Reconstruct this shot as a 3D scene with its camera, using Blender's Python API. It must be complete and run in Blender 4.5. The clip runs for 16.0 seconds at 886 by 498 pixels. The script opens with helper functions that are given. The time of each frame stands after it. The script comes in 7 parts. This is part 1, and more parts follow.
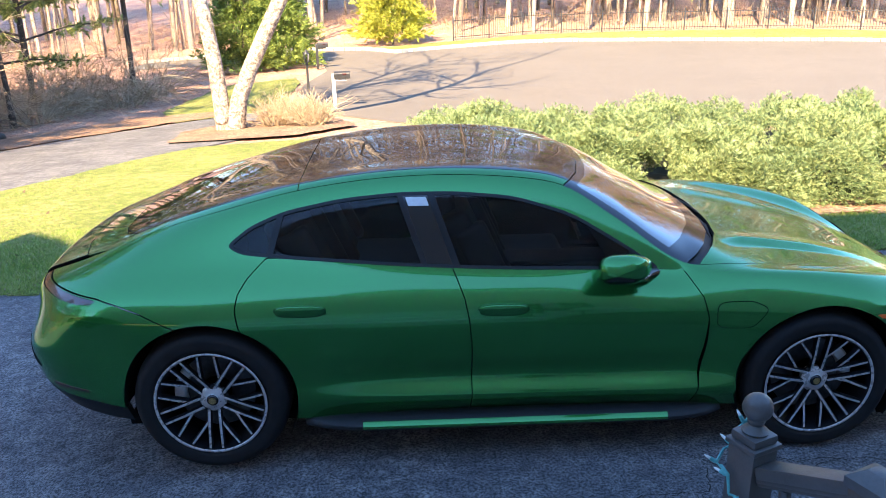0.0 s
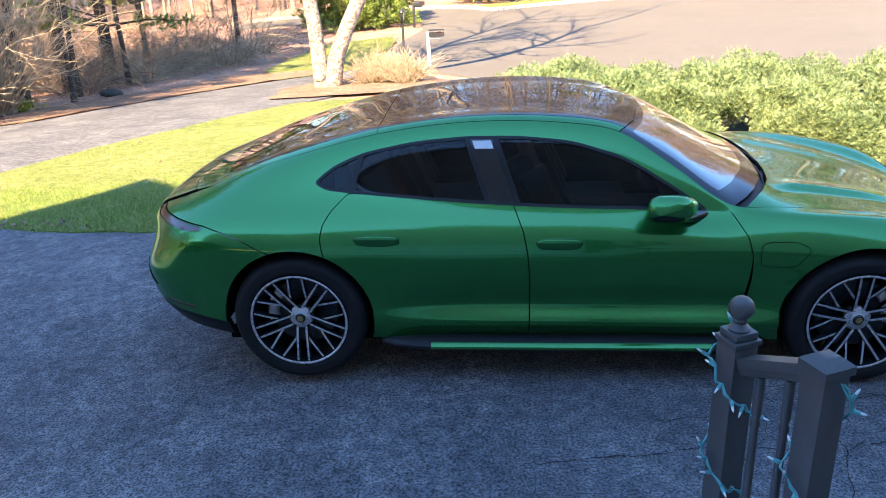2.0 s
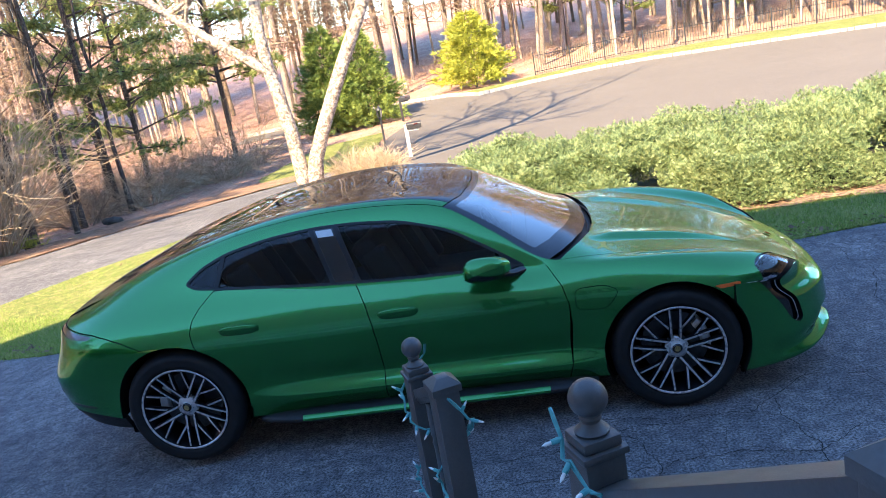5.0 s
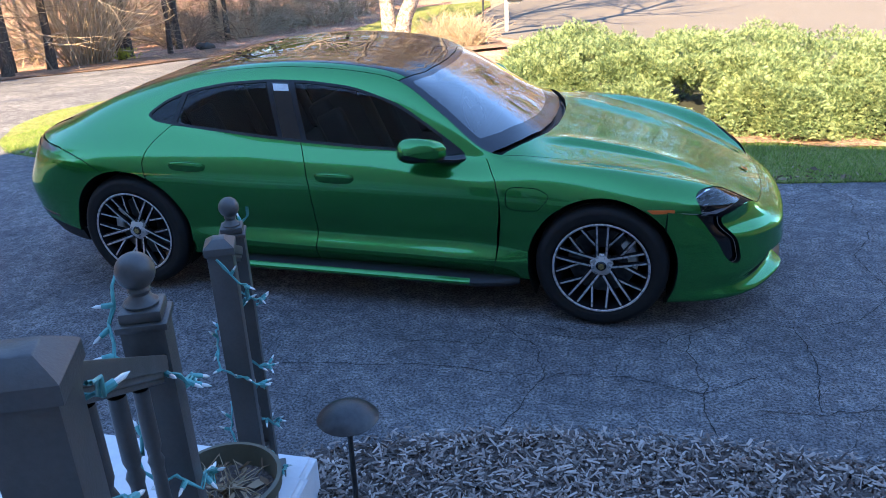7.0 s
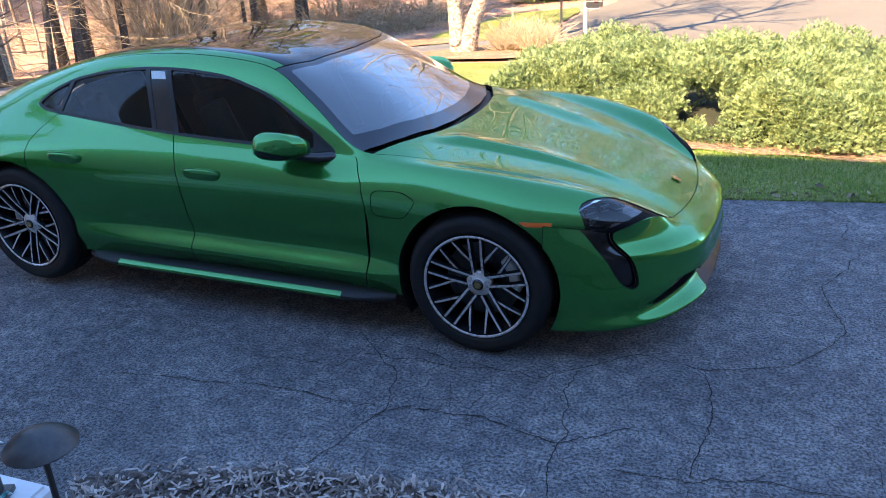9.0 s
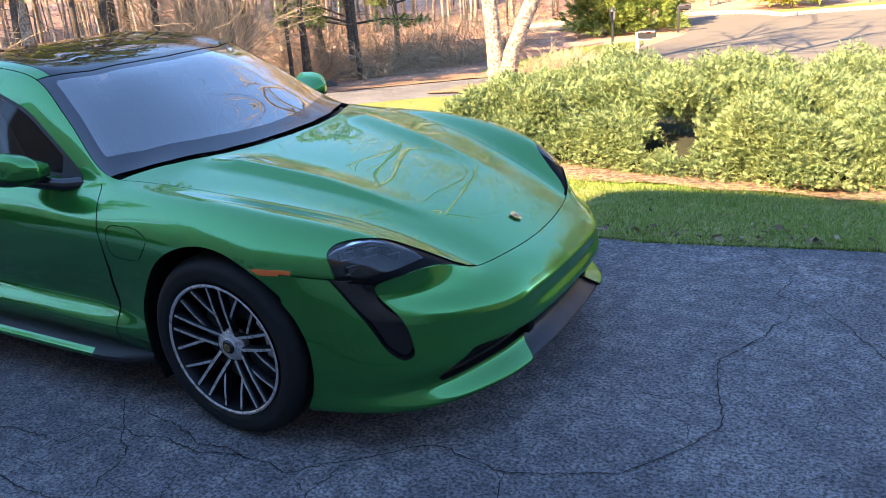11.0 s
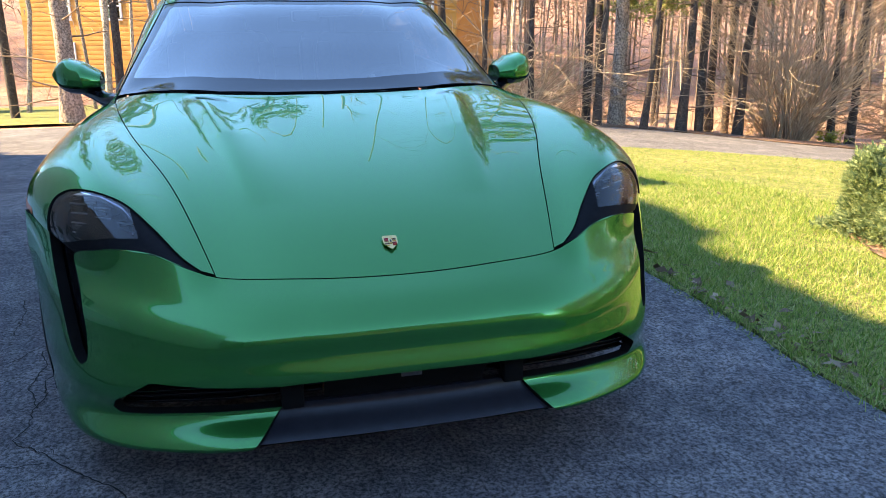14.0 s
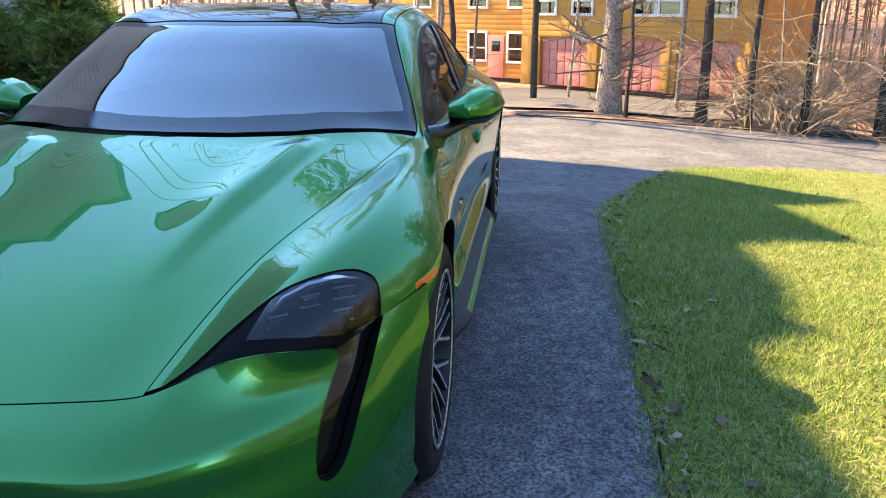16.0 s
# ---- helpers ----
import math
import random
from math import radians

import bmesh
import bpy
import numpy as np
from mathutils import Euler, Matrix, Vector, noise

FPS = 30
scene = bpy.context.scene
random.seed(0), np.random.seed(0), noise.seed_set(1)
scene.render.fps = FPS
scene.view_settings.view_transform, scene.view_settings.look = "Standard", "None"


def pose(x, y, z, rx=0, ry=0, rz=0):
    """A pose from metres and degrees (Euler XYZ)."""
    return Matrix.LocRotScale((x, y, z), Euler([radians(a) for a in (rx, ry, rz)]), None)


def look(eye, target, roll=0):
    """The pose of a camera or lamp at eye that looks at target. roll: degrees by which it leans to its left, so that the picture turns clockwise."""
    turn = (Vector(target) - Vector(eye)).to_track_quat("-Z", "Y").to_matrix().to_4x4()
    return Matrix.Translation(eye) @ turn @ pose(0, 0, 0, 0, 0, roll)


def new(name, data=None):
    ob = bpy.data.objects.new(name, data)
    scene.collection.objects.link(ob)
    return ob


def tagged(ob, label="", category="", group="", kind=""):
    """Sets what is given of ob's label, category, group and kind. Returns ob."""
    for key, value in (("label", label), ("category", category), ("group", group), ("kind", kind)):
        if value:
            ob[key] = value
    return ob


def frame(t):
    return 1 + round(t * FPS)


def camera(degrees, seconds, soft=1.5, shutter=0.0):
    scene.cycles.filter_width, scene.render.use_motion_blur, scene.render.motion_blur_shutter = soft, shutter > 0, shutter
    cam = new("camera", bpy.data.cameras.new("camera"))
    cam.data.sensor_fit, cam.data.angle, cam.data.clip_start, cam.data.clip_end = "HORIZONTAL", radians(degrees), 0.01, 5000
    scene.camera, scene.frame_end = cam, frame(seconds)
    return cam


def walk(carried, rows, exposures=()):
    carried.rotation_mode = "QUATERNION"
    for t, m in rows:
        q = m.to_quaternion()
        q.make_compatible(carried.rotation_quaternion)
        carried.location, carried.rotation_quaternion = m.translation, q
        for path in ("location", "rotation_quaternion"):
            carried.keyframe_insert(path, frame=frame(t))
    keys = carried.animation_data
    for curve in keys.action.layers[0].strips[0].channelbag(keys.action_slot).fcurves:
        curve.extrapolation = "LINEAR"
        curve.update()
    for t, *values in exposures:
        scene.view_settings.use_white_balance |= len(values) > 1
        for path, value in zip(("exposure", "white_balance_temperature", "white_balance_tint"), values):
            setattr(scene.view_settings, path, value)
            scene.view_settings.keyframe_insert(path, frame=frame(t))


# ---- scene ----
cam = camera(57.1, 16.0, soft=0.6)

PATH = [
    (0, (-0.442, -4.346, 2.333), (-0.388, -2.466, 1.653), -1.1),
    (0.5, (-0.467, -4.498, 2.353), (-0.409, -2.65, 1.591), -1.5),
    (1, (-0.337, -4.63, 2.351), (-0.253, -2.787, 1.578), -3.8),
    (1.5, (-0.279, -4.71, 2.348), (-0.459, -2.868, 1.588), -3.6),
    (2, (-0.286, -4.77, 2.362), (-0.465, -2.93, 1.599), -2.4),
    (2.5, (-0.2, -4.679, 2.364), (-0.349, -2.838, 1.596), -1.7),
    (3, (-0.058, -4.601, 2.37), (-0.175, -2.754, 1.611), -3.2),
    (3.5, (0.026, -4.663, 2.384), (-0.043, -2.79, 1.687), -8.5),
    (3.7, (0.113, -4.763, 2.387), (0.058, -2.869, 1.746), -8.3),
    (5.8, (1.173, -5.235, 2.381), (0.783, -3.351, 1.832), -9.4),
    (6, (1.253, -5.204, 2.362), (0.867, -3.349, 1.723), -7.8),
    (6.5, (1.49, -5.086, 2.362), (1.035, -3.288, 1.615), -2.4),
    (7, (1.701, -5.012, 2.312), (1.21, -3.257, 1.49), -2.3),
    (7.5, (2.061, -4.877, 2.223), (1.568, -3.122, 1.4), -1.7),
    (8, (2.31, -4.682, 2.152), (1.825, -2.911, 1.36), -1.8),
    (8.5, (2.545, -4.47, 2.103), (1.857, -2.763, 1.319), -2.0),
    (9, (2.722, -4.161, 2.051), (1.975, -2.482, 1.262), -3.1),
    (9.5, (2.869, -3.844, 1.98), (2.185, -2.134, 1.2), -3.8),
    (10, (3.065, -3.541, 1.883), (2.235, -1.856, 1.196), -4.6),
    (10.2, (3.151, -3.404, 1.833), (2.32, -1.721, 1.142), -3.2),
    (12.3, (4.120, -1.929, 1.512), (2.792, -0.590, 0.860), -3.5),
    (12.5, (4.165, -1.772, 1.463), (2.755, -0.512, 0.813), -1.3),
    (13, (4.239, -1.374, 1.295), (2.525, -0.498, 0.751), 0.8),
    (13.5, (4.258, -0.856, 1.234), (2.464, -0.153, 0.696), -0.2),
    (14, (4.241, -0.410, 1.216), (2.384, 0.098, 0.675), -0.2),
    (14.5, (4.131, -0.011, 1.216), (2.230, 0.302, 0.678), -0.6),
    (15, (3.971, 0.378, 1.258), (2.044, 0.507, 0.738), -0.7),
    (15.5, (3.854, 0.787, 1.300), (1.932, 0.629, 0.769), -0.9),
    (16, (3.658, 1.212, 1.361), (1.755, 0.988, 0.790), 0.2),
]
walk(cam, [(t, look(eye, target, roll)) for t, eye, target, roll in PATH], [(0, 2.92, 7400, 12), (3, 2.95, 7200, 12), (6, 2.65, 7050, 12), (7.5, 3.0, 7500, 13), (10, 3.0, 8000, 15), (12.5, 2.85, 8500, 14), (14.5, 2.75, 8500, 12), (16, 2.68, 8200, 12)])


# ---- light ----
SUN_EL, SUN_HEAD = radians(40), Vector((0.30, 0.954, 0))      # light travels towards SUN_HEAD
world = bpy.data.worlds.new("sky")
scene.world = world
world.use_nodes = True
wn = world.node_tree
sky = wn.nodes.new("ShaderNodeTexSky")
sky.sky_type, sky.sun_disc = "NISHITA", False
sky.sun_elevation = SUN_EL
sky.sun_rotation = math.atan2(-SUN_HEAD.x, -SUN_HEAD.y)
sky.air_density, sky.dust_density, sky.ozone_density = 0.85, 0.0, 3.0
wn.nodes["Background"].inputs["Strength"].default_value = 0.15
clear = wn.nodes.new("ShaderNodeVectorMath")                       # a clear, deep blue spring sky
clear.operation = "MULTIPLY"
clear.inputs[1].default_value = (0.70, 0.91, 1.08)
wn.links.new(sky.outputs[0], clear.inputs[0])
wn.links.new(clear.outputs[0], wn.nodes["Background"].inputs["Color"])
sun = new("sun", bpy.data.lights.new("sun", "SUN"))
sun.data.energy, sun.data.angle, sun.data.color = 4.2, radians(0.55), (1.0, 0.81, 0.56)
sun.matrix_world = look(-SUN_HEAD * 40 + Vector((0, 0, 40 * math.tan(SUN_EL))), (0, 0, 0))


# ---- materials ----
def node(nt, kind, **inputs):
    n = nt.nodes.new("ShaderNode" + kind)
    for k, v in inputs.items():
        n.inputs[k.replace("_", " ")].default_value = v
    return n


def surface(name, colors, scale=8.0, rough=0.6, metal=0.0, bump=0.0, bump_scale=None, fine=0.0, spec=0.5, coat=0.0,
            coat_rough=0.03, coat_ior=1.5, island=0.0, each=0.0, trans=0.0, stops=(0.3, 0.7), stretch=None, rough_var=0.0, detail=6.0, grain=None):
    """A material whose colour runs through `colors` by two scales of noise, with relief and gloss."""
    m = bpy.data.materials.new(name)
    m.use_nodes = True
    nt = m.node_tree
    b = nt.nodes["Principled BSDF"]
    b.inputs["Roughness"].default_value = rough
    b.inputs["Metallic"].default_value = metal
    b.inputs["Specular IOR Level"].default_value = spec
    b.inputs["Coat Weight"].default_value = coat
    b.inputs["Coat Roughness"].default_value = coat_rough
    b.inputs["Coat IOR"].default_value = coat_ior
    geo = nt.nodes.new("ShaderNodeNewGeometry")
    co = geo.outputs["Position"]
    if stretch:
        tc = nt.nodes.new("ShaderNodeTexCoord")
        mp = nt.nodes.new("ShaderNodeMapping")
        mp.inputs["Scale"].default_value = stretch
        nt.links.new(tc.outputs["Object"], mp.inputs["Vector"])
        co = mp.outputs["Vector"]
    n1 = node(nt, "TexNoise", Scale=scale, Detail=detail, Roughness=0.6)
    nt.links.new(co, n1.inputs["Vector"])
    fac = n1.outputs["Fac"]
    n2 = node(nt, "TexNoise", Scale=scale * 9.3, Detail=3.0)
    nt.links.new(co, n2.inputs["Vector"])
    if fine:
        mx = nt.nodes.new("ShaderNodeMix")
        mx.inputs[0].default_value = fine
        nt.links.new(fac, mx.inputs[2])
        nt.links.new(n2.outputs["Fac"], mx.inputs[3])
        fac = mx.outputs[0]
    for weight, out in ((island, geo.outputs["Random Per Island"]), (each, None)):
        if weight:
            if out is None:
                out = nt.nodes.new("ShaderNodeObjectInfo").outputs["Random"]
            mx = nt.nodes.new("ShaderNodeMix")
            mx.inputs[0].default_value = weight
            nt.links.new(fac, mx.inputs[2])
            nt.links.new(out, mx.inputs[3])
            fac = mx.outputs[0]
    ramp = nt.nodes.new("ShaderNodeValToRGB")
    el = ramp.color_ramp.elements
    for i, c in enumerate(colors):
        p = stops[0] + (stops[1] - stops[0]) * i / max(1, len(colors) - 1)
        e = el[i] if i < 2 else el.new(p)
        e.position, e.color = p, (*c, 1)
    if len(colors) == 1:
        el[1].color = (*colors[0], 1)
    nt.links.new(fac, ramp.inputs[0])
    tone = ramp.outputs[0]
    if grain:                                                    # fine speckle: (scale, strength)
        n4 = node(nt, "TexNoise", Scale=grain[0], Detail=5.0, Roughness=0.8)
        nt.links.new(co, n4.inputs["Vector"])
        mg = node(nt, "MapRange")
        mg.inputs["From Min"].default_value, mg.inputs["From Max"].default_value = 0.42, 0.58
        mg.inputs["To Min"].default_value, mg.inputs["To Max"].default_value = 1 - grain[1], 1 + grain[1]
        nt.links.new(n4.outputs["Fac"], mg.inputs["Value"])
        mc = nt.nodes.new("ShaderNodeVectorMath")
        mc.operation = "SCALE"
        nt.links.new(tone, mc.inputs[0])
        nt.links.new(mg.outputs[0], mc.inputs["Scale"])
        tone = mc.outputs[0]
    nt.links.new(tone, b.inputs["Base Color"])
    if rough_var:
        mr = node(nt, "MapRange")
        mr.inputs["To Min"].default_value = max(0.0, rough - rough_var)
        mr.inputs["To Max"].default_value = min(1.0, rough + rough_var)
        nt.links.new(n1.outputs["Fac"], mr.inputs["Value"])
        nt.links.new(mr.outputs[0], b.inputs["Roughness"])
    if bump:
        n3 = node(nt, "TexNoise", Scale=bump_scale or scale * 4, Detail=5.0, Roughness=0.65)
        nt.links.new(co, n3.inputs["Vector"])
        bp = node(nt, "Bump", Strength=1.0, Distance=bump)
        nt.links.new(n3.outputs["Fac"], bp.inputs["Height"])
        nt.links.new(bp.outputs[0], b.inputs["Normal"])
    if trans:
        tr = nt.nodes.new("ShaderNodeBsdfTranslucent")
        nt.links.new(tone, tr.inputs["Color"])
        ms = nt.nodes.new("ShaderNodeMixShader")
        ms.inputs[0].default_value = trans
        nt.links.new(b.outputs[0], ms.inputs[1])
        nt.links.new(tr.outputs[0], ms.inputs[2])
        nt.links.new(ms.outputs[0], nt.nodes["Material Output"].inputs["Surface"])
    return m


def glass(name, tint, rough=0.0, ior=1.5, boost=1.0):
    """Thin glazing: tinted clear, with a Fresnel gloss."""
    m = bpy.data.materials.new(name)
    m.use_nodes = True
    nt = m.node_tree
    nt.nodes.remove(nt.nodes["Principled BSDF"])
    tr = node(nt, "BsdfTransparent", Color=(*tint, 1))
    gl = node(nt, "BsdfGlossy", Color=(1, 1, 1, 1), Roughness=rough)
    fr = node(nt, "Fresnel", IOR=ior)
    ms = nt.nodes.new("ShaderNodeMixShader")
    mu = nt.nodes.new("ShaderNodeMath")
    mu.operation, mu.use_clamp = "MULTIPLY", True
    mu.inputs[1].default_value = boost
    nt.links.new(fr.outputs[0], mu.inputs[0])
    nt.links.new(mu.outputs[0], ms.inputs[0])
    nt.links.new(tr.outputs[0], ms.inputs[1])
    nt.links.new(gl.outputs[0], ms.inputs[2])
    nt.links.new(ms.outputs[0], nt.nodes["Material Output"].inputs["Surface"])
    return m


PAINT = surface("green_metallic_paint", [(0.012, 0.178, 0.036), (0.016, 0.206, 0.043)], 900, rough=0.22, metal=0.72, spec=0.15, coat=1.0, coat_rough=0.0, coat_ior=1.44, fine=0.6)
PAINT.node_tree.nodes["Principled BSDF"].inputs["Specular Tint"].default_value = (0.28, 0.78, 0.60, 1)
GLOSS_BLACK = surface("gloss_black", [(0.004, 0.004, 0.005), (0.007, 0.007, 0.008)], 30, rough=0.16, coat=0.3, spec=0.35)
FRIT = surface("black_glass_border", [(0.006, 0.006, 0.009), (0.010, 0.010, 0.015)], 30, rough=0.08, spec=0.6)
SATIN_BLACK = surface("satin_black_plastic", [(0.006, 0.006, 0.007), (0.012, 0.012, 0.013)], 60, rough=0.5, bump=0.0004, bump_scale=900, spec=0.3)
SPLITTER = surface("satin_grey_plastic", [(0.006, 0.006, 0.009), (0.011, 0.011, 0.015)], 40, rough=0.34, spec=0.28)
DARK_VOID = surface("matt_black_liner", [(0.003, 0.003, 0.003), (0.006, 0.006, 0.006)], 20, rough=0.9, spec=0.1)
RUBBER = surface("tyre_rubber", [(0.006, 0.006, 0.0065), (0.013, 0.0125, 0.0125)], 22, rough=0.68, bump=0.0006, bump_scale=300, rough_var=0.12, spec=0.25)
RIM_FACE = surface("machined_rim_face", [(0.40, 0.39, 0.39), (0.44, 0.43, 0.42)], 40, rough=0.28, metal=0.45, rough_var=0.06)
RIM_DARK = surface("dark_rim_paint", [(0.006, 0.006, 0.007), (0.010, 0.010, 0.012)], 40, rough=0.35, metal=0.2, spec=0.3)
DISC = surface("brake_disc_steel", [(0.05, 0.05, 0.052), (0.10, 0.10, 0.10)], 30, rough=0.4, metal=0.8)
CALIPER = surface("silver_caliper", [(0.58, 0.59, 0.60), (0.68, 0.69, 0.7)], 50, rough=0.4, metal=0.1)
WIND_GLASS = glass("windscreen_glass", (0.24, 0.27, 0.28), ior=1.7, boost=2.0)
SIDE_GLASS = glass("tinted_side_glass", (0.36, 0.36, 0.37), ior=1.45, boost=0.5)
ROOF_GLASS = surface("dark_roof_glass", [(0.006, 0.006, 0.008), (0.008, 0.008, 0.010)], 5, rough=0.0, spec=0.3)
LENS = glass("headlamp_lens", (0.55, 0.56, 0.61), ior=1.5, boost=1.0)
LAMP_TRIM = surface("black_lamp_trim", [(0.004, 0.004, 0.005), (0.008, 0.008, 0.009)], 60, rough=0.5, spec=0.04)
CHROME = surface("chrome", [(0.7, 0.7, 0.71), (0.76, 0.76, 0.77)], 20, rough=0.08, metal=1.0)
AMBER = surface("amber_lens", [(0.62, 0.09, 0.012), (0.75, 0.13, 0.018)], 300, rough=0.3, coat=0.4)
RED_LENS = surface("dark_red_lens", [(0.035, 0.004, 0.005), (0.07, 0.006, 0.007)], 200, rough=0.2, coat=0.6)
RED_BAND = surface("red_enamel", [(0.30, 0.02, 0.02), (0.36, 0.03, 0.025)], 200, rough=0.25)
LEATHER = surface("dark_leather", [(0.034, 0.034, 0.037), (0.062, 0.060, 0.061)], 60, rough=0.5, bump=0.0006, bump_scale=700)
LIGHT_TRIM = surface("grey_trim", [(0.2, 0.2, 0.2), (0.28, 0.28, 0.28)], 60, rough=0.5)
WINDOW_POST = surface("satin_window_post", [(0.009, 0.009, 0.010), (0.014, 0.014, 0.016)], 60, rough=0.3, spec=0.25)
STICKER_GLINT = surface("sticker_and_glint", [(0.46, 0.46, 0.46), (0.54, 0.54, 0.53)], 60, rough=0.7)
GOLD = surface("brass_gold", [(0.62, 0.40, 0.16), (0.74, 0.5, 0.22)], 80, rough=0.25, metal=1.0)


# ---- mesh helpers ----
def part(name, bm, material, parent, label="", smooth=True):
    """Links a bmesh as one mesh object under a thing."""
    me = bpy.data.meshes.new(name)
    bmesh.ops.recalc_face_normals(bm, faces=bm.faces)
    bm.to_mesh(me)
    bm.free()
    for m in (material if isinstance(material, (list, tuple)) else [material]):
        me.materials.append(m)
    if smooth:
        me.polygons.foreach_set("use_smooth", [True] * len(me.polygons))
        me.set_sharp_from_angle(angle=radians(38))
    ob = new(name, me)
    ob.parent = parent
    if label:
        ob["label"] = label
    return ob


def mesh_object(name, verts, faces, material, parent=None, smooth=False, normals=None, mat_index=None):
    """A mesh object from arrays: verts (n, 3); faces (m, 3) or (m, 4), or a list of such."""
    me = bpy.data.meshes.new(name)
    blocks = [np.asarray(f, dtype=np.int32) for f in (faces if isinstance(faces, list) else [faces]) if len(f)]
    verts = np.asarray(verts, dtype=np.float32)
    me.vertices.add(len(verts))
    me.vertices.foreach_set("co", verts.ravel())
    loops = np.concatenate([f.ravel() for f in blocks])
    sizes = np.concatenate([np.full(len(f), f.shape[1], dtype=np.int32) for f in blocks])
    me.loops.add(len(loops))
    me.loops.foreach_set("vertex_index", loops)
    me.polygons.add(len(sizes))
    me.polygons.foreach_set("loop_start", np.concatenate([[0], np.cumsum(sizes)[:-1]]).astype(np.int32))
    me.polygons.foreach_set("loop_total", sizes)
    for m in (material if isinstance(material, (list, tuple)) else [material]):
        me.materials.append(m)
    if mat_index is not None:
        me.polygons.foreach_set("material_index", np.asarray(mat_index, dtype=np.int32))
    me.update(calc_edges=True)
    if smooth or normals is not None:
        me.polygons.foreach_set("use_smooth", np.ones(len(sizes), dtype=bool))
    if normals is not None:
        me.normals_split_custom_set_from_vertices([tuple(n) for n in normals])
    ob = new(name, me)
    ob.parent = parent
    return ob


def thing(name, at, label, category, group="", kind=""):
    ob = new(name)
    ob.matrix_world = at if isinstance(at, Matrix) else Matrix.Translation(at)
    ob.empty_display_size = 0.1
    return tagged(ob, label, category, group, kind)


def box_bm(sx, sy, sz, at=(0, 0, 0), bevel=0.0, bm=None, turn=None, seg=2):
    """A bevelled box of full sizes sx, sy, sz, centred at `at`."""
    out = bm or bmesh.new()
    m = Matrix.Translation(at) @ (turn.to_4x4() if turn else Matrix()) @ Matrix.Diagonal((sx, sy, sz, 1))
    made = bmesh.ops.create_cube(out, size=1, matrix=m)["verts"]
    if bevel:
        edges = list({e for v in made for e in v.link_edges})
        bmesh.ops.bevel(out, geom=edges, offset=bevel, segments=seg, affect="EDGES", profile=0.6)
    return out


def lathe_bm(profile, n=32, bm=None, at=(0, 0, 0), axis="z", cap=False):
    """A turned shape from (radius, height) pairs."""
    out = bm or bmesh.new()
    rings = []
    for r, h in profile:
        ring = []
        for i in range(n):
            a = 2 * math.pi * i / n
            c, s = r * math.cos(a), r * math.sin(a)
            p = (c, s, h) if axis == "z" else ((c, h, s) if axis == "y" else (h, c, s))
            ring.append(out.verts.new(Vector(p) + Vector(at)))
        rings.append(ring)
    for a, b in zip(rings, rings[1:]):
        for i in range(n):
            out.faces.new((a[i], a[(i + 1) % n], b[(i + 1) % n], b[i]))
    for ring in (rings[0], rings[-1]) if cap else ():
        out.faces.new(ring)
    bmesh.ops.remove_doubles(out, verts=[v for r in rings for v in r], dist=1e-6)
    return out


def tube(points, radii, n=6):
    """Vertices and quads of a tapered tube along points."""
    pts = np.asarray(points, float)
    radii = np.broadcast_to(np.asarray(radii, float), (len(pts),))
    d = np.gradient(pts, axis=0)
    d /= np.linalg.norm(d, axis=1)[:, None] + 1e-9
    ref = np.eye(3)[np.abs(d).max(0).argmin()][None]                 # one axis for the whole tube, so that it never twists
    u = np.cross(d, ref)
    u /= np.linalg.norm(u, axis=1)[:, None] + 1e-9
    w = np.cross(d, u)
    a = np.linspace(0, 2 * np.pi, n, endpoint=False)
    v = pts[:, None] + radii[:, None, None] * (u[:, None] * np.cos(a)[None, :, None] + w[:, None] * np.sin(a)[None, :, None])
    k = np.arange(len(pts) - 1)[:, None] * n
    i = np.arange(n)[None]
    j = (i + 1) % n
    q = np.stack([k + i, k + j, k + n + j, k + n + i], -1).reshape(-1, 4)
    return v.reshape(-1, 3), q


class Heap:
    """Gathers vertices and faces of many pieces into one mesh."""

    def __init__(self):
        self.v, self.q, self.t, self.n = [], [], [], 0

    def add(self, v, q=(), t=()):
        v = np.asarray(v, float).reshape(-1, 3)
        if len(q):
            self.q.append(np.asarray(q) + self.n)
        if len(t):
            self.t.append(np.asarray(t) + self.n)
        self.v.append(v)
        self.n += len(v)

    def make(self, name, material, parent=None, smooth=False):
        faces = [np.concatenate(f) for f in (self.q, self.t) if f]
        return mesh_object(name, np.concatenate(self.v), faces, material, parent, smooth)


def interp(nodes, at):
    """Smooth curve through (position, value...) nodes, at the given positions: one column a value."""
    nodes = np.asarray(nodes, float)
    x, y = nodes[:, 0], nodes[:, 1:]
    h = np.diff(x)
    d = np.diff(y, axis=0) / h[:, None]
    m = np.empty_like(y)
    m[1:-1] = (d[:-1] * h[1:, None] + d[1:] * h[:-1, None]) / (h[1:] + h[:-1])[:, None]
    m[0], m[-1] = d[0], d[-1]
    at = np.asarray(at, float)
    k = np.clip(np.searchsorted(x, at) - 1, 0, len(h) - 1)
    t = ((at - x[k]) / h[k])[:, None]
    hk = h[k][:, None]
    out = ((1 + 2 * t) * (1 - t) ** 2 * y[k] + t * (1 - t) ** 2 * hk * m[k] + t * t * (3 - 2 * t) * y[k + 1] + t * t * (t - 1) * hk * m[k + 1])
    lo, hi = at < x[0], at > x[-1]
    out[lo] = y[0] + (at[lo, None] - x[0]) * m[0]
    out[hi] = y[-1] + (at[hi, None] - x[-1]) * m[-1]
    return out


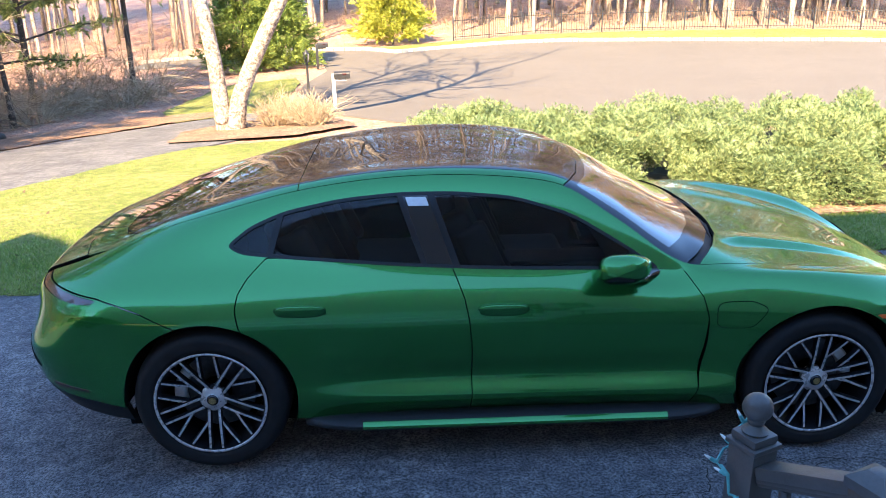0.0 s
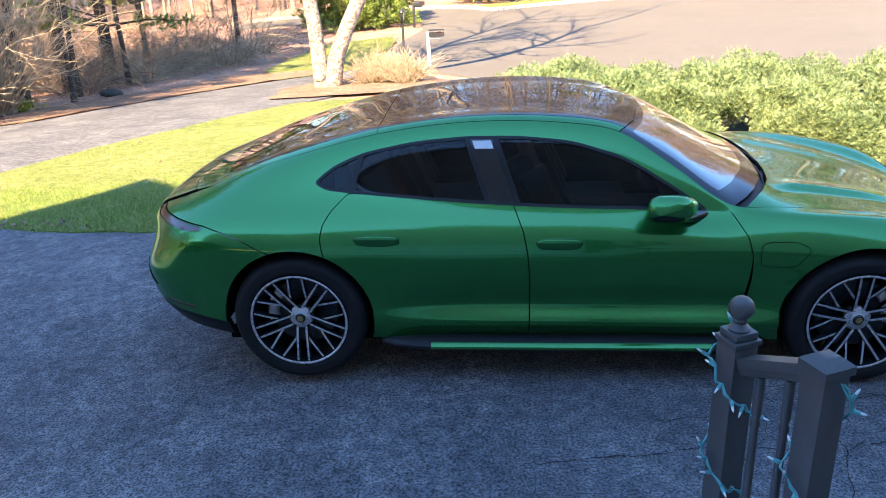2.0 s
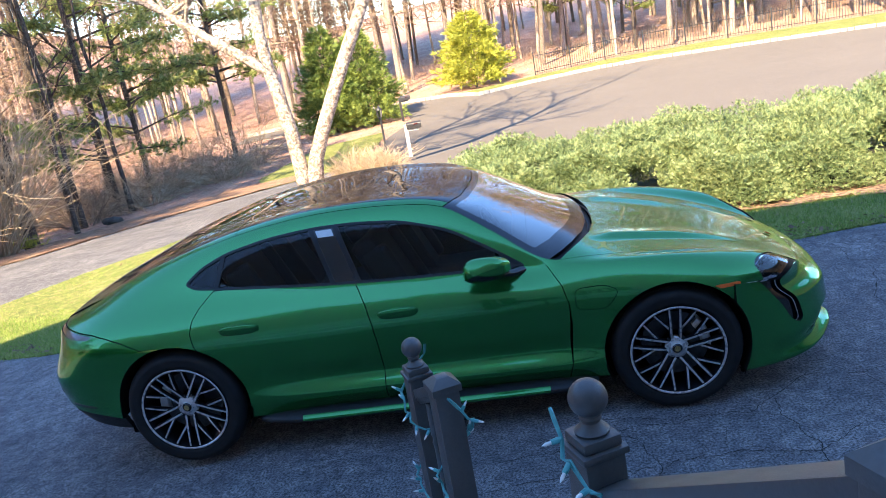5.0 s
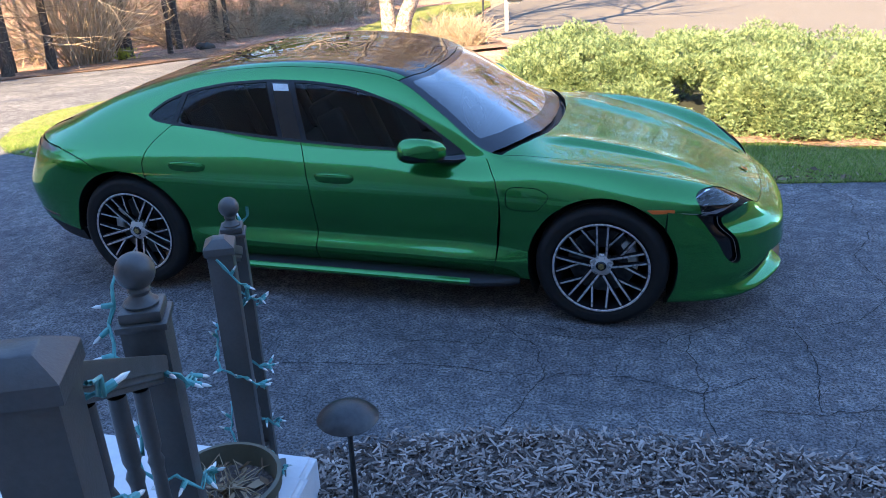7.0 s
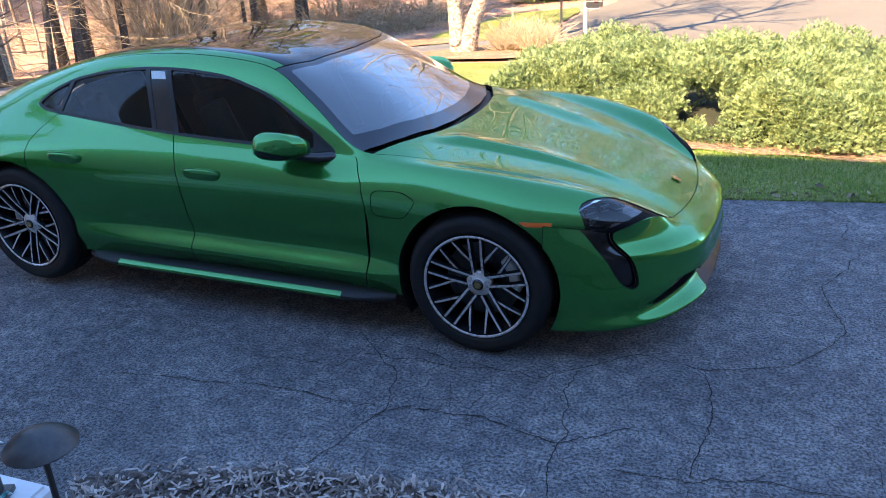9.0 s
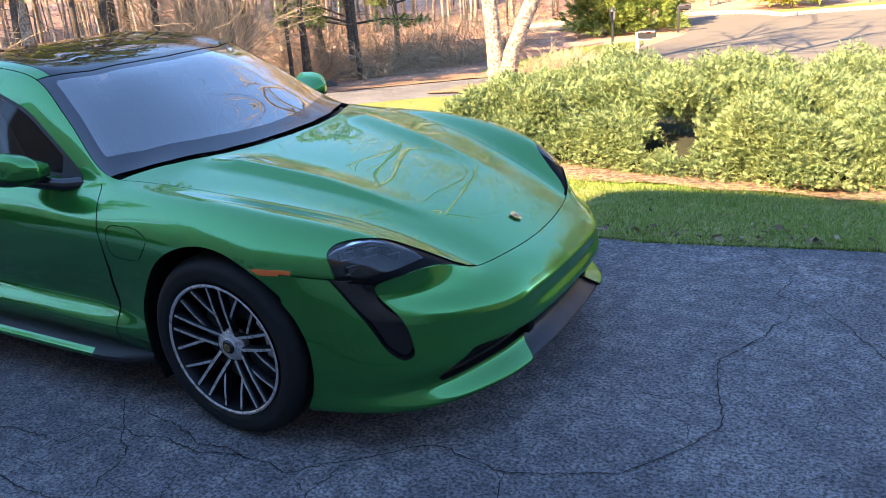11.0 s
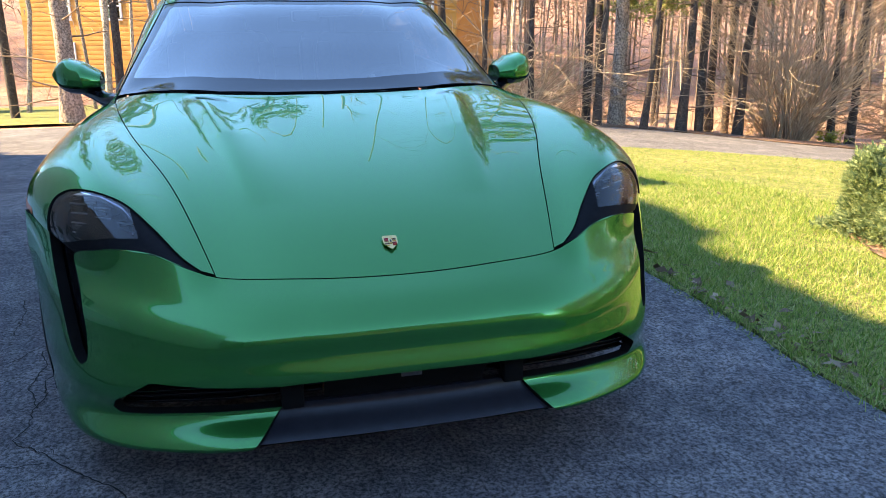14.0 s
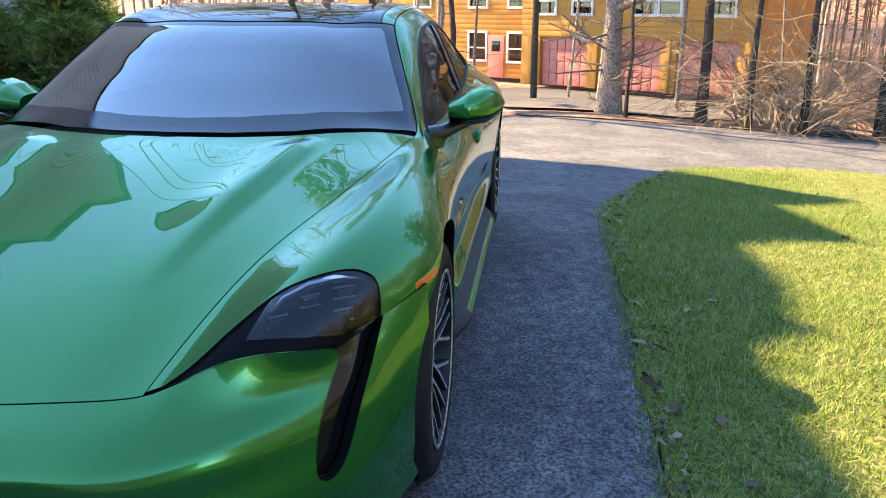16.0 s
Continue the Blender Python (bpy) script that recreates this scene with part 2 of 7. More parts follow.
def smooth_curve(nodes, at, sigma):
    """interp(), softened over sigma metres."""
    at = np.asarray(at, float)
    o = np.linspace(-2, 2, 9)
    w = np.exp(-o * o / 2)
    return sum(wi * interp(nodes, at + oi * sigma) for oi, wi in zip(o, w)) / w.sum()


def poly_distance(x, y, poly):
    """Signed distance of points to a closed outline: negative inside."""
    p = np.asarray(poly, float)
    x, y = np.asarray(x, float), np.asarray(y, float)
    best = np.full(x.shape, 1e9)
    inside = np.zeros(x.shape, bool)
    for (ax, ay), (bx, by) in zip(p, np.roll(p, -1, 0)):
        dx, dy = bx - ax, by - ay
        t = np.clip(((x - ax) * dx + (y - ay) * dy) / (dx * dx + dy * dy + 1e-12), 0, 1)
        best = np.minimum(best, np.hypot(x - ax - t * dx, y - ay - t * dy))
        if abs(dy) > 1e-12:
            inside ^= ((ay > y) != (by > y)) & (x < dx * (y - ay) / dy + ax)
    return np.where(inside, -best, best)


def rounded(poly, r=0.25, n=4):
    """An outline with its corners cut into curves."""
    p = np.asarray(poly, float)
    out = []
    for a, b, c in zip(np.roll(p, 1, 0), p, np.roll(p, -1, 0)):
        s, e = b + (a - b) * r, b + (c - b) * r
        for t in np.linspace(0, 1, n):
            out.append((1 - t) ** 2 * s + 2 * t * (1 - t) * b + t * t * e)
    return np.array(out)


class Sheet:
    """A triangulated surface with normals and parameters, which can be cut along curves."""

    def __init__(self, v, n, a, t):
        self.v, self.n, self.a, self.t = v, n, a, t

    @classmethod
    def grid(cls, p, a):
        """From points p (nu, nv, 3) and parameters a (nu, nv, k)."""
        nu, nv = p.shape[:2]
        du, dv = np.gradient(p, axis=0), np.gradient(p, axis=1)
        n = np.cross(du, dv)
        n /= np.linalg.norm(n, axis=2)[..., None] + 1e-12
        i, j = np.meshgrid(np.arange(nu - 1), np.arange(nv - 1), indexing="ij")
        k = (i * nv + j).ravel()
        t = np.concatenate([np.stack([k, k + nv, k + nv + 1], 1), np.stack([k, k + nv + 1, k + 1], 1)])
        return cls(p.reshape(-1, 3), n.reshape(-1, 3), a.reshape(nu * nv, -1), t)

    def pick(self, t):
        used, inv = np.unique(t, return_inverse=True)
        return Sheet(self.v[used], self.n[used], self.a[used], inv.reshape(-1, 3))

    def cut(self, f):
        """The part where f < 0 and the part where f > 0, f given at each vertex."""
        f = np.where(np.abs(f) < 1e-6, 1e-6, f)
        pos = f > 0
        c = pos[self.t].sum(1)
        mixed = self.t[(c > 0) & (c < 3)]
        s = pos[mixed]
        lone = np.where(s.sum(1) == 1, s.argmax(1), (~s).argmax(1))
        r = np.arange(len(mixed))
        a, b, d = mixed[r, lone], mixed[r, (lone + 1) % 3], mixed[r, (lone + 2) % 3]
        e = np.sort(np.concatenate([np.stack([a, b], 1), np.stack([a, d], 1)]), 1)
        ue, inv = np.unique(e, axis=0, return_inverse=True) if len(e) else (np.zeros((0, 2), int), np.zeros(0, int))
        inv = inv.ravel()
        w = (f[ue[:, 0]] / (f[ue[:, 0]] - f[ue[:, 1]]))[:, None]
        mixv = lambda q: np.concatenate([q, q[ue[:, 0]] * (1 - w) + q[ue[:, 1]] * w])
        big = Sheet(mixv(self.v), mixv(self.n), mixv(self.a), None)
        pab, pad = inv[:len(a)] + len(self.v), inv[len(a):] + len(self.v)
        one, two = np.stack([a, pab, pad], 1), np.concatenate([np.stack([pab, b, d], 1), np.stack([pab, d, pad], 1)])
        lone_pos = pos[a]
        lp2 = np.concatenate([lone_pos, lone_pos])
        neg = np.concatenate([self.t[c == 0], one[~lone_pos], two[lp2]])
        ps = np.concatenate([self.t[c == 3], one[lone_pos], two[~lp2]])
        return big.pick(neg), big.pick(ps)

    def inside(self, f, gap=0.0):
        return self.cut(f + gap)[0]

    def outside(self, f, gap=0.0):
        return self.cut(f - gap)[1]

    def shifted(self, d):
        return Sheet(self.v + self.n * d, self.n, self.a, self.t)

    def pieces(self):
        """Its separate pieces, largest first."""
        mark = np.arange(len(self.v))
        while True:
            low = mark[self.t].min(1)
            nxt = mark.copy()
            np.minimum.at(nxt, self.t.ravel(), np.repeat(low, 3))
            nxt = nxt[nxt]
            if (nxt == mark).all():
                break
            mark = nxt
        own = mark[self.t[:, 0]]
        return sorted((self.pick(self.t[own == k]) for k in np.unique(own)), key=lambda q: -len(q.t))

    def mirrored(self):
        k = np.array([1, -1, 1])
        return Sheet(self.v * k, self.n * k, self.a, self.t[:, ::-1])

    def both(self):
        """With its mirror image, joined along the middle."""
        m = self.mirrored()
        v, n, a = np.concatenate([self.v, m.v]), np.concatenate([self.n, m.n]), np.concatenate([self.a, m.a])
        t = np.concatenate([self.t, m.t + len(self.v)])
        mid = np.abs(v[:, 1]) < 1e-5
        key = np.round(v * 1e5).astype(np.int64)
        key[~mid, 1] += np.arange(len(v))[~mid] * 1000003
        _, first, inv = np.unique(key, axis=0, return_index=True, return_inverse=True)
        n = n.copy()
        n[mid, 1] = 0
        return Sheet(v[first], n[first], a[first], inv.ravel()[t])

    def make(self, name, material, parent, depth=0.012, label="", flange_mat=None, round_edge=0.0012):
        """A panel with its edges turned in by depth."""
        e = np.concatenate([self.t[:, [0, 1]], self.t[:, [1, 2]], self.t[:, [2, 0]]])
        s = np.sort(e, 1)
        _, idx, cnt = np.unique(s, axis=0, return_index=True, return_counts=True)
        rim = e[idx[cnt == 1]]
        v, n, tri = self.v, self.n, self.t
        quads = np.zeros((0, 4), int)
        if depth and len(rim):
            bv, inv = np.unique(rim, return_inverse=True)
            inv = inv.reshape(-1, 2)
            k = len(v)
            side = np.zeros((len(bv), 3))
            d = v[rim[:, 1]] - v[rim[:, 0]]
            out = np.cross(d, n[rim[:, 0]])
            for c in (0, 1):
                np.add.at(side, inv[:, c], out)
            side /= np.linalg.norm(side, axis=1)[:, None] + 1e-12
            soft = n[bv] + side
            soft /= np.linalg.norm(soft, axis=1)[:, None] + 1e-12
            v = np.concatenate([v, v[bv] - n[bv] * round_edge + side * round_edge * 0.4, v[bv] - n[bv] * depth])
            n = np.concatenate([n, side, side])
            m = len(bv)
            quads = np.concatenate([np.stack([rim[:, 1], rim[:, 0], k + inv[:, 0], k + inv[:, 1]], 1),
                                    np.stack([k + inv[:, 1], k + inv[:, 0], k + m + inv[:, 0], k + m + inv[:, 1]], 1)])
        mats = [material] + ([flange_mat] if flange_mat else [])
        mi = np.concatenate([np.zeros(len(tri)), np.full(len(quads), 1 if flange_mat else 0)]) if flange_mat else None
        n = n / (np.linalg.norm(n, axis=1)[:, None] + 1e-12)
        ob = mesh_object(name, v, [tri, quads], mats, parent, True, n, mi)
        if label:
            ob["label"] = label
        return ob


# ---- ground ----
GX = ([-130, -72, -50, -36, -20, -12, -5, -1.2, 80], [15.0, 1.5, -1.6, -2.1, -.95, -.4, -.13, 0, 0])
GY = ([-80, 2.2, 6, 10, 13.4, 16, 19, 30, 45, 52, 75, 140], [0, 0, -.38, -.83, -1.2, -1.42, -1.65, -1.9, -2.0, -1.9, -.4, 4.0])


def ground_z(x, y):
    x, y = np.asarray(x, float), np.asarray(y, float)
    o = np.linspace(-1.2, 1.2, 7)
    slope = sum(np.interp(x + a, *GX) + np.interp(y + a, *GY) for a in o)
    hollow = sum(np.clip((-1.6 - x - a) / 3.2, 0, 1) * np.clip((8.5 - y - a) / 5, 0, 1) for a in o)       # the drive falls away past the car's tail
    return (slope - .24 * hollow) / 7


def gz1(x, y):
    return float(ground_z(np.array([x]), np.array([y]))[0])


ASPHALT = surface("old_asphalt", [(0.060, 0.061, 0.067), (0.101, 0.100, 0.106), (0.168, 0.163, 0.163)], 1.3, rough=0.85, bump=0.006, bump_scale=170, fine=0.5, grain=(70, 0.7), stops=(.36, .64), spec=0.35)
ROAD = surface("pale_road_asphalt", [(0.092, 0.080, 0.068), (0.118, 0.102, 0.086)], 0.3, rough=0.92, bump=0.004, bump_scale=90, fine=0.4, grain=(40, 0.25))
SOIL = surface("leaf_litter", [(0.15, 0.072, 0.046), (0.34, 0.185, 0.125), (0.48, 0.31, 0.22)], 0.8, rough=0.95, bump=0.03, bump_scale=22, fine=0.5, grain=(16, 0.6))
TURF = surface("turf", [(0.060, 0.088, 0.014), (0.14, 0.160, 0.030), (0.26, 0.225, 0.09)], 0.9, rough=0.95, bump=0.02, bump_scale=60, fine=0.55, grain=(45, 0.6))
STRAW = surface("pine_straw", [(0.10, 0.052, 0.030), (0.20, 0.115, 0.070), (0.31, 0.20, 0.13)], 2.0, rough=0.95, bump=0.02, bump_scale=45, fine=0.5, grain=(22, 0.7))
MULCH = surface("wood_mulch", [(0.05, 0.036, 0.032), (0.11, 0.084, 0.075), (0.20, 0.16, 0.145)], 9, rough=0.95, bump=0.02, bump_scale=60, fine=0.5)
KERB = surface("pale_granite_kerb", [(0.26, 0.24, 0.21), (0.36, 0.33, 0.29)], 6, rough=0.85, bump=0.004, bump_scale=60, each=0.5)


def patch(name, outline, material, lift, step, label, category, kind="structure", depth=0.0, wobble=0.0, holes=()):
    """A piece of the ground: an outline laid on the terrain."""
    p = np.array(outline, float)
    lo, hi = p.min(0) - step, p.max(0) + step
    xs, ys = np.arange(lo[0], hi[0] + step, step), np.arange(lo[1], hi[1] + step, step)
    gx, gy = np.meshgrid(xs, ys, indexing="ij")
    P = np.stack([gx, gy, ground_z(gx, gy) + lift], 2)
    s = Sheet.grid(P, P[..., :2].copy())
    f = poly_distance(s.v[:, 0], s.v[:, 1], p)
    if wobble:
        f = f + wobble * np.array([noise.noise(Vector((a * 2.3, b * 2.3, 0))) + .5 * noise.noise(Vector((a * 9, b * 9, 3))) for a, b in s.v[:, :2]])
    s = s.inside(f)
    for hole in holes:
        s = s.outside(poly_distance(s.v[:, 0], s.v[:, 1], hole))
    ob = s.make(name, material, None, depth, round_edge=.004)
    return tagged(ob, label, category, "", kind)


APRON = [(-11.5, -6.3), (12.5, -6.3), (12.5, 2.6), (9.5, 2.1), (5, 1.98), (3.44, 1.85), (2.3, 1.60), (1.4, 1.63), (.28, 1.65), (-1.3, 1.66), (-2.15, 1.69), (-2.9, 1.82), (-3.6, 2.0), (-4.9, 2.35),
         (-5.8, 2.70), (-6.5, 3.3), (-7.1, 4.3), (-7.25, 5.3), (-6.9, 6.2), (-6.5, 7.1), (-5.95, 8.0), (-5.4, 9.6), (-4.7, 11.3), (-3.9, 13.2), (-3.0, 15.2), (-2.6, 17.0), (-4.2, 19.0), (-5.6, 18.2), (-7.0, 16.8),
         (-8.6, 14.8), (-9.6, 12.6), (-10.0, 10.8), (-11.2, 9.0), (-12.1, 7.4), (-12.6, 5.9), (-12.7, 4.4), (-12.4, 2.8), (-12.2, 1.2), (-12.2, -.4), (-12.2, -1.6)]
ROAD_EDGE = [(-2.6, 17.0), (-3.9, 19.2), (-4.3, 22), (-4.4, 25), (-4.0, 29), (-4.4, 31.5), (-6.5, 33.5), (-14, 34.5), (-14, 37.2), (-5.2, 37.6), (-3.0, 36.6), (-1.3, 34.4), (1.4, 36.1),
             (4.3, 37.7), (7.3, 38.2), (12.8, 37.2), (20.4, 35.3), (30, 31), (38, 24), (36, 14), (22, 11.5), (10, 11.5), (4, 12), (0, 13.2)]
LAWN = [(9.5, 2.1), (5, 1.98), (3.44, 1.85), (2.3, 1.60), (1.4, 1.63), (.28, 1.65), (-1.3, 1.66), (-2.15, 1.69), (-2.9, 1.82), (-3.6, 2.0), (-4.9, 2.35), (-5.8, 2.70),
        (-6.5, 3.3), (-7.1, 4.3), (-7.25, 5.3), (-6.9, 6.2), (-6.5, 7.1), (-5.95, 8.0), (-5.4, 9.6), (-4.7, 11.3), (-2.5, 11.6), (-1.2, 9), (-.6, 5), (.2, 3.5), (1.2, 3.05), (3, 2.95), (9.5, 3.1)]

# one sheet to the horizon
gx = np.concatenate([-np.geomspace(120, 20, 30), np.arange(-19, 19, .6), np.geomspace(20, 160, 30)])
gy = np.concatenate([-np.geomspace(90, 8, 22), np.arange(-7, 56, .6), np.geomspace(57, 160, 30)])
mx, my = np.meshgrid(gx, gy, indexing="ij")
P = np.stack([mx, my, ground_z(mx, my) - .035], 2)
tagged(Sheet.grid(P, P[..., :2].copy()).make("ground", SOIL, None, 0), "reddish leaf litter over sloping ground", "ground", "", "structure")
drive = patch("driveway", APRON, ASPHALT, 0.0, .2, "dark worn asphalt driveway with fine cracks", "driveway", depth=.05, wobble=.02)
road = patch("road", ROAD_EDGE, ROAD, -.01, .5, "pale sunlit asphalt turning circle", "road", depth=.05)
lawn = patch("lawn", LAWN, TURF, .012, .1, "short spring lawn", "lawn", depth=.03, wobble=.05)


# ---- the car ----
car = thing("car", (0, 0, 0), "metallic green four-door sports saloon parked on the asphalt drive", "car")

# design lines of half the body: (x, y, z), from the middle of the roof down to the sill
LINE_C = [(-2.46, 0, .55), (-2.44, 0, .66), (-2.41, 0, .78), (-2.37, 0, .862), (-2.32, 0, .895), (-2.2, 0, .945), (-2, 0, 1.02), (-1.6, 0, 1.175),
          (-1.2, 0, 1.285), (-.8, 0, 1.35), (-.4, 0, 1.378), (0, 0, 1.368), (.25, 0, 1.335), (.4, 0, 1.3), (.7, 0, 1.15), (1, 0, .992), (1.1, 0, .950),
          (1.2, 0, .934), (1.6, 0, .853), (1.9, 0, .776), (2.1, 0, .708), (2.2, 0, .664), (2.26, 0, .632), (2.32, 0, .596)]
LINE_R = [(-2.46, .25, .55), (-2.4, .36, .76), (-2.35, .44, .845), (-2.3, .5, .885), (-2.2, .55, .925), (-2, .575, .995), (-1.8, .58, 1.078),
          (-1.37, .585, 1.205), (-1.08, .588, 1.28), (-.8, .59, 1.326), (-.53, .592, 1.35), (-.26, .595, 1.352), (0, .6, 1.335), (.24, .605, 1.292),
          (.5, .685, 1.135), (.82, .785, .935), (1, .77, .925), (1.45, .69, .872), (1.9, .55, .768), (2.1, .49, .692), (2.27, .443, .610), (2.32, .43, .585)]
LINE_B = [(-2.46, .3, .54), (-2.4, .44, .735), (-2.335, .54, .82), (-2.28, .62, .866), (-2.2, .69, .895), (-2.1, .735, .918), (-1.9, .785, .955),
          (-1.6, .8, .988), (-1.34, .795, 1.008), (-1.15, .8, 1.012), (-.8, .82, .992), (-.54, .83, .976), (-.3, .836, .961), (0, .838, .949),
          (.25, .835, .94), (.51, .82, .926), (.69, .8, .917), (.82, .818, .908), (1, .842, .9), (1.2, .85, .897), (1.45, .842, .886), (1.7, .82, .855),
          (1.9, .79, .815), (2, .762, .787), (2.1, .7, .738), (2.27, .53, .622), (2.32, .5, .59)]
LINE_S = [(-2.46, .35, .53), (-2.41, .42, .66), (-2.35, .55, .735), (-2.28, .68, .785), (-2.2, .78, .815), (-2.1, .855, .83), (-2, .9, .84),
          (-1.7, .955, .835), (-1.45, .968, .825), (-1.1, .958, .825), (-.6, .938, .82), (-.2, .932, .815), (.3, .926, .805), (.8, .928, .795),
          (1.1, .942, .785), (1.45, .958, .78), (1.7, .955, .758), (1.9, .902, .74), (2, .86, .72), (2.1, .79, .69), (2.32, .52, .56)]
LINE_W = [(-2.46, .42, .48), (-2.44, .5, .54), (-2.39, .63, .57), (-2.33, .74, .595), (-2.24, .83, .615), (-2.12, .89, .63), (-2, .92, .64),
          (-1.7, .968, .65), (-1.45, .978, .65), (-1.1, .962, .62), (-.6, .938, .58), (-.2, .928, .57), (.3, .922, .57), (.8, .924, .57), (1.1, .946, .58),
          (1.45, .975, .6), (1.7, .968, .6), (1.9, .915, .58), (2.1, .8, .56), (2.32, .52, .5)]
LINE_L = [(-2.46, .42, .43), (-2.43, .5, .44), (-2.38, .63, .45), (-2.31, .74, .455), (-2.2, .835, .46), (-2, .905, .465), (-1.45, .972, .47),
          (-1.1, .945, .45), (-.6, .908, .44), (.3, .897, .43), (.8, .902, .43), (1.1, .94, .43), (1.45, .972, .43), (1.9, .915, .43), (2.32, .52, .42)]
          
LINE_K = [(-2.46, .38, .38), (-2.4, .55, .38), (-2.34, .66, .375), (-2.24, .78, .37), (-2, .895, .365), (-1.45, .965, .36), (-1, .94, .36), (-.6, .942, .36),
          (.3, .94, .354), (.8, .944, .35), (1.1, .945, .348), (1.45, .965, .35), (1.9, .91, .35), (2.32, .52, .35)]
LINE_T = [(-2.46, .34, .34), (-2.36, .56, .32), (-2.2, .75, .29), (-2, .86, .27), (-1.45, .92, .25), (-.6, .885, .245), (.8, .885, .24), (1.45, .92, .24),
          (1.9, .88, .24), (2.32, .5, .24)]


def body_loft():
    xs = np.concatenate([-2.46 + 0.12 * (np.linspace(0, 1, 26) ** 1.6), np.arange(-2.3275, 2.336, 0.0125)])
    tail = np.clip((xs + 2.46) * .25, .002, 1)
    flat = np.interp(xs, [-2.46, .0, .2, .35, 1.05, 1.3, 2.4], [.10, .10, .06, .035, .035, .09, .09])
    keys = []
    for i, line in enumerate((LINE_C, LINE_R, LINE_B, LINE_S, LINE_W, LINE_L, LINE_K, LINE_T)):
        keys.append(smooth_curve(line, xs, np.minimum(tail, flat if i < 2 else .06)))
    K = np.stack(keys, 1)                                        # stations, lines, (y, z)
    # an extra line half-way over the roof or bonnet, for its crown
    crown = smooth_curve([(-2.5, .80), (0, .80), (.4, .82), (1.1, .75), (1.5, .68), (2.2, .72)], xs, .12)[:, 0]
    mid = np.stack([K[:, 1, 0] * .56, K[:, 1, 1] + (K[:, 0, 1] - K[:, 1, 1]) * crown], 1)
    K = np.concatenate([K[:, :1], mid[:, None], K[:, 1:]], 1)
    d = np.diff(K, axis=1)
    c = np.maximum(np.linalg.norm(d, axis=2), 1e-4) ** 0.7
    s = d / c[..., None]
    m = np.empty_like(K)
    m[:, 1:-1] = (s[:, :-1] * c[:, 1:, None] + s[:, 1:] * c[:, :-1, None]) / (c[:, 1:] + c[:, :-1])[..., None]
    m[:, 0] = s[:, 0] * [1, 0]
    m[:, -1] = s[:, -1]
    rows, par = [], []
    spans = (14, 12, 26, 16, 14, 8, 8, 8)
    for k, n in enumerate(spans):
        last = k == len(spans) - 1
        for t in np.linspace(0, 1, n + (1 if last else 0), endpoint=last):
            h = c[:, k, None]
            p = (1 + 2 * t) * (1 - t) ** 2 * K[:, k] + t * (1 - t) ** 2 * h * m[:, k] + t * t * (3 - 2 * t) * K[:, k + 1] + t * t * (t - 1) * h * m[:, k + 1]
            rows.append(p)
            par.append(k + t)
    p = np.stack(rows, 1)
    P = np.concatenate([np.broadcast_to(xs[:, None, None], (*p.shape[:2], 1)), p], 2).copy()
    v = np.array(par)
    # bonnet creases and the hollow beside the fender crest
    x, y = P[..., 0], P[..., 1]
    yc = np.interp(x, [1.1, 1.5, 2.0], [.50, .42, .33])
    on = np.clip((x - 1.05) / .15, 0, 1) * np.clip((2.02 - x) / .45, 0, 1)
    side = np.clip((y - yc) / .10, -1, 1)
    P[..., 2] += on * 0.026 * np.where(side < 0, np.exp(-((y - yc) / .10) ** 2), np.exp(-((y - yc) / .020) ** 2)) * (v[None] < 2.6)
    # a bevelled lip along the tail
    A = np.stack([x, np.broadcast_to(v[None], x.shape)], 2)
    return Sheet.grid(P, A)


BODY = body_loft()

RINGS = [
    [(0, 2.300, 0, .648), (.25, 2.293, .22, .638), (.5, 2.268, .445, .612), (.62, 2.17, .60, .640), (.75, 2.05, .76, .665), (.87, 1.945, .882, .674), (1, 1.78, .962, .708)],
    [(0, 2.402, 0, .556), (.25, 2.390, .22, .556), (.5, 2.335, .465, .560), (.62, 2.235, .632, .580), (.75, 2.105, .782, .602), (.87, 1.965, .892, .622), (1, 1.78, .966, .622)],
    [(0, 2.446, 0, .507), (.25, 2.435, .23, .504), (.5, 2.381, .487, .505), (.62, 2.283, .655, .523), (.75, 2.145, .80, .527), (.87, 1.985, .90, .535), (1, 1.78, .968, .535)],
    [(0, 2.458, 0, .452), (.25, 2.447, .24, .450), (.5, 2.394, .503, .444), (.62, 2.297, .672, .445), (.75, 2.157, .812, .447), (.87, 1.993, .905, .447), (1, 1.78, .968, .447)],
    [(0, 2.450, 0, .398), (.25, 2.438, .24, .392), (.5, 2.378, .513, .366), (.62, 2.287, .69, .340), (.75, 2.157, .822, .332), (.87, 1.995, .908, .335), (1, 1.78, .964, .335)],
    [(0, 2.405, 0, .305), (.25, 2.392, .24, .302), (.5, 2.330, .522, .285), (.62, 2.250, .71, .270), (.75, 2.140, .83, .260), (.87, 1.988, .905, .252), (1, 1.78, .956, .252)],
    [(0, 2.470, 0, .240), (.25, 2.459, .25, .238), (.5, 2.395, .535, .222), (.62, 2.292, .722, .206), (.75, 2.157, .84, .193), (.87, 1.99, .908, .184), (1, 1.78, .945, .184)],
    [(0, 2.400, 0, .205), (.25, 2.390, .25, .203), (.5, 2.330, .515, .190), (.62, 2.235, .69, .176), (.75, 2.11, .80, .158), (.87, 1.96, .87, .158), (1, 1.78, .91, .158)],
]


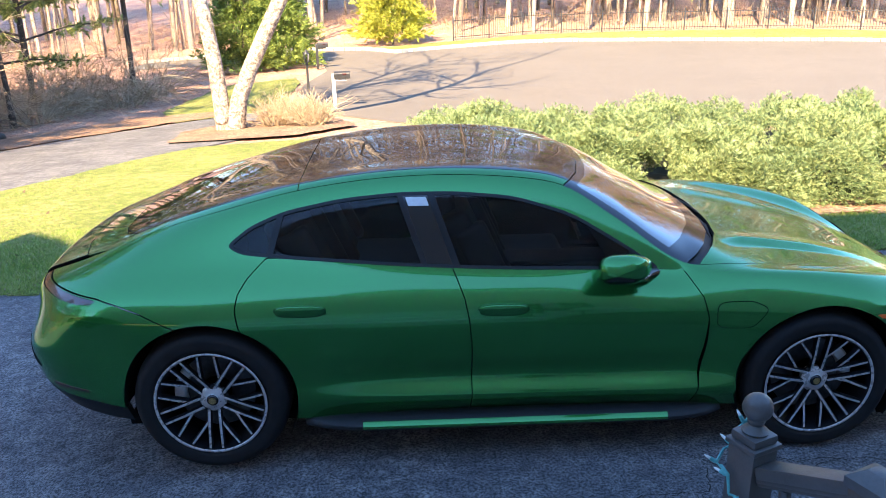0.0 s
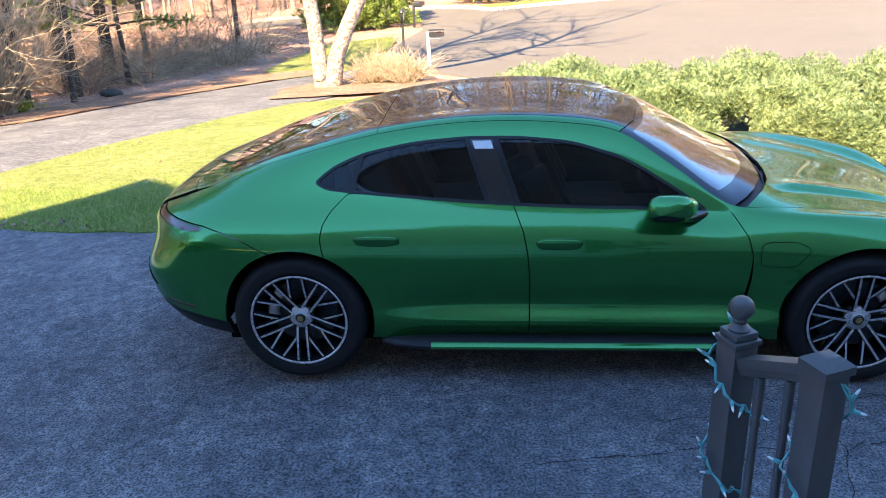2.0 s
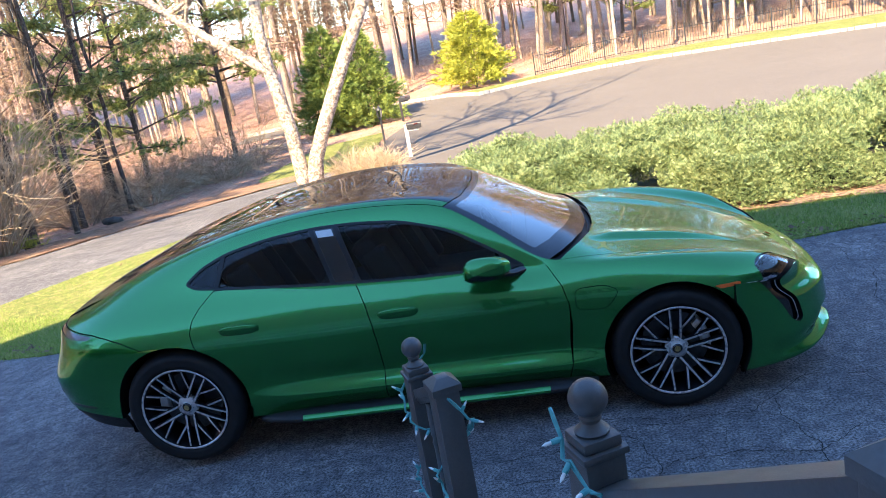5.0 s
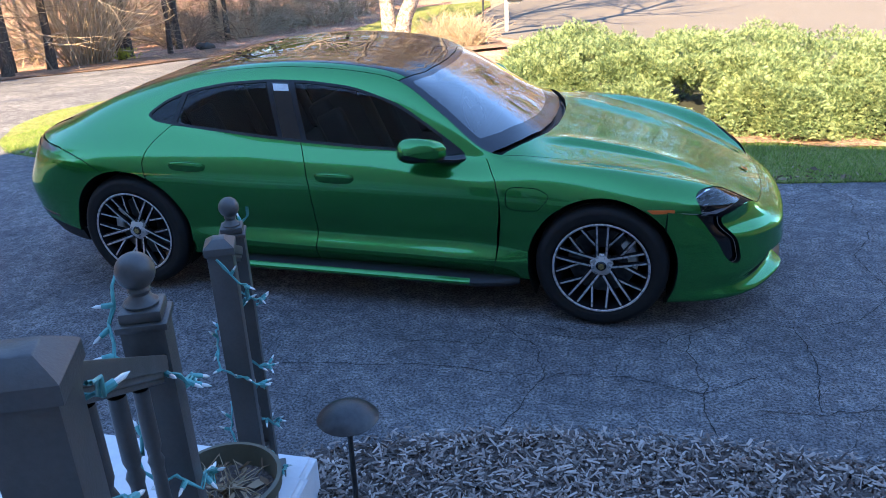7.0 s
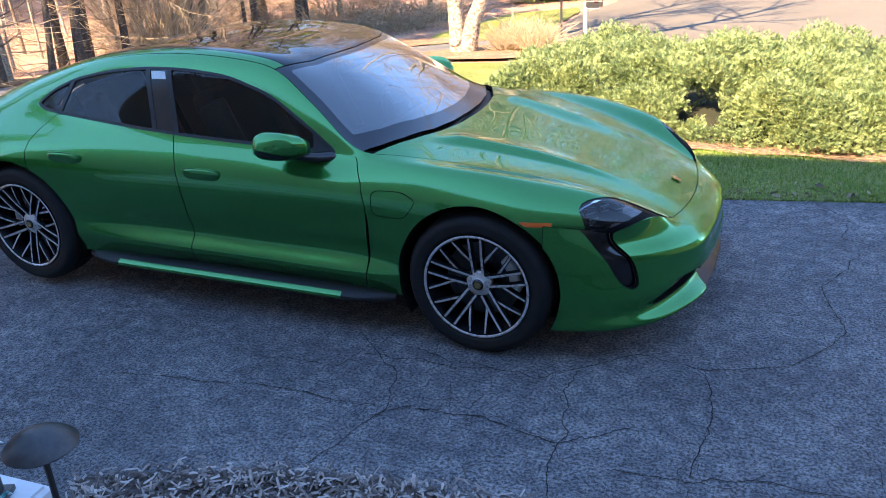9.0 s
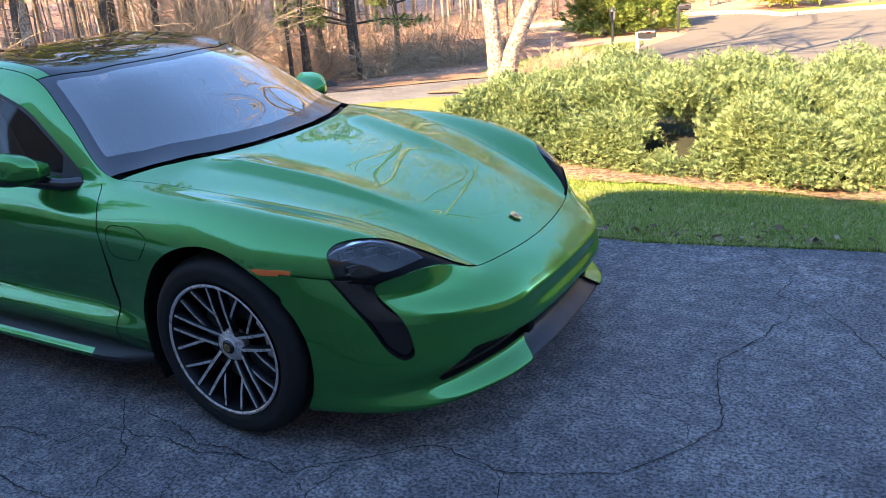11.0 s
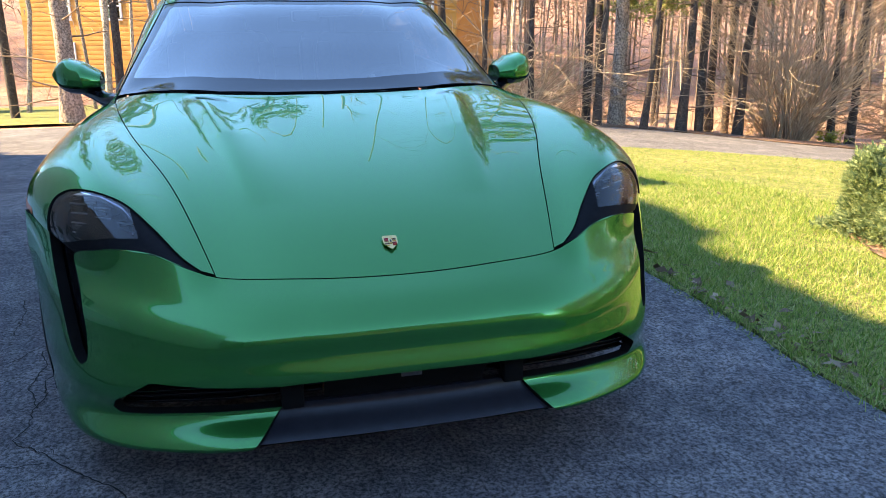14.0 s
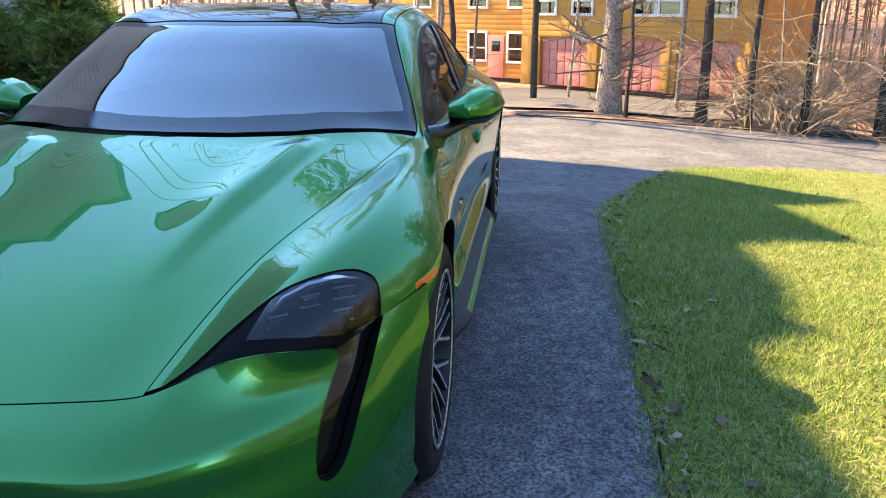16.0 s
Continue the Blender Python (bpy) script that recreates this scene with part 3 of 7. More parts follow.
def nose_loft():
    u = np.linspace(0, 1, 150)
    K = np.stack([smooth_curve(r, u, 0.012) for r in RINGS], 1)
    K[0, :, 1] = 0
    d = np.diff(K, axis=1)
    c = np.maximum(np.linalg.norm(d, axis=2), 1e-4) ** 0.6
    s = d / c[..., None]
    m = np.empty_like(K)
    m[:, 1:-1] = (s[:, :-1] * c[:, 1:, None] + s[:, 1:] * c[:, :-1, None]) / (c[:, 1:] + c[:, :-1])[..., None]
    m[:, 0], m[:, -1] = s[:, 0] * 1.15 - s[:, 1] * .15, s[:, -1]
    rows, par = [], []
    spans = (12, 12, 12, 14, 14, 12, 8)
    for k, n in enumerate(spans):
        last = k == len(spans) - 1
        for t in np.linspace(0, 1, n + (1 if last else 0), endpoint=last):
            h = c[:, k, None]
            rows.append((1 + 2 * t) * (1 - t) ** 2 * K[:, k] + t * (1 - t) ** 2 * h * m[:, k] + t * t * (3 - 2 * t) * K[:, k + 1] + t * t * (t - 1) * h * m[:, k + 1])
            par.append(k + t)
    P = np.stack(rows, 1)[::-1]                                   # from the wheel to the middle, so that normals point out
    v = np.array(par)
    A = np.stack([np.broadcast_to(u[::-1, None], P.shape[:2]), np.broadcast_to(v[None], P.shape[:2])], 2)
    return Sheet.grid(P, A)




def bonnet_z(x, y):
    """Height of the bonnet's skin at a place, from a small patch of it."""
    v = BODY.v[BODY.a[:, 1] < 2.7]
    k = np.argsort(np.hypot(v[:, 0] - x, np.abs(v[:, 1]) - abs(y)))[:18]
    p, q = v[k, 0] - x, np.abs(v[k, 1]) - abs(y)
    return float(np.linalg.lstsq(np.stack([np.ones(18), p, q, p * p, p * q, q * q], 1), v[k, 2], rcond=None)[0][0])


# the nose takes its upper edge from the bonnet, and the next ring follows on
def body_x(y, z):
    """How far forward the body's skin lies at a place of the front view."""
    v = BODY.v[(BODY.v[:, 0] > 1.7) & (BODY.a[:, 1] < 4.5)]
    d = np.hypot(v[:, 1] - y, v[:, 2] - z)
    k = np.argsort(d)[:4]
    w = 1 / (d[k] + 1e-4)
    return float((v[k, 0] * w).sum() / w.sum())


def brow(y):
    x = float(interp([(-.22, 2.306), (0, 2.318), (.22, 2.306), (.445, 2.266), (.6, 2.225)], [y])[0, 0])
    return x, y, bonnet_z(x, y)


RINGS[0] = [(u, *brow(.89 * u)) for u in np.linspace(0, .5, 13)]  + [
    (u, body_x(y, z), y, z) for u, y, z in ((.56, .52, .637), (.62, .60, .664), (.69, .70, .672), (.76, .79, .662))] + RINGS[0][-2:]
for k, out in ((3, -.008), (4, .013)):                                # the bumper's edge flares over the grille
    RINGS[k] = [(u, x + out * (1 - u ** 3), y, z) for u, x, y, z in RINGS[k]]
NOSE = nose_loft()


def X(s): return s.v[:, 0]
def Y(s): return s.v[:, 1]
def Z(s): return s.v[:, 2]
def V(s): return s.a[:, 1]
def U(s): return s.a[:, 0]


def at_y(s, nodes):
    a = np.array(nodes)
    return np.interp(np.abs(Y(s)), a[:, 0], a[:, 1])


def at_z(s, nodes):
    a = np.array(nodes)
    return np.interp(Z(s), a[:, 0], a[:, 1])


def at_x(s, nodes):
    a = np.array(nodes)
    return np.interp(X(s), a[:, 0], a[:, 1])


GAP = 0.0028
COWL = [(0, 1.075), (.2, 1.068), (.4, 1.035), (.6, .955), (.7, .89), (.80, .80)]
HOOD_REAR = [(0, 1.118), (.2, 1.110), (.4, 1.076), (.6, .998), (.7, .938), (.80, .862)]
HEADER = [(0, .392), (.2, .382), (.4, .345), (.55, .285), (.62, .238)]
HOOD_FRONT = [(y, float(interp([(-.22, 2.306), (0, 2.318), (.22, 2.306), (.445, 2.266), (.6, 2.225)], [y])[0, 0])) for y in np.linspace(0, .5, 26)]
DLO = rounded([(-1.350, 1.072), (-1.24, 1.150), (-1.08, 1.213), (-.81, 1.266), (-.53, 1.290), (-.27, 1.288), (0, 1.262), (.27, 1.180), (.53, 1.027), (.70, .914),
               (.51, .930), (.25, .943), (0, .952), (-.28, .966), (-.54, .982), (-.80, 1.002), (-1.12, 1.026), (-1.28, 1.040)], .3, 4)
DOOR_A = [(.20, .80), (.26, .845), (.36, .868), (.6, .893), (.72, .888), (.82, .862), (.90, .805), (.95, .76)]
DOOR_B = [(.20, -.232), (.36, -.218), (.6, -.216), (.75, -.228), (.85, -.248), (.93, -.282), (.99, -.31)]
DOOR_C = [(.60, -1.20), (.70, -1.255), (.76, -1.280), (.84, -1.292), (.90, -1.280), (.95, -1.245), (1.0, -1.19), (1.05, -1.13)]
NOSE_TOP = [(1.70, .708), (1.78, .708), (1.94, .700), (2.05, .665), (2.17, .640), (2.268, .612), (2.3, .60)]
TAIL_SEAM = [(-2.6, .905), (-2.2, .897), (-1.93, .886), (-1.83, .866), (-1.72, .833), (-1.63, .79), (-1.57, .76)]
FLAP = rounded([(.925, .672), (.925, .795), (1.09, .800), (1.168, .765), (1.095, .668)], .28, 4)
MARKER = [(1.665, .724), (1.815, .719), (1.812, .700), (1.70, .702)]
POCKET = [(.455, .613), (.52, .651), (.60, .712), (.69, .768), (.775, .790), (.835, .786), (.876, .760), (.893, .715), (.889, .62), (.868, .50), (.846, .405),
          (.826, .380), (.806, .392), (.798, .45), (.808, .55), (.822, .642), (.79, .660), (.70, .674), (.60, .666), (.52, .639)]
SLOT = [(.905, .69), (.92, .3), (.79, .3), (.78, .55), (.822, .642), (.866, .66)]


def flowing(loop, n=5):
    """A closed outline drawn as one smooth curve through its corners."""
    p = np.array(loop, float)
    q = np.concatenate([p[-4:], p, p[:4]])
    s = np.concatenate([[0], np.cumsum(np.maximum(np.linalg.norm(np.diff(q, axis=0), axis=1), 1e-4) ** .5)])
    return interp(np.concatenate([s[:, None], q], 1), np.linspace(s[4], s[4 + len(p)], n * len(p), endpoint=False))


POCKET = np.concatenate([POCKET[:1], [tuple(q) for q in flowing(POCKET)[4:-3]]])
ARCH_F, ARCH_R = (1.452, .372, .402), (-1.448, .375, .405)


def arch(s, a):
    return np.hypot(X(s) - a[0], Z(s) - a[1]) - a[2]


def build_body():
    top = BODY.inside((V(BODY) - 2) * .2, GAP * .6)
    side = BODY.outside((V(BODY) - 2) * .2, GAP * .6)

    # glazing, bonnet and tail lid
    screen = top.outside(X(top) - at_y(top, HEADER), GAP)
    screen, rest = screen.cut(X(screen) - at_y(screen, COWL))
    edge = np.maximum.reduce([(V(screen) - 1.80) * .3, at_y(screen, HEADER) + .045 - X(screen), X(screen) - at_y(screen, COWL) + .105 - .02 * np.cos(Y(screen) * 4)])
    clear, frit = screen.cut(edge)
    clear.both().shifted(-.003).make("windscreen", WIND_GLASS, car, .004, "windscreen reflecting a pale sky").visible_shadow = False
    frit.both().shifted(-.003).make("windscreen_border", FRIT, car, .006)
    cowl, bonnet = rest.cut(X(rest) - at_y(rest, HOOD_REAR))
    cowl.both().shifted(-.030).make("cowl_panel", SATIN_BLACK, car, .0)
    bonnet = bonnet.inside(X(bonnet) - at_y(bonnet, HOOD_FRONT), GAP * 1.2)
    bonnet.outside(X(bonnet) - at_y(bonnet, HOOD_REAR), .001).both().make("bonnet", PAINT, car, .022, label="green bonnet with two shallow creases", flange_mat=DARK_VOID)
    roof = top.inside(X(top) - at_y(top, HEADER), GAP)
    roof, back = roof.outside(X(roof) + 1.02, GAP), roof.inside(X(roof) + 1.02, GAP)
    rail, roof = roof.outside((V(roof) - 1.78) * .3, GAP), roof.inside((V(roof) - 1.78) * .3, GAP)
    rear_rail, back = back.outside((V(back) - 1.78) * .3, GAP), back.inside((V(back) - 1.78) * .3, GAP)
    rear_rail = rear_rail.outside(X(rear_rail) - at_y(rear_rail, [(0, -1.96), (.3, -1.945), (.45, -1.90), (.53, -1.82), (.60, -1.64)]) + .25)
    for r in (rail, rear_rail):
        for q in (r, r.mirrored()):
            q.make("roof_rail", PAINT, car, .01)
    roof.both().make("glass_roof", ROOF_GLASS, car, .01, "dark panoramic glass roof")
    rear_end = [(0, -1.96), (.3, -1.945), (.45, -1.90), (.53, -1.82), (.60, -1.64)]
    back.outside(X(back) - at_y(back, rear_end), GAP).both().make("rear_window", ROOF_GLASS, car, .01, "dark sloping rear window")
    lid = back.inside(X(back) - at_y(back, rear_end), GAP)
    spoiler = X(lid) - at_y(lid, [(0, -2.17), (.3, -2.15), (.5, -2.09), (.62, -2.03)])
    lid.outside(spoiler, GAP).both().make("tailgate", PAINT, car, .012, flange_mat=DARK_VOID)
    lid.inside(spoiler, GAP).both().make("rear_spoiler", PAINT, car, .012, flange_mat=DARK_VOID)

    # the side
    side = side.outside(arch(side, ARCH_F))
    side = side.outside(arch(side, ARCH_R))
    dlo, side = side.cut(poly_distance(X(side), Z(side), DLO))
    inner = poly_distance(X(dlo), Z(dlo), DLO) + .013
    pane, trim = dlo.cut(inner)
    for hand, mir in (("right", True), ("left", False)):
        flip = (lambda s: s.mirrored()) if mir else (lambda s: s)
        flip(trim).shifted(.002).make("window_trim", SATIN_BLACK, car, .012, "satin black window surround")
        # pillars: slanted lines in the side view
        b0 = X(pane) + .355 + (Z(pane) - .96) * .37
        rear_glass, rest = pane.cut(b0 + .055)
        pillar, front_glass = rest.cut(X(rest) + .355 + (Z(rest) - .96) * .37 - .075)
        quarter = pane.inside(X(pane) + 1.165 - (Z(pane) - 1.02) * .30)
        rear_glass = rear_glass.outside(X(rear_glass) + 1.135 - (Z(rear_glass) - 1.02) * .30)
        divider = pane.outside(X(pane) + 1.165 - (Z(pane) - 1.02) * .30)
        divider = divider.inside(X(divider) + 1.135 - (Z(divider) - 1.02) * .30)
        m0 = X(front_glass) - .545 - (.96 - Z(front_glass)) * .2
        sail, front_glass = front_glass.outside(m0, 0), front_glass.inside(m0, 0)
        flip(front_glass).shifted(-.004).make("door_window", SIDE_GLASS, car, .004).visible_shadow = False
        flip(rear_glass).shifted(-.004).make("door_window", SIDE_GLASS, car, .004).visible_shadow = False
        flip(quarter).shifted(-.004).make("quarter_window", SIDE_GLASS, car, .004).visible_shadow = False
        flip(pillar).shifted(-.001).make("pillar_cover", GLOSS_BLACK, car, .008, "gloss black pillar cover")
        flip(divider).shifted(.001).make("window_divider", SATIN_BLACK, car, .008)
        line = X(pane) + .355 + (Z(pane) - .96) * .37
        for lo, hi in ((-.078, -.050), (.066, .098)):
            bar = pane.outside(line - lo)
            bar = bar.inside(X(bar) + .355 + (Z(bar) - .96) * .37 - hi)
            flip(bar).shifted(.003).make("window_post", WINDOW_POST, car, .010, "satin grey-black window post")
        if mir:
            # pale patch: part sticker, part sky reflection put into its colour
            tag = pillar.outside(Z(pillar) - 1.232)
            tag = tag.inside(Z(tag) - 1.268)
            tag = tag.outside(X(tag) + .355 + (Z(tag) - .96) * .37 + .040)
            tag = tag.inside(X(tag) + .355 + (Z(tag) - .96) * .37 - .056)
            flip(tag).shifted(.002).make("paper_sticker", STICKER_GLINT, car, .001, "small white sticker with sky glint in its colour")
        flip(sail).shifted(-.002).make("mirror_sail", SATIN_BLACK, car, .006)
        # upper frame: everything above the belt between the doors' ends
        belt = (V(side) - 2.94) * .3
        door_zone = np.maximum(X(side) - at_z(side, DOOR_A), at_z(side, DOOR_C) - X(side))
        low = np.maximum(door_zone, -belt)
        doors = side.inside(low, GAP)
        upper = side.outside(low, GAP)
        front_door = doors.outside(X(doors) - at_z(doors, DOOR_B), GAP)
        slit = .010 * np.clip(np.minimum((Z(front_door) - .36) / .12, (.70 - Z(front_door)) / .12), 0, 1)
        front_door = front_door.inside(X(front_door) - at_z(front_door, DOOR_A) + slit, GAP)
        flip(front_door).make("front_door", PAINT, car, .02, flange_mat=DARK_VOID)
        flip(doors.inside(X(doors) - at_z(doors, DOOR_B), GAP)).make("rear_door", PAINT, car, .02, flange_mat=DARK_VOID)
        fender = upper.outside(X(upper) - at_z(upper, DOOR_A) + .001)
        shell = upper.inside(X(upper) - at_z(upper, DOOR_A) - .0005)
        # the fender ends at the nose and at the headlamp
        fender = fender.cut(np.where(X(fender) > 1.782, np.interp(Y(fender), [.44, .52, .60, .70, .79, .83, .88, .962], [.613, .637, .664, .672, .662, .655, .674, .708]) + .002 - Z(fender), -1.0))[0]
        poc = np.where(X(fender) > 1.75, poly_distance(Y(fender), Z(fender), POCKET), 1.0)
        pocket_top, fender = fender.inside(poc), fender.outside(poc)
        fender = fender.inside(np.where(V(fender) < 2.5, X(fender) - 2.272, -1.0))
        fl = poly_distance(X(fender), Z(fender), FLAP)
        flap, fender = fender.inside(fl, .0018), fender.outside(fl, .0018)
        mk = poly_distance(X(fender), Z(fender), MARKER)
        mk = np.where(Y(fender) > .9, mk, 1.0)
        marker, fender = fender.inside(mk), fender.outside(mk)
        flip(flap).make("charging_flap", PAINT, car, .012, flange_mat=DARK_VOID)
        flip(marker).shifted(.001).make("side_marker", AMBER, car, .008, "amber side marker lamp")
        flip(fender).make("front_fender", PAINT, car, .02, flange_mat=DARK_VOID)
        # rear bumper below its seam
        seam = np.where(X(shell) < -1.5, Z(shell) - at_x(shell, TAIL_SEAM), 1.0)
        bumper, shell = shell.inside(seam, GAP), shell.outside(seam, GAP)
        flip(shell).make("body_side", PAINT, car, .02, flange_mat=DARK_VOID)
        low_b, bumper = bumper.cut(Z(bumper) - np.interp(X(bumper), [-2.46, -2.2, -1.85], [.47, .395, .345]))
        flip(low_b).shifted(-.006).make("rear_valance", SATIN_BLACK, car, .03)
        lamp = poly_distance(X(bumper), Z(bumper), [(-2.6, .901), (-2.2, .893), (-1.925, .880), (-1.955, .862), (-2.05, .856), (-2.2, .860), (-2.6, .864)])
        lamp_s, bumper = bumper.inside(lamp), bumper.outside(lamp)
        flip(lamp_s).shifted(-.004).make("tail_lamp", RED_LENS, car, .01, "slim dark red tail lamp")
        refl = poly_distance(X(bumper), Z(bumper), [(-2.22, .445), (-2.02, .425), (-2.03, .41), (-2.22, .427)])
        flip(bumper.inside(refl)).shifted(.002).make("reflector", RED_LENS, car, .006)
        bumper = bumper.outside(refl)
        vent = poly_distance(X(bumper), Z(bumper), [(-2.405, .60), (-2.37, .615), (-2.275, .515), (-2.29, .495), (-2.37, .51)])
        flip(bumper.inside(vent)).shifted(-.012).make("rear_vent", GLOSS_BLACK, car, .0)
        flip(bumper.outside(vent)).make("rear_bumper", PAINT, car, .02, flange_mat=DARK_VOID)

        # nose: headlamp pocket and air curtain
        nose = NOSE.outside(arch(NOSE, ARCH_F))
        npoc = poly_distance(Y(nose), Z(nose), POCKET)
        pocket_low = nose.inside(npoc)
        for s in (pocket_top, pocket_low):
            lens = poly_distance(Y(s), Z(s), SLOT)
            bowl = s.outside(lens)
            eye = np.maximum(.640 - np.abs(Y(bowl)) + (Z(bowl) - .70) * .5, np.interp(np.abs(Y(bowl)), [.6, .66, .72, .79, .84, .88], [.700, .700, .698, .688, .672, .66]) - Z(bowl))
            bowl, dark = bowl.cut(eye)
            if len(bowl.t):
                flip(bowl).shifted(-.004).make("headlamp_lens", LENS, car, .004, "clear headlamp lens").visible_shadow = False
                flip(bowl).shifted(-.055).make("headlamp_housing", DARK_VOID, car, .0)
            if len(dark.t):
                for bit in dark.pieces():
                    if len(bit.t) > 12:
                        flip(bit).shifted(-.006).make("headlamp_inner_trim", LAMP_TRIM, car, .0)
            slot = s.inside(lens)
            if len(slot.t):
                flip(slot).shifted(-.035).make("air_curtain", GLOSS_BLACK, car, .0)

    # nose skin over the whole width
    nose = NOSE.outside(arch(NOSE, ARCH_F))
    nose = nose.outside(poly_distance(Y(nose), Z(nose), POCKET))
    ugr = np.interp(V(nose), [3.6, 4.0, 4.3, 4.7, 5.0], [.58, .63, .655, .655, .63])
    top_edge = 4.03 - .40 * np.clip((U(nose) - .32) / .25, 0, 1)
    grille = np.maximum.reduce([(top_edge - V(nose)) * .1, (V(nose) - 4.93) * .1, (U(nose) - ugr) * .8])
    hole, skin = nose.cut(grille)
    lipcut = (U(skin) - .325 - .055 * (V(skin) - 5)) * .9
    lip = np.maximum(lipcut, (4.9 - V(skin)) * .1)
    split, skin = skin.inside(lip), skin.outside(lip)
    skin.both().make("front_bumper", PAINT, car, .03, label="rounded green front bumper with a low lip", flange_mat=DARK_VOID)
    split.both().shifted(-.012).make("front_splitter", SPLITTER, car, .02, "grey-black lower splitter")
    hole.both().shifted(-.09).make("grille_backing", DARK_VOID, car, .0)
    centre = hole.inside((U(hole) - .22) * .9)
    centre.both().shifted(-.022).make("grille_plate", DARK_VOID, car, .02)
    for lo, hi in ((4.22, 4.27), (4.52, 4.60), (4.78, 4.82)):
        bar = hole.outside((U(hole) - .225) * .9)
        bar = bar.outside((V(bar) - lo) * .1)
        bar = bar.inside((V(bar) - hi) * .1)
        for mir in (False, True):
            (bar.mirrored() if mir else bar).shifted(-.03).make("grille_slat", GLOSS_BLACK, car, .03)
    for mir in (-1, 1):
        part("grille_duct", box_bm(.05, .055, .085, (2.375, mir * .285, .345), .008), DARK_VOID, car)
    part("front_sensor", box_bm(.006, .052, .011, (2.448, 0.0, .384), .002), DISC, car)


build_body()
part("rear_fascia", box_bm(.08, .62, .38, (-2.37, 0, .58), .03), PAINT, car)


# ---- wheels ----
def wheel(name, at, mirror, radius, rim_r, width, turn=0.0):
    s = -1 if mirror else 1                                        # outer face towards +y or -y
    w = new(name)
    w.parent = car
    w.matrix_local = Matrix.Translation(at) @ pose(0, 0, 0, 0, turn, 0) @ Matrix.Diagonal((1, s, 1, 1))
    R, h = radius, width / 2
    prof = [(rim_r - .012, -h + .02), (rim_r + .004, -h + .006), (R - .05, -h - .004), (R - .018, -h + .012), (R - .004, -h + .035)]
    for g in (-.055, 0, .055):
        prof += [(R, g - .012), (R, g - .006), (R - .009, g - .005), (R - .009, g + .005), (R, g + .006), (R, g + .012)]
    prof += [(R - .004, h - .035), (R - .018, h - .012), (R - .030, h - .002), (R - .046, h + .004), (R - .05, h + .003), (R - .075, h + .006), (rim_r + .016, h + .002),
             (rim_r + .004, h - .006), (rim_r - .012, h - .02)]
    tyre = part("tyre", lathe_bm(prof, 72, axis="y"), RUBBER, w, "low-profile black tyre")
    barrel = [(rim_r - .004, h - .002), (rim_r + .003, h + .003), (rim_r - .004, h + .005), (rim_r - .010, h + .001), (rim_r - .020, h - .03), (rim_r - .04, -h + .05), (rim_r - .004, -h + .01)]
    bm = lathe_bm(barrel, 72, axis="y")
    for f in bm.faces:
        f.material_index = 0 if f.calc_center_median().y > h - .004 else 1
    part("rim_barrel", bm, [RIM_FACE, RIM_DARK], w)
    bm = bmesh.new()
    face = h - .012

    def spoke(p, q, wa, wb, ya, yb, deep=.030):
        p, q = Vector((p[0], 0, p[1])), Vector((q[0], 0, q[1]))
        d = (q - p).normalized()
        n = Vector((-d.z, 0, d.x))
        ring = []
        for c, wd, y in ((p, wa, ya), (p.lerp(q, .5), (wa + wb) / 2, (ya + yb) / 2 + .004), (q, wb, yb)):
            b = wd + .004
            ring.append([bm.verts.new(c + n * k + Vector((0, yy, 0))) for k, yy in ((wd, y), (-wd, y), (-b, y - .006), (-b * .9, y - deep), (b * .9, y - deep), (b, y - .006))])
        for a, e in zip(ring, ring[1:]):
            for i in range(6):
                j = (i + 1) % 6
                f = bm.faces.new((a[i], a[j], e[j], e[i]))
                f.material_index = 0 if i == 0 else 1

    for k in range(5):
        a = 2 * math.pi * k / 5 + math.pi / 2
        ca, sa = math.cos(a), math.sin(a)
        for sgn in (-1, 1):
            off = lambda r, o: (ca * r - sa * o * sgn, sa * r + ca * o * sgn)
            spoke(off(.055, .024), off(rim_r - .016, .030), .0060, .0050, face - .028, face + .008)
            t = a + sgn * radians(27)
            rr = rim_r - .016
            spoke(off(.112, .027), (math.cos(t) * rr, math.sin(t) * rr), .0054, .0046, face - .024, face + .008)
    part("spokes", bm, [RIM_FACE, RIM_DARK], w, "machined silver spokes with dark flanks")
    hub = [(.0, face - .020), (.030, face - .020), (.033, face - .024), (.040, face - .026), (.056, face - .028), (.066, face - .038), (.062, face - .07)]
    part("hub", lathe_bm(hub, 40, axis="y"), RIM_FACE, w)
    part("centre_cap", lathe_bm([(.0, face - .013), (.022, face - .013), (.027, face - .017), (.029, face - .023)], 28, axis="y"), GLOSS_BLACK, w)
    crest = bmesh.new()
    bmesh.ops.create_circle(crest, cap_ends=True, radius=.018, segments=8, matrix=Matrix.Translation((0, face - .0115, 0)) @ Matrix.Rotation(radians(-90), 4, "X"))
    part("cap_badge", crest, GOLD, w)
    for k in range(5):
        a = 2 * math.pi * (k + .5) / 5 + math.pi / 2
        part("wheel_bolt", lathe_bm([(.0, face - .028), (.007, face - .028), (.009, face - .032), (.014, face - .034), (.016, face - .045)], 12, at=(math.cos(a) * .060, 0, math.sin(a) * .060), axis="y"), SATIN_BLACK, w)
    return w


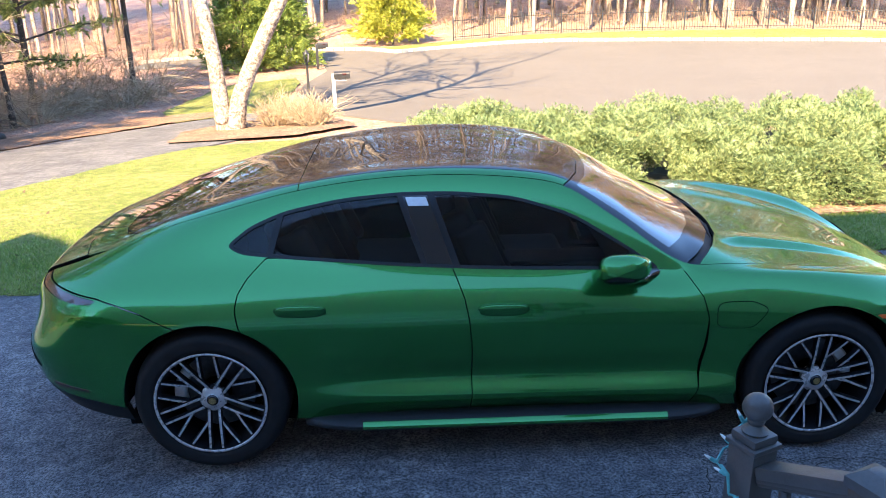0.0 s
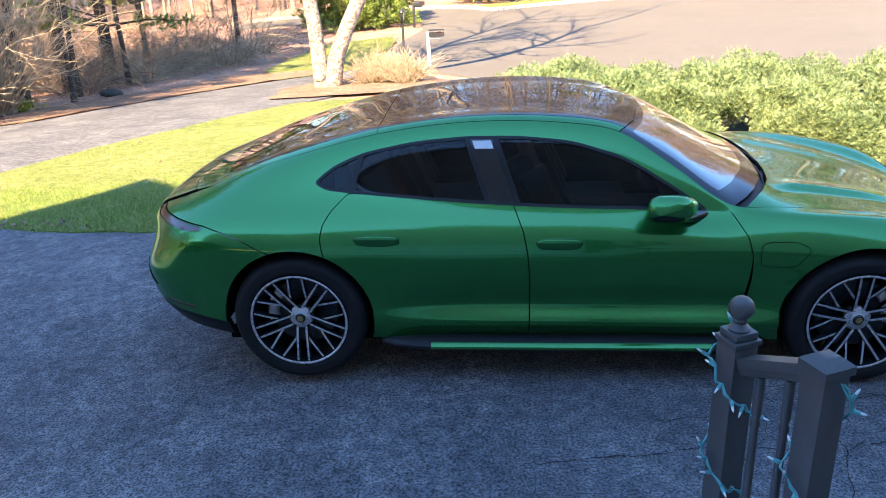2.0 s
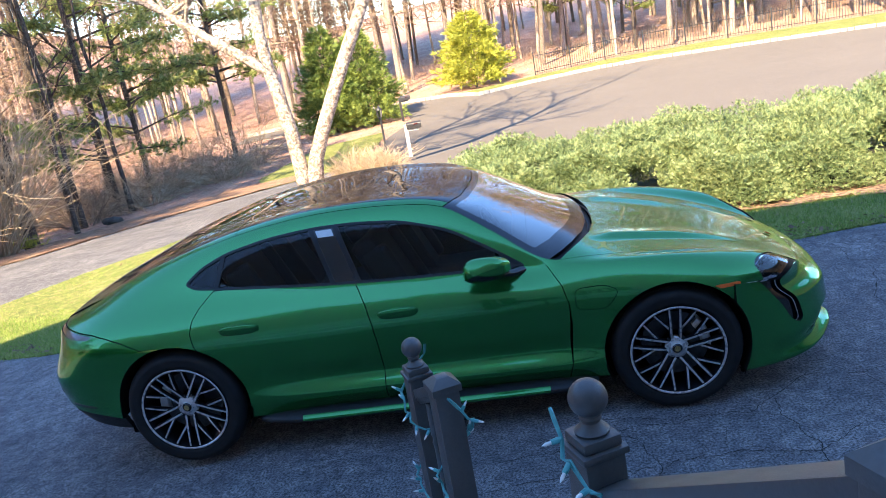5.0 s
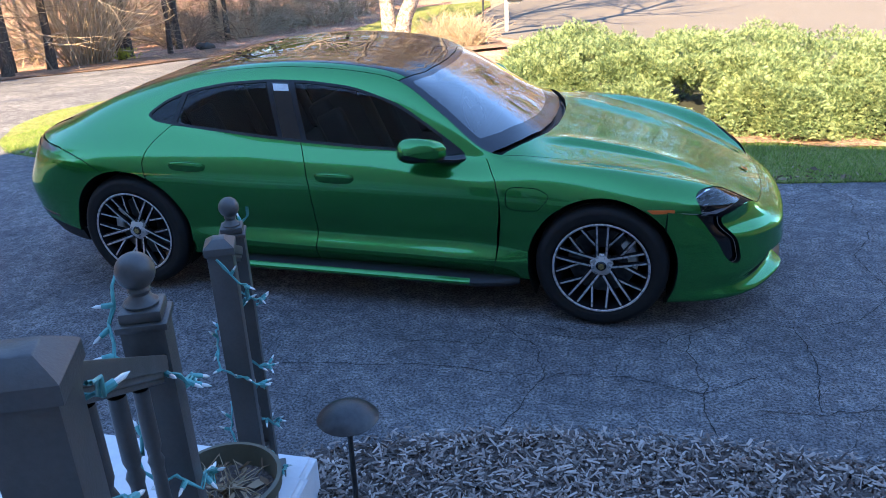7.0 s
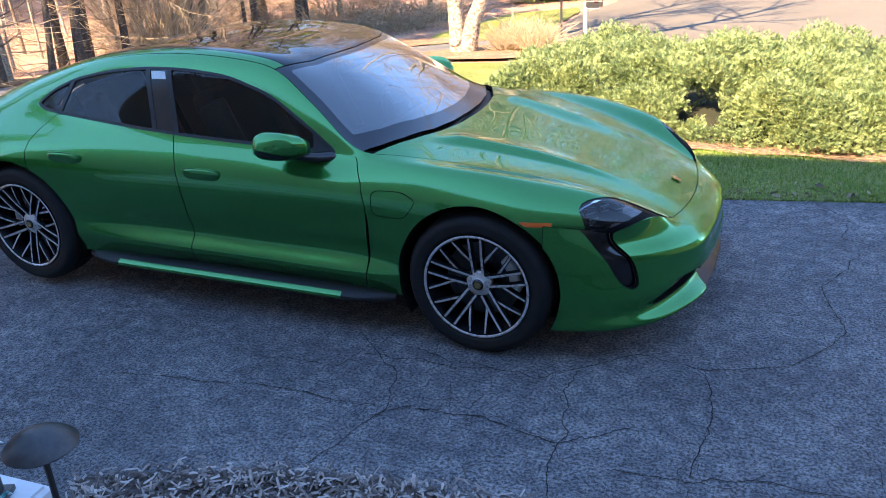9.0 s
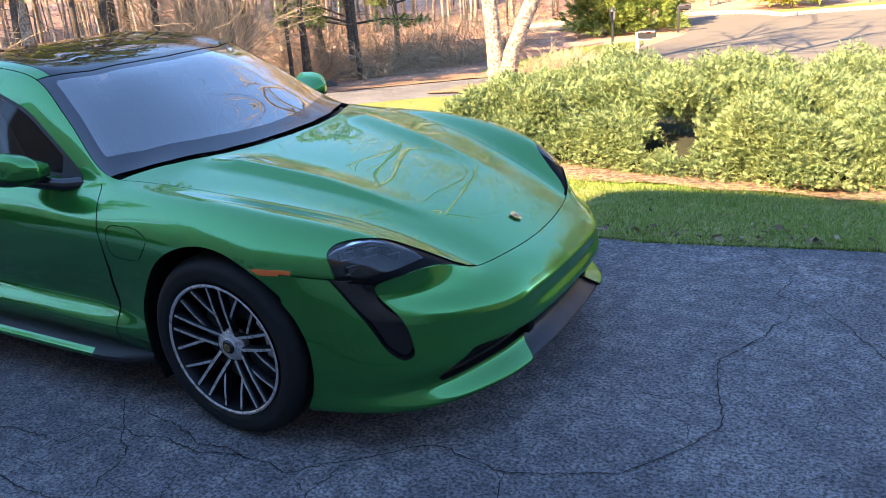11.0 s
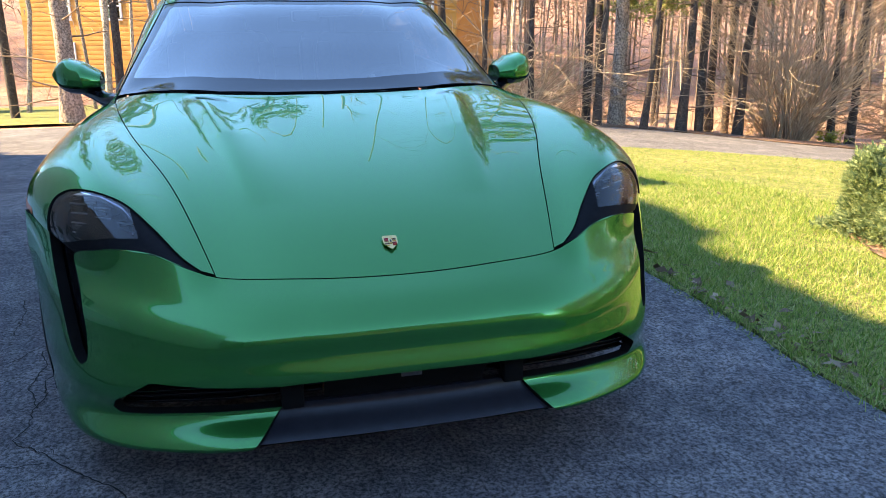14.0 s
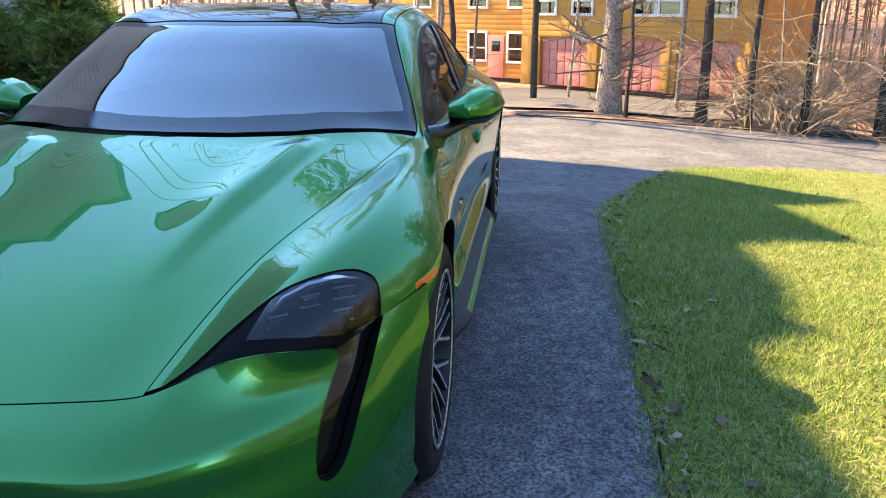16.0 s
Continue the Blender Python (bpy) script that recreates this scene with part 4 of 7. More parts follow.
def brake(at, mirror, side):
    s = -1 if mirror else 1
    h = new("brake")
    h.parent = car
    h.matrix_local = Matrix.Translation(at) @ Matrix.Diagonal((1, s, 1, 1))
    part("brake_disc", lathe_bm([(.07, .02), (.10, .035), (.188, .035), (.19, .033), (.19, .003), (.10, .003)], 48, axis="y"), DISC, h)
    bm = bmesh.new()
    rings = []
    for i in range(13):
        a = radians((-14 if side > 0 else 136) + 62 * i / 12)
        e = .006 if i in (0, 12) else 0
        rings.append([bm.verts.new((math.cos(a) * r, y, math.sin(a) * r)) for r, y in
                      ((.140 + e, -.012), (.140 + e, .062 - e), (.147, .070 - e), (.188, .070 - e), (.196 - e, .062 - e), (.196 - e, -.012))])
    for p, q in zip(rings, rings[1:]):
        for k in range(6):
            bm.faces.new((p[k], p[(k + 1) % 6], q[(k + 1) % 6], q[k]))
    bm.faces.new(rings[0])
    bm.faces.new(rings[-1])
    part("brake_caliper", bm, CALIPER, h, "silver brake caliper")


for mir in (True, False):
    s = -1 if mir else 1
    wheel("front_wheel", (1.45, s * .838, .362), mir, .362, .262, .225, 0)
    wheel("rear_wheel", (-1.45, s * .832, .366), mir, .366, .262, .245, 36)
    brake((1.45, s * .80, .362), mir, 1)
    brake((-1.45, s * .79, .366), mir, -1)
    for cx, cz, r in (ARCH_F, ARCH_R):
        bm = bmesh.new()
        n = 26
        rings = []
        for i in range(n + 1):
            a = radians(-30 + (240 if cx > 0 else 214) * i / n)
            rings.append([bm.verts.new((cx + (r + .004) * math.cos(a), s * y, max(.16, cz + (r + .004) * math.sin(a)))) for y in (.50, .945 if cx > 0 else .94)])
        for a, b in zip(rings, rings[1:]):
            bm.faces.new((a[0], a[1], b[1], b[0]))
        bm.faces.new([q[0] for q in rings])
        part("wheel_liner", bm, DARK_VOID, car)


def sill(s):
    """The sill blade with its bright upper face."""
    bm = bmesh.new()
    rows = []
    for x in np.linspace(-1.02, 1.0, 30):
        e = min(1, (x + 1.02) / .25, (1.0 - x) / .22)
        y = .905 + .075 * e ** .6
        rows.append([bm.verts.new((x, s * yy, zz)) for yy, zz in ((.86, .262), (y - .02, .243), (y, .226), (y + .002, .214), (y - .012, .196), (.86, .178))])
    for a, b in zip(rows, rows[1:]):
        for i in range(5):
            f = bm.faces.new((a[i], a[i + 1], b[i + 1], b[i]))
            xm = (a[0].co.x + b[0].co.x) / 2
            f.material_index = 1 if i in (1, 2) and -.72 < xm < .72 else 0
    part("sill", bm, [SATIN_BLACK, PAINT], car, "black sill with a painted green blade")


for s in (-1, 1):
    sill(s)
part("underbody", box_bm(3.7, 1.60, .05, (-.05, 0, .20), .01), DARK_VOID, car)
part("floor_pan", box_bm(2.5, 1.55, .05, (-.30, 0, .36), .01), DARK_VOID, car)
part("bulkhead", box_bm(.05, 1.55, .62, (1.02, 0, .58), .01), DARK_VOID, car)
part("boot_wall", box_bm(.05, 1.3, .6, (-1.55, 0, .62), .01), DARK_VOID, car)


# ---- interior ----
def seat(x, y, back):
    h = new("seat")
    h.parent = car
    h.matrix_local = Matrix.Translation((x, y, 0))
    part("seat_cushion", box_bm(.50, .50, .17, (.12, 0, .55), .05, seg=4), LEATHER, h)
    t = Matrix.Rotation(radians(-24), 3, "Y")
    part("seat_back", box_bm(.15, .48, .62, (-.22, 0, .86), .055, turn=t, seg=4), LEATHER, h)
    bm = box_bm(.10, .27, .20, (-.375, 0, 1.145), .045, turn=t, seg=4)
    part("headrest", bm, LEATHER, h)
    for q in (-.22, .22):
        part("side_bolster", box_bm(.17, .08, .50, (-.17, q, .86), .035, turn=t, seg=3), LEATHER, h)


for y in (-.37, .37):
    seat(.06, y, 0)
    seat(-.80, y, 0)
part("dashboard", box_bm(.42, 1.42, .20, (.80, 0, .80), .06, seg=4), LEATHER, car)
part("dash_top", box_bm(.34, 1.30, .05, (.86, 0, .895), .02, seg=3), SATIN_BLACK, car)
part("centre_console", box_bm(.95, .24, .22, (.25, 0, .60), .03, seg=3), SATIN_BLACK, car)
bm = bmesh.new()
v, q = tube([(.18 * math.cos(a) * .36, .18 * math.cos(a), .18 * math.sin(a)) for a in np.linspace(0, 2 * np.pi, 37)], .014, 8)
wheel_h = new("steering_wheel")
wheel_h.parent = car
wheel_h.matrix_local = pose(.46, .37, .84, 0, -22, 0)
mesh_object("steering_rim", np.stack([v[:, 0] * .2, v[:, 1], v[:, 2]], 1), q, LEATHER, wheel_h, True)
part("steering_hub", box_bm(.05, .13, .11, (.02, 0, 0), .02), SATIN_BLACK, wheel_h)
for a in (0, 120, 240):
    part("steering_spoke", box_bm(.02, .12, .03, (.01, .10 * math.cos(radians(a)), -.10 * math.sin(radians(a))), .008, turn=Matrix.Rotation(radians(-a), 3, "X")), LIGHT_TRIM, wheel_h)
part("cabin_mirror", box_bm(.03, .24, .07, (.34, 0, 1.20), .015, seg=3), SATIN_BLACK, car)
part("mirror_mount", box_bm(.10, .12, .05, (.42, 0, 1.235), .015, seg=3), SATIN_BLACK, car)


# ---- mirrors, handles, wipers, badge ----
def door_mirror(s):
    h = new("door_mirror")
    h.parent = car
    for name, mat, lower in (("mirror_cap", PAINT, False), ("mirror_base", GLOSS_BLACK, True)):
        bm = bmesh.new()
        rings = []
        for i in range(25):
            t = i / 24
            y = .868 + .205 * t
            k = (1 - max(0, (t - .55) / .45) ** 2.6 * .92) * (.62 + .38 * min(1, t / .35))       # plump in the middle, rounded at the tip
            zc = .978 + .020 * t
            zt, zb = .078 * k * (.70 + .30 * min(1, t * 1.6)), .066 * k
            xf, xr = .150 * k * (1.15 - .35 * t), .092 * k
            ring = []
            for j in range(33):
                a = 2 * math.pi * j / 32
                ca, sa = math.cos(a), math.sin(a)
                ca, sa = math.copysign(abs(ca) ** .72, ca), math.copysign(abs(sa) ** .80, sa)
                cut = -.52 - .10 * t
                sa = min(sa, cut) if lower else max(sa, cut)
                ring.append(bm.verts.new((.468 - .055 * t + (xf if ca > 0 else xr) * ca, s * y, zc + (zt if sa > 0 else zb) * sa)))
            rings.append(ring)
        for a, b in zip(rings, rings[1:]):
            for j in range(32):
                bm.faces.new((a[j], a[j + 1], b[j + 1], b[j]))
        for r in (rings[0], rings[-1]):
            bm.faces.new(r[:-1])
        bmesh.ops.remove_doubles(bm, verts=bm.verts, dist=.0008)
        part(name, bm, mat, h)
    bm = bmesh.new()
    bm.faces.new([bm.verts.new((.376, s * (.972 + .085 * math.cos(a)), .992 + .048 * math.sin(a))) for a in np.linspace(0, 2 * math.pi, 28, endpoint=False)])
    part("mirror_glass", bm, CHROME, h)
    v, q = tube([(.60, s * .795, .898), (.565, s * .85, .905), (.52, s * .90, .925), (.485, s * .95, .950)], [.034, .030, .026, .03], 12)
    v[:, 0] = .52 + (v[:, 0] - .52) * 1.5
    mesh_object("mirror_arm", v, q, GLOSS_BLACK, h, True)


def door_handle(x, y, z, s):
    h = new("door_handle")
    h.parent = car
    h.matrix_local = Matrix.Translation((x, s * y, z)) @ pose(0, 0, 0, s * -14, 0, 0)
    bm = bmesh.new()
    for name, mat, sx, sy, sz, dz, dy in (("handle_recess", PAINT, .120, .006, .046, -.004, -.002), ("handle_blade", PAINT, .112, .012, .032, .004, .003)):
        b = bmesh.new()
        bmesh.ops.create_uvsphere(b, u_segments=28, v_segments=16, radius=1)
        for vv in b.verts:
            c = vv.co
            p = Vector((abs(c.x) ** .55 * math.copysign(1, c.x), c.y, abs(c.z) ** .7 * math.copysign(1, c.z)))
            vv.co = Vector((p.x * sx, s * p.y * sy + s * dy, p.z * sz + dz))
        part(name, b, mat, h)
    part("handle_shadow_gap", box_bm(.17, .004, .004, (0, s * .0045, -.014), .001), SATIN_BLACK, h)


for s in (-1, 1):
    door_mirror(s)
    door_handle(-.07, .936, .790, s)
    door_handle(-1.00, .958, .822, s)

for y0, y1 in ((.62, -.02), (-.10, -.66)):
    w = new("wiper")
    w.parent = car
    zc = lambda y: .938 - .055 * (abs(y) / .7) ** 2
    xc = lambda y: float(np.interp(abs(y), [a for a, b in COWL], [b for a, b in COWL])) + .012
    pts = [(xc(y) + .004 * k, y, zc(y) + .006) for k, y in enumerate(np.linspace(y0, y1, 9))]
    v, q = tube(pts, .006, 6)
    mesh_object("wiper_blade", v, q, SATIN_BLACK, w, True)
    ym = (y0 + y1) / 2
    v, q = tube([(xc(y0) + .06, y0 + .02, zc(y0) - .05), (xc(y0) + .045, y0, zc(y0) - .012), (xc(ym) + .012, ym, zc(ym) + .008)], [.009, .008, .005], 6)
    mesh_object("wiper_arm", v, q, SATIN_BLACK, w, True)

bm = bmesh.new()
shape = rounded([(-.020, .026), (.020, .026), (.019, -.004), (0, -.027), (-.019, -.004)], .2, 4)
ring = [bm.verts.new((0, a, b)) for a, b in shape]
f = bm.faces.new(ring)
ext = bmesh.ops.extrude_face_region(bm, geom=[f])
bmesh.ops.translate(bm, verts=[e for e in ext["geom"] if isinstance(e, bmesh.types.BMVert)], vec=(.004, 0, 0))
badge = part("bonnet_badge", bm, GOLD, car, "small gold shield badge")
badge.matrix_local = Matrix.Translation((2.222, 0, .6545)) @ pose(0, 0, 0, 0, -62, 0)
for yy, zz, mm in ((-.010, .010, RED_BAND), (.010, -.006, RED_BAND), (.010, .010, GOLD), (-.010, -.006, GOLD)):
    for k in (-1, 0, 1):
        part("badge_band", box_bm(.0022, .011, .0024, (.0046, yy, zz + k * .0044), .0004), GLOSS_BLACK if mm is GOLD and k == 0 else mm, badge)
part("badge_shield", box_bm(.0030, .011, .014, (.0052, 0, .003), .0012), GOLD, badge)
part("badge_horse", box_bm(.0016, .005, .008, (.0070, 0, .003), .0006), GLOSS_BLACK, badge)

for s in (-1, 1):                                                   # lamp modules behind the lens
    for i, (y, z, x) in enumerate(((.80, .738, 1.925), (.735, .732, 1.975), (.80, .690, 1.945), (.735, .685, 1.995), (.672, .70, 2.03))):
        turn = Matrix.Rotation(s * radians(35), 3, "Z")
        h = part("lamp_module", box_bm(.05, .054, .032, (x, s * y, z), .008, turn=turn, seg=3), GLOSS_BLACK, car)
        part("lamp_projector", box_bm(.014, .036, .016, (x + .024, s * (y + .012), z), .004, turn=turn), CHROME if i == 1 else DISC, h)
        for dz in (-.013, .013):
            part("lamp_rim", box_bm(.008, .050, .0035, (x + .024, s * (y + .012), z + dz), .001, turn=turn), LIGHT_TRIM, h)
    # chrome tube standing in for the sky's reflection along the lens's upper edge
    v, q = tube([(1.895, s * .868, .742), (1.93, s * .840, .764), (1.965, s * .795, .775), (2.0, s * .745, .770), (2.035, s * .69, .747), (2.05, s * .665, .722)], [.004, .008, .010, .010, .008, .004], 8)
    mesh_object("daylight_strip", v, q, CHROME, car, True)


def taper_nose(amount=.030):
    """Draws the corners of the nose in towards the middle, ahead of the front wheels."""
    for ob in [o for o in car.children_recursive if o.type == "MESH" and (o.parent is car or o.name.startswith(("lamp_projector", "lamp_rim")))]:
        n = len(ob.data.vertices)
        co = np.empty(n * 3, dtype=np.float32)
        ob.data.vertices.foreach_get("co", co)
        p = co.reshape(-1, 3)
        if ob.matrix_local.translation.length > 1e-6 or p[:, 0].max() < 1.62:
            continue
        k = np.clip((p[:, 0] - 1.62) / .42, 0, 1)
        w = np.clip((np.abs(p[:, 1]) - .46) / .34, 0, 1)
        p[:, 1] -= np.sign(p[:, 1]) * amount * k * k * (3 - 2 * k) * w * w * (3 - 2 * w)
        ob.data.vertices.foreach_set("co", p.ravel())
        ob.data.update()


taper_nose()


# ---- own house behind the porch, steps and railing ----
SHINGLE_WALL = surface("brown_cedar_clapboard", [(0.13, 0.114, 0.096), (0.20, 0.175, 0.15)], 3, rough=0.8, fine=0.3)
PALE_SIDING = surface("pale_grey_clapboard", [(0.40, 0.39, 0.37), (0.50, 0.485, 0.46)], 3, rough=0.8, fine=0.3)
ROOF_TILE = surface("brown_roof_shingle", [(0.06, 0.05, 0.045), (0.10, 0.085, 0.075)], 6, rough=0.9, bump=0.006, bump_scale=40, fine=0.4)
WHITE_TRIM = surface("white_painted_trim", [(0.50, 0.49, 0.46), (0.58, 0.57, 0.54)], 5, rough=0.5, fine=0.3)
PANE = glass("house_window_glass", (0.25, 0.27, 0.28))
STEP_PAINT = surface("pale_grey_painted_concrete", [(0.52, 0.53, 0.55), (0.62, 0.63, 0.65)], 5, rough=0.7, bump=0.0012, bump_scale=160, fine=0.4)
RAIL_PAINT = surface("dark_grey_painted_wood", [(0.040, 0.040, 0.041), (0.062, 0.061, 0.060)], 14, rough=0.42, bump=0.0005, bump_scale=240, fine=0.4, rough_var=0.1)
WIRE = surface("teal_wire", [(0.03, 0.24, 0.24), (0.07, 0.36, 0.36)], 80, rough=0.45)
BULB = surface("clear_bulb", [(0.55, 0.6, 0.6), (0.7, 0.75, 0.74)], 80, rough=0.15, coat=1.0)

WALL_Y = -6.6
SUN_RUN, SUN_DROP = 0.954, math.tan(SUN_EL)


def roofline(sx, sy):
    """The place on the front wall's plane whose shade falls at (sx, sy)."""
    t = (sy - WALL_Y) / SUN_RUN
    return sx - 0.30 * t, gz1(sx, sy) + SUN_DROP * t


def own_house():
    h = thing("house", (0, 0, 0), "pale grey clapboard house front behind the porch", "house")
    out = [roofline(*p) for p in ((-5.95, 1.9), (-5.85, 2.5), (-5.5, 3.1), (-5.1, 3.7), (-4.8, 4.4), (-4.2, 3.85), (-3.8, 3.3), (-2.8, 3.28), (-1.95, 3.36), (-1.8, 3.0), (-1.42, 2.43),
                                   (-.95, 2.45), (-.5, 2.46), (-.25, 2.41), (.0, 2.34), (.08, 2.48), (.25, 2.26), (.4, 2.09), (.75, 2.08), (1.2, 2.12), (1.65, 2.15), (1.75, 2.55), (2.0, 2.72), (2.75, 2.86), (13, 3.0))]
    x0, x1 = out[0][0], out[-1][0]
    poly = [(x0, -.1)] + out + [(x1, -.1)]
    bm = bmesh.new()
    front = [bm.verts.new((x, WALL_Y, z)) for x, z in poly]
    rear = [bm.verts.new((x, WALL_Y - .3, z)) for x, z in poly]
    bm.faces.new(front)
    bm.faces.new(rear[::-1])
    for i in range(len(poly)):
        j = (i + 1) % len(poly)
        bm.faces.new((front[i], rear[i], rear[j], front[j]))
    part("front_wall", bm, PALE_SIDING, h, smooth=False)
    part("side_wall", box_bm(.3, 8, 6.4, (x0 + .15, WALL_Y - 4.3, 3.1), .01), PALE_SIDING, h)
    for (xa, za), (xb, zb) in zip(out, out[1:]):
        bm = bmesh.new()
        quad = [bm.verts.new(p) for p in ((xa, WALL_Y + .12, za - .02), (xb, WALL_Y + .12, zb - .02), (xb, WALL_Y - 8, zb - .1), (xa, WALL_Y - 8, za - .1))]
        f = bm.faces.new(quad)
        r = bmesh.ops.extrude_face_region(bm, geom=[f])
        bmesh.ops.translate(bm, verts=[e for e in r["geom"] if isinstance(e, bmesh.types.BMVert)], vec=(0, 0, -.12))
        part("roof", bm, ROOF_TILE, h, smooth=False)
    for k in range(40):                                               # clapboards
        z = .25 + k * .165
        if z < 6.7:
            part("clapboard", box_bm(x1 - x0 - .3, .022, .158, ((x0 + x1) / 2, WALL_Y + .012, z), turn=Matrix.Rotation(radians(4), 3, "X")), PALE_SIDING, h, smooth=False)


own_house()
# unseen walls and roof, added so that the car's nose reflects something dark
wing = thing("garage_wing", (16.2, 2.2, 0), "unseen brown clapboard wall added to darken the bumper's reflection", "house")
part("wing_wall", box_bm(.3, 17.6, 5.6, (0, 0, 2.8), .01), SHINGLE_WALL, wing)
part("link_wall", box_bm(6.4, .3, 5.6, (-3.3, -8.95, 2.8), .01), SHINGLE_WALL, wing)
for k in range(32):
    part("clapboard", box_bm(.022, 17.5, .158, (-.160, 0, .18 + k * .165), turn=Matrix.Rotation(radians(-4), 3, "Y")), SHINGLE_WALL, wing, smooth=False)
part("wing_roof", box_bm(4.6, 18.4, .14, (1.7, 0, 6.25), .01, turn=Matrix.Rotation(radians(-18), 3, "Y")), ROOF_TILE, wing)


def slab(name, outline, top, bottom, material, label, bevel=.02):
    bm = bmesh.new()
    f = bm.faces.new([bm.verts.new((x, y, top)) for x, y in outline])
    r = bmesh.ops.extrude_face_region(bm, geom=[f])
    bmesh.ops.translate(bm, verts=[e for e in r["geom"] if isinstance(e, bmesh.types.BMVert)], vec=(0, 0, bottom - top))
    bmesh.ops.bevel(bm, geom=[e for e in bm.edges if abs(e.verts[0].co.z - top) < 1e-5 and abs(e.verts[1].co.z - top) < 1e-5], offset=bevel, segments=3, affect="EDGES")
    ob = part(name, bm, material, None)
    return tagged(ob, label, "step", "", "structure")


STEP_EDGES = [(-2.585, .455, .215), (-2.885, .565, .375), (-3.22, .70, .545), (-3.55, .84, .715), (-3.88, .99, .885)]
for k, (y, xr, z) in enumerate(STEP_EDGES):
    slab("step_%d" % (k + 1) if k < 4 else "porch_floor", [(-2.4, y - .13), (xr, y), (xr + .2 if k < 4 else 2.2, -6.55), (-2.4, -6.55)], z, -.03, STEP_PAINT,
         "pale grey painted concrete step" if k < 4 else "pale grey painted porch floor")


def newel(x, y, base, top, ball, turn):
    """A square newel post with a ball finial or a flat pyramid cap. top: height of its highest point."""
    h = thing("newel_post", Matrix.Translation((x, y, base)) @ pose(0, 0, 0, 0, 0, turn), "dark grey newel post with " + ("ball finial" if ball else "pyramid cap") + " and string lights", "post", "railing posts")
    H = top - base
    w = .078 if ball else .076
    shaft = H - (.132 if ball else .050)
    part("shaft", box_bm(w, w, shaft, (0, 0, shaft / 2), .005), RAIL_PAINT, h)
    part("base_flange", box_bm(w + .05, w + .05, .022, (0, 0, .011), .006), RAIL_PAINT, h)
    bm = bmesh.new()
    if ball:
        box_bm(w + .012, w + .012, .014, (0, 0, shaft + .004), .004, bm)
        box_bm(w - .004, w - .004, .022, (0, 0, shaft + .022), .006, bm)
        part("finial_plinth", bm, RAIL_PAINT, h)
        prof = [(.029, shaft + .03), (.031, shaft + .038), (.022, shaft + .046), (.017, shaft + .054), (.020, shaft + .062)]
        c, r = H - .0345, .0345
        prof += [(r * math.sin(a), c - r * math.cos(a)) for a in np.linspace(.55, math.pi, 14)]
        part("ball", lathe_bm(prof, 28), RAIL_PAINT, h, "round ball finial")
    else:
        z, s = shaft, w / 2 + .007
        for z0, z1, s0, s1 in ((z, z + .022, s, s), (z + .022, z + .027, s, s - .005), (z + .027, z + .042, s - .005, .020), (z + .042, z + .044, .020, .017)):
            lo = [bm.verts.new((a * s0, b * s0, z0)) for a, b in ((-1, -1), (1, -1), (1, 1), (-1, 1))]
            hi = [bm.verts.new((a * s1, b * s1, z1)) for a, b in ((-1, -1), (1, -1), (1, 1), (-1, 1))]
            for i in range(4):
                bm.faces.new((lo[i], lo[(i + 1) % 4], hi[(i + 1) % 4], hi[i]))
        bm.faces.new(hi)
        bmesh.ops.remove_doubles(bm, verts=bm.verts, dist=.0004)
        part("cap", bm, RAIL_PAINT, h, "low pyramid post cap")
    return h


POST_A, POST_B, POST_C, POST_D = (.322, -2.735, .215, 1.376), (.447, -3.025, .375, 1.372), (.836, -3.918, .715, 1.748), (1.122, -4.470, 1.055, 1.928)
AXIS = math.degrees(math.atan2(-(POST_D[1] - POST_A[1]), -(POST_D[0] - POST_A[0])))
newel(*POST_A, True, AXIS)
newel(*POST_B, False, AXIS)
newel(*POST_C, True, AXIS)
newel(*POST_D, False, AXIS)


def railing(a, b, za, zb, bot_a, bot_b, n):
    pa, pb = Vector((a[0], a[1], 0)), Vector((b[0], b[1], 0))
    d = (pb - pa)
    L = d.length
    ang = math.degrees(math.atan2(d.y, d.x))
    h = thing("railing", Matrix.Translation((pa.x, pa.y, 0)) @ pose(0, 0, 0, 0, 0, ang), "short dark grey wooden railing with turned balusters", "railing")
    for name, z0, z1, parts in (("handrail", za, zb, ((.062, .030, .012), (.050, .014, -.010), (.038, .012, -.022))), ("bottom_rail", bot_a, bot_b, ((.045, .040, 0),))):
        bm = bmesh.new()
        slope = math.atan2(z1 - z0, L)
        for w, t, dz in parts:
            box_bm(L / math.cos(slope) - .09, w, t, (L / 2, 0, (z0 + z1) / 2 + dz), .004, bm, Matrix.Rotation(-slope, 3, "Y"))
        part(name, bm, RAIL_PAINT, h)
    for i in range(n):
        t = (i + 1) / (n + 1)
        lo, hi = bot_a + (bot_b - bot_a) * t, za + (zb - za) * t - .03
        H = hi - lo
        prof = [(.0131, lo), (.0131, lo + .10), (.0156, lo + .11), (.0090, lo + .125), (.0156, lo + .14), (.0164, lo + .19), (.0098, lo + .22), (.0148, lo + .235), (.0139, lo + .26),
                (.0111, hi - .16), (.0148, hi - .145), (.0098, hi - .13), (.0139, hi - .115), (.0135, hi)]
        part("baluster", lathe_bm(prof, 14, at=(L * t, 0, 0)), RAIL_PAINT, h)


railing(POST_A, POST_B, 1.165, 1.315, .36, .51, 2)
railing(POST_C, POST_D, 1.51, 1.87, .80, 1.16, 3)


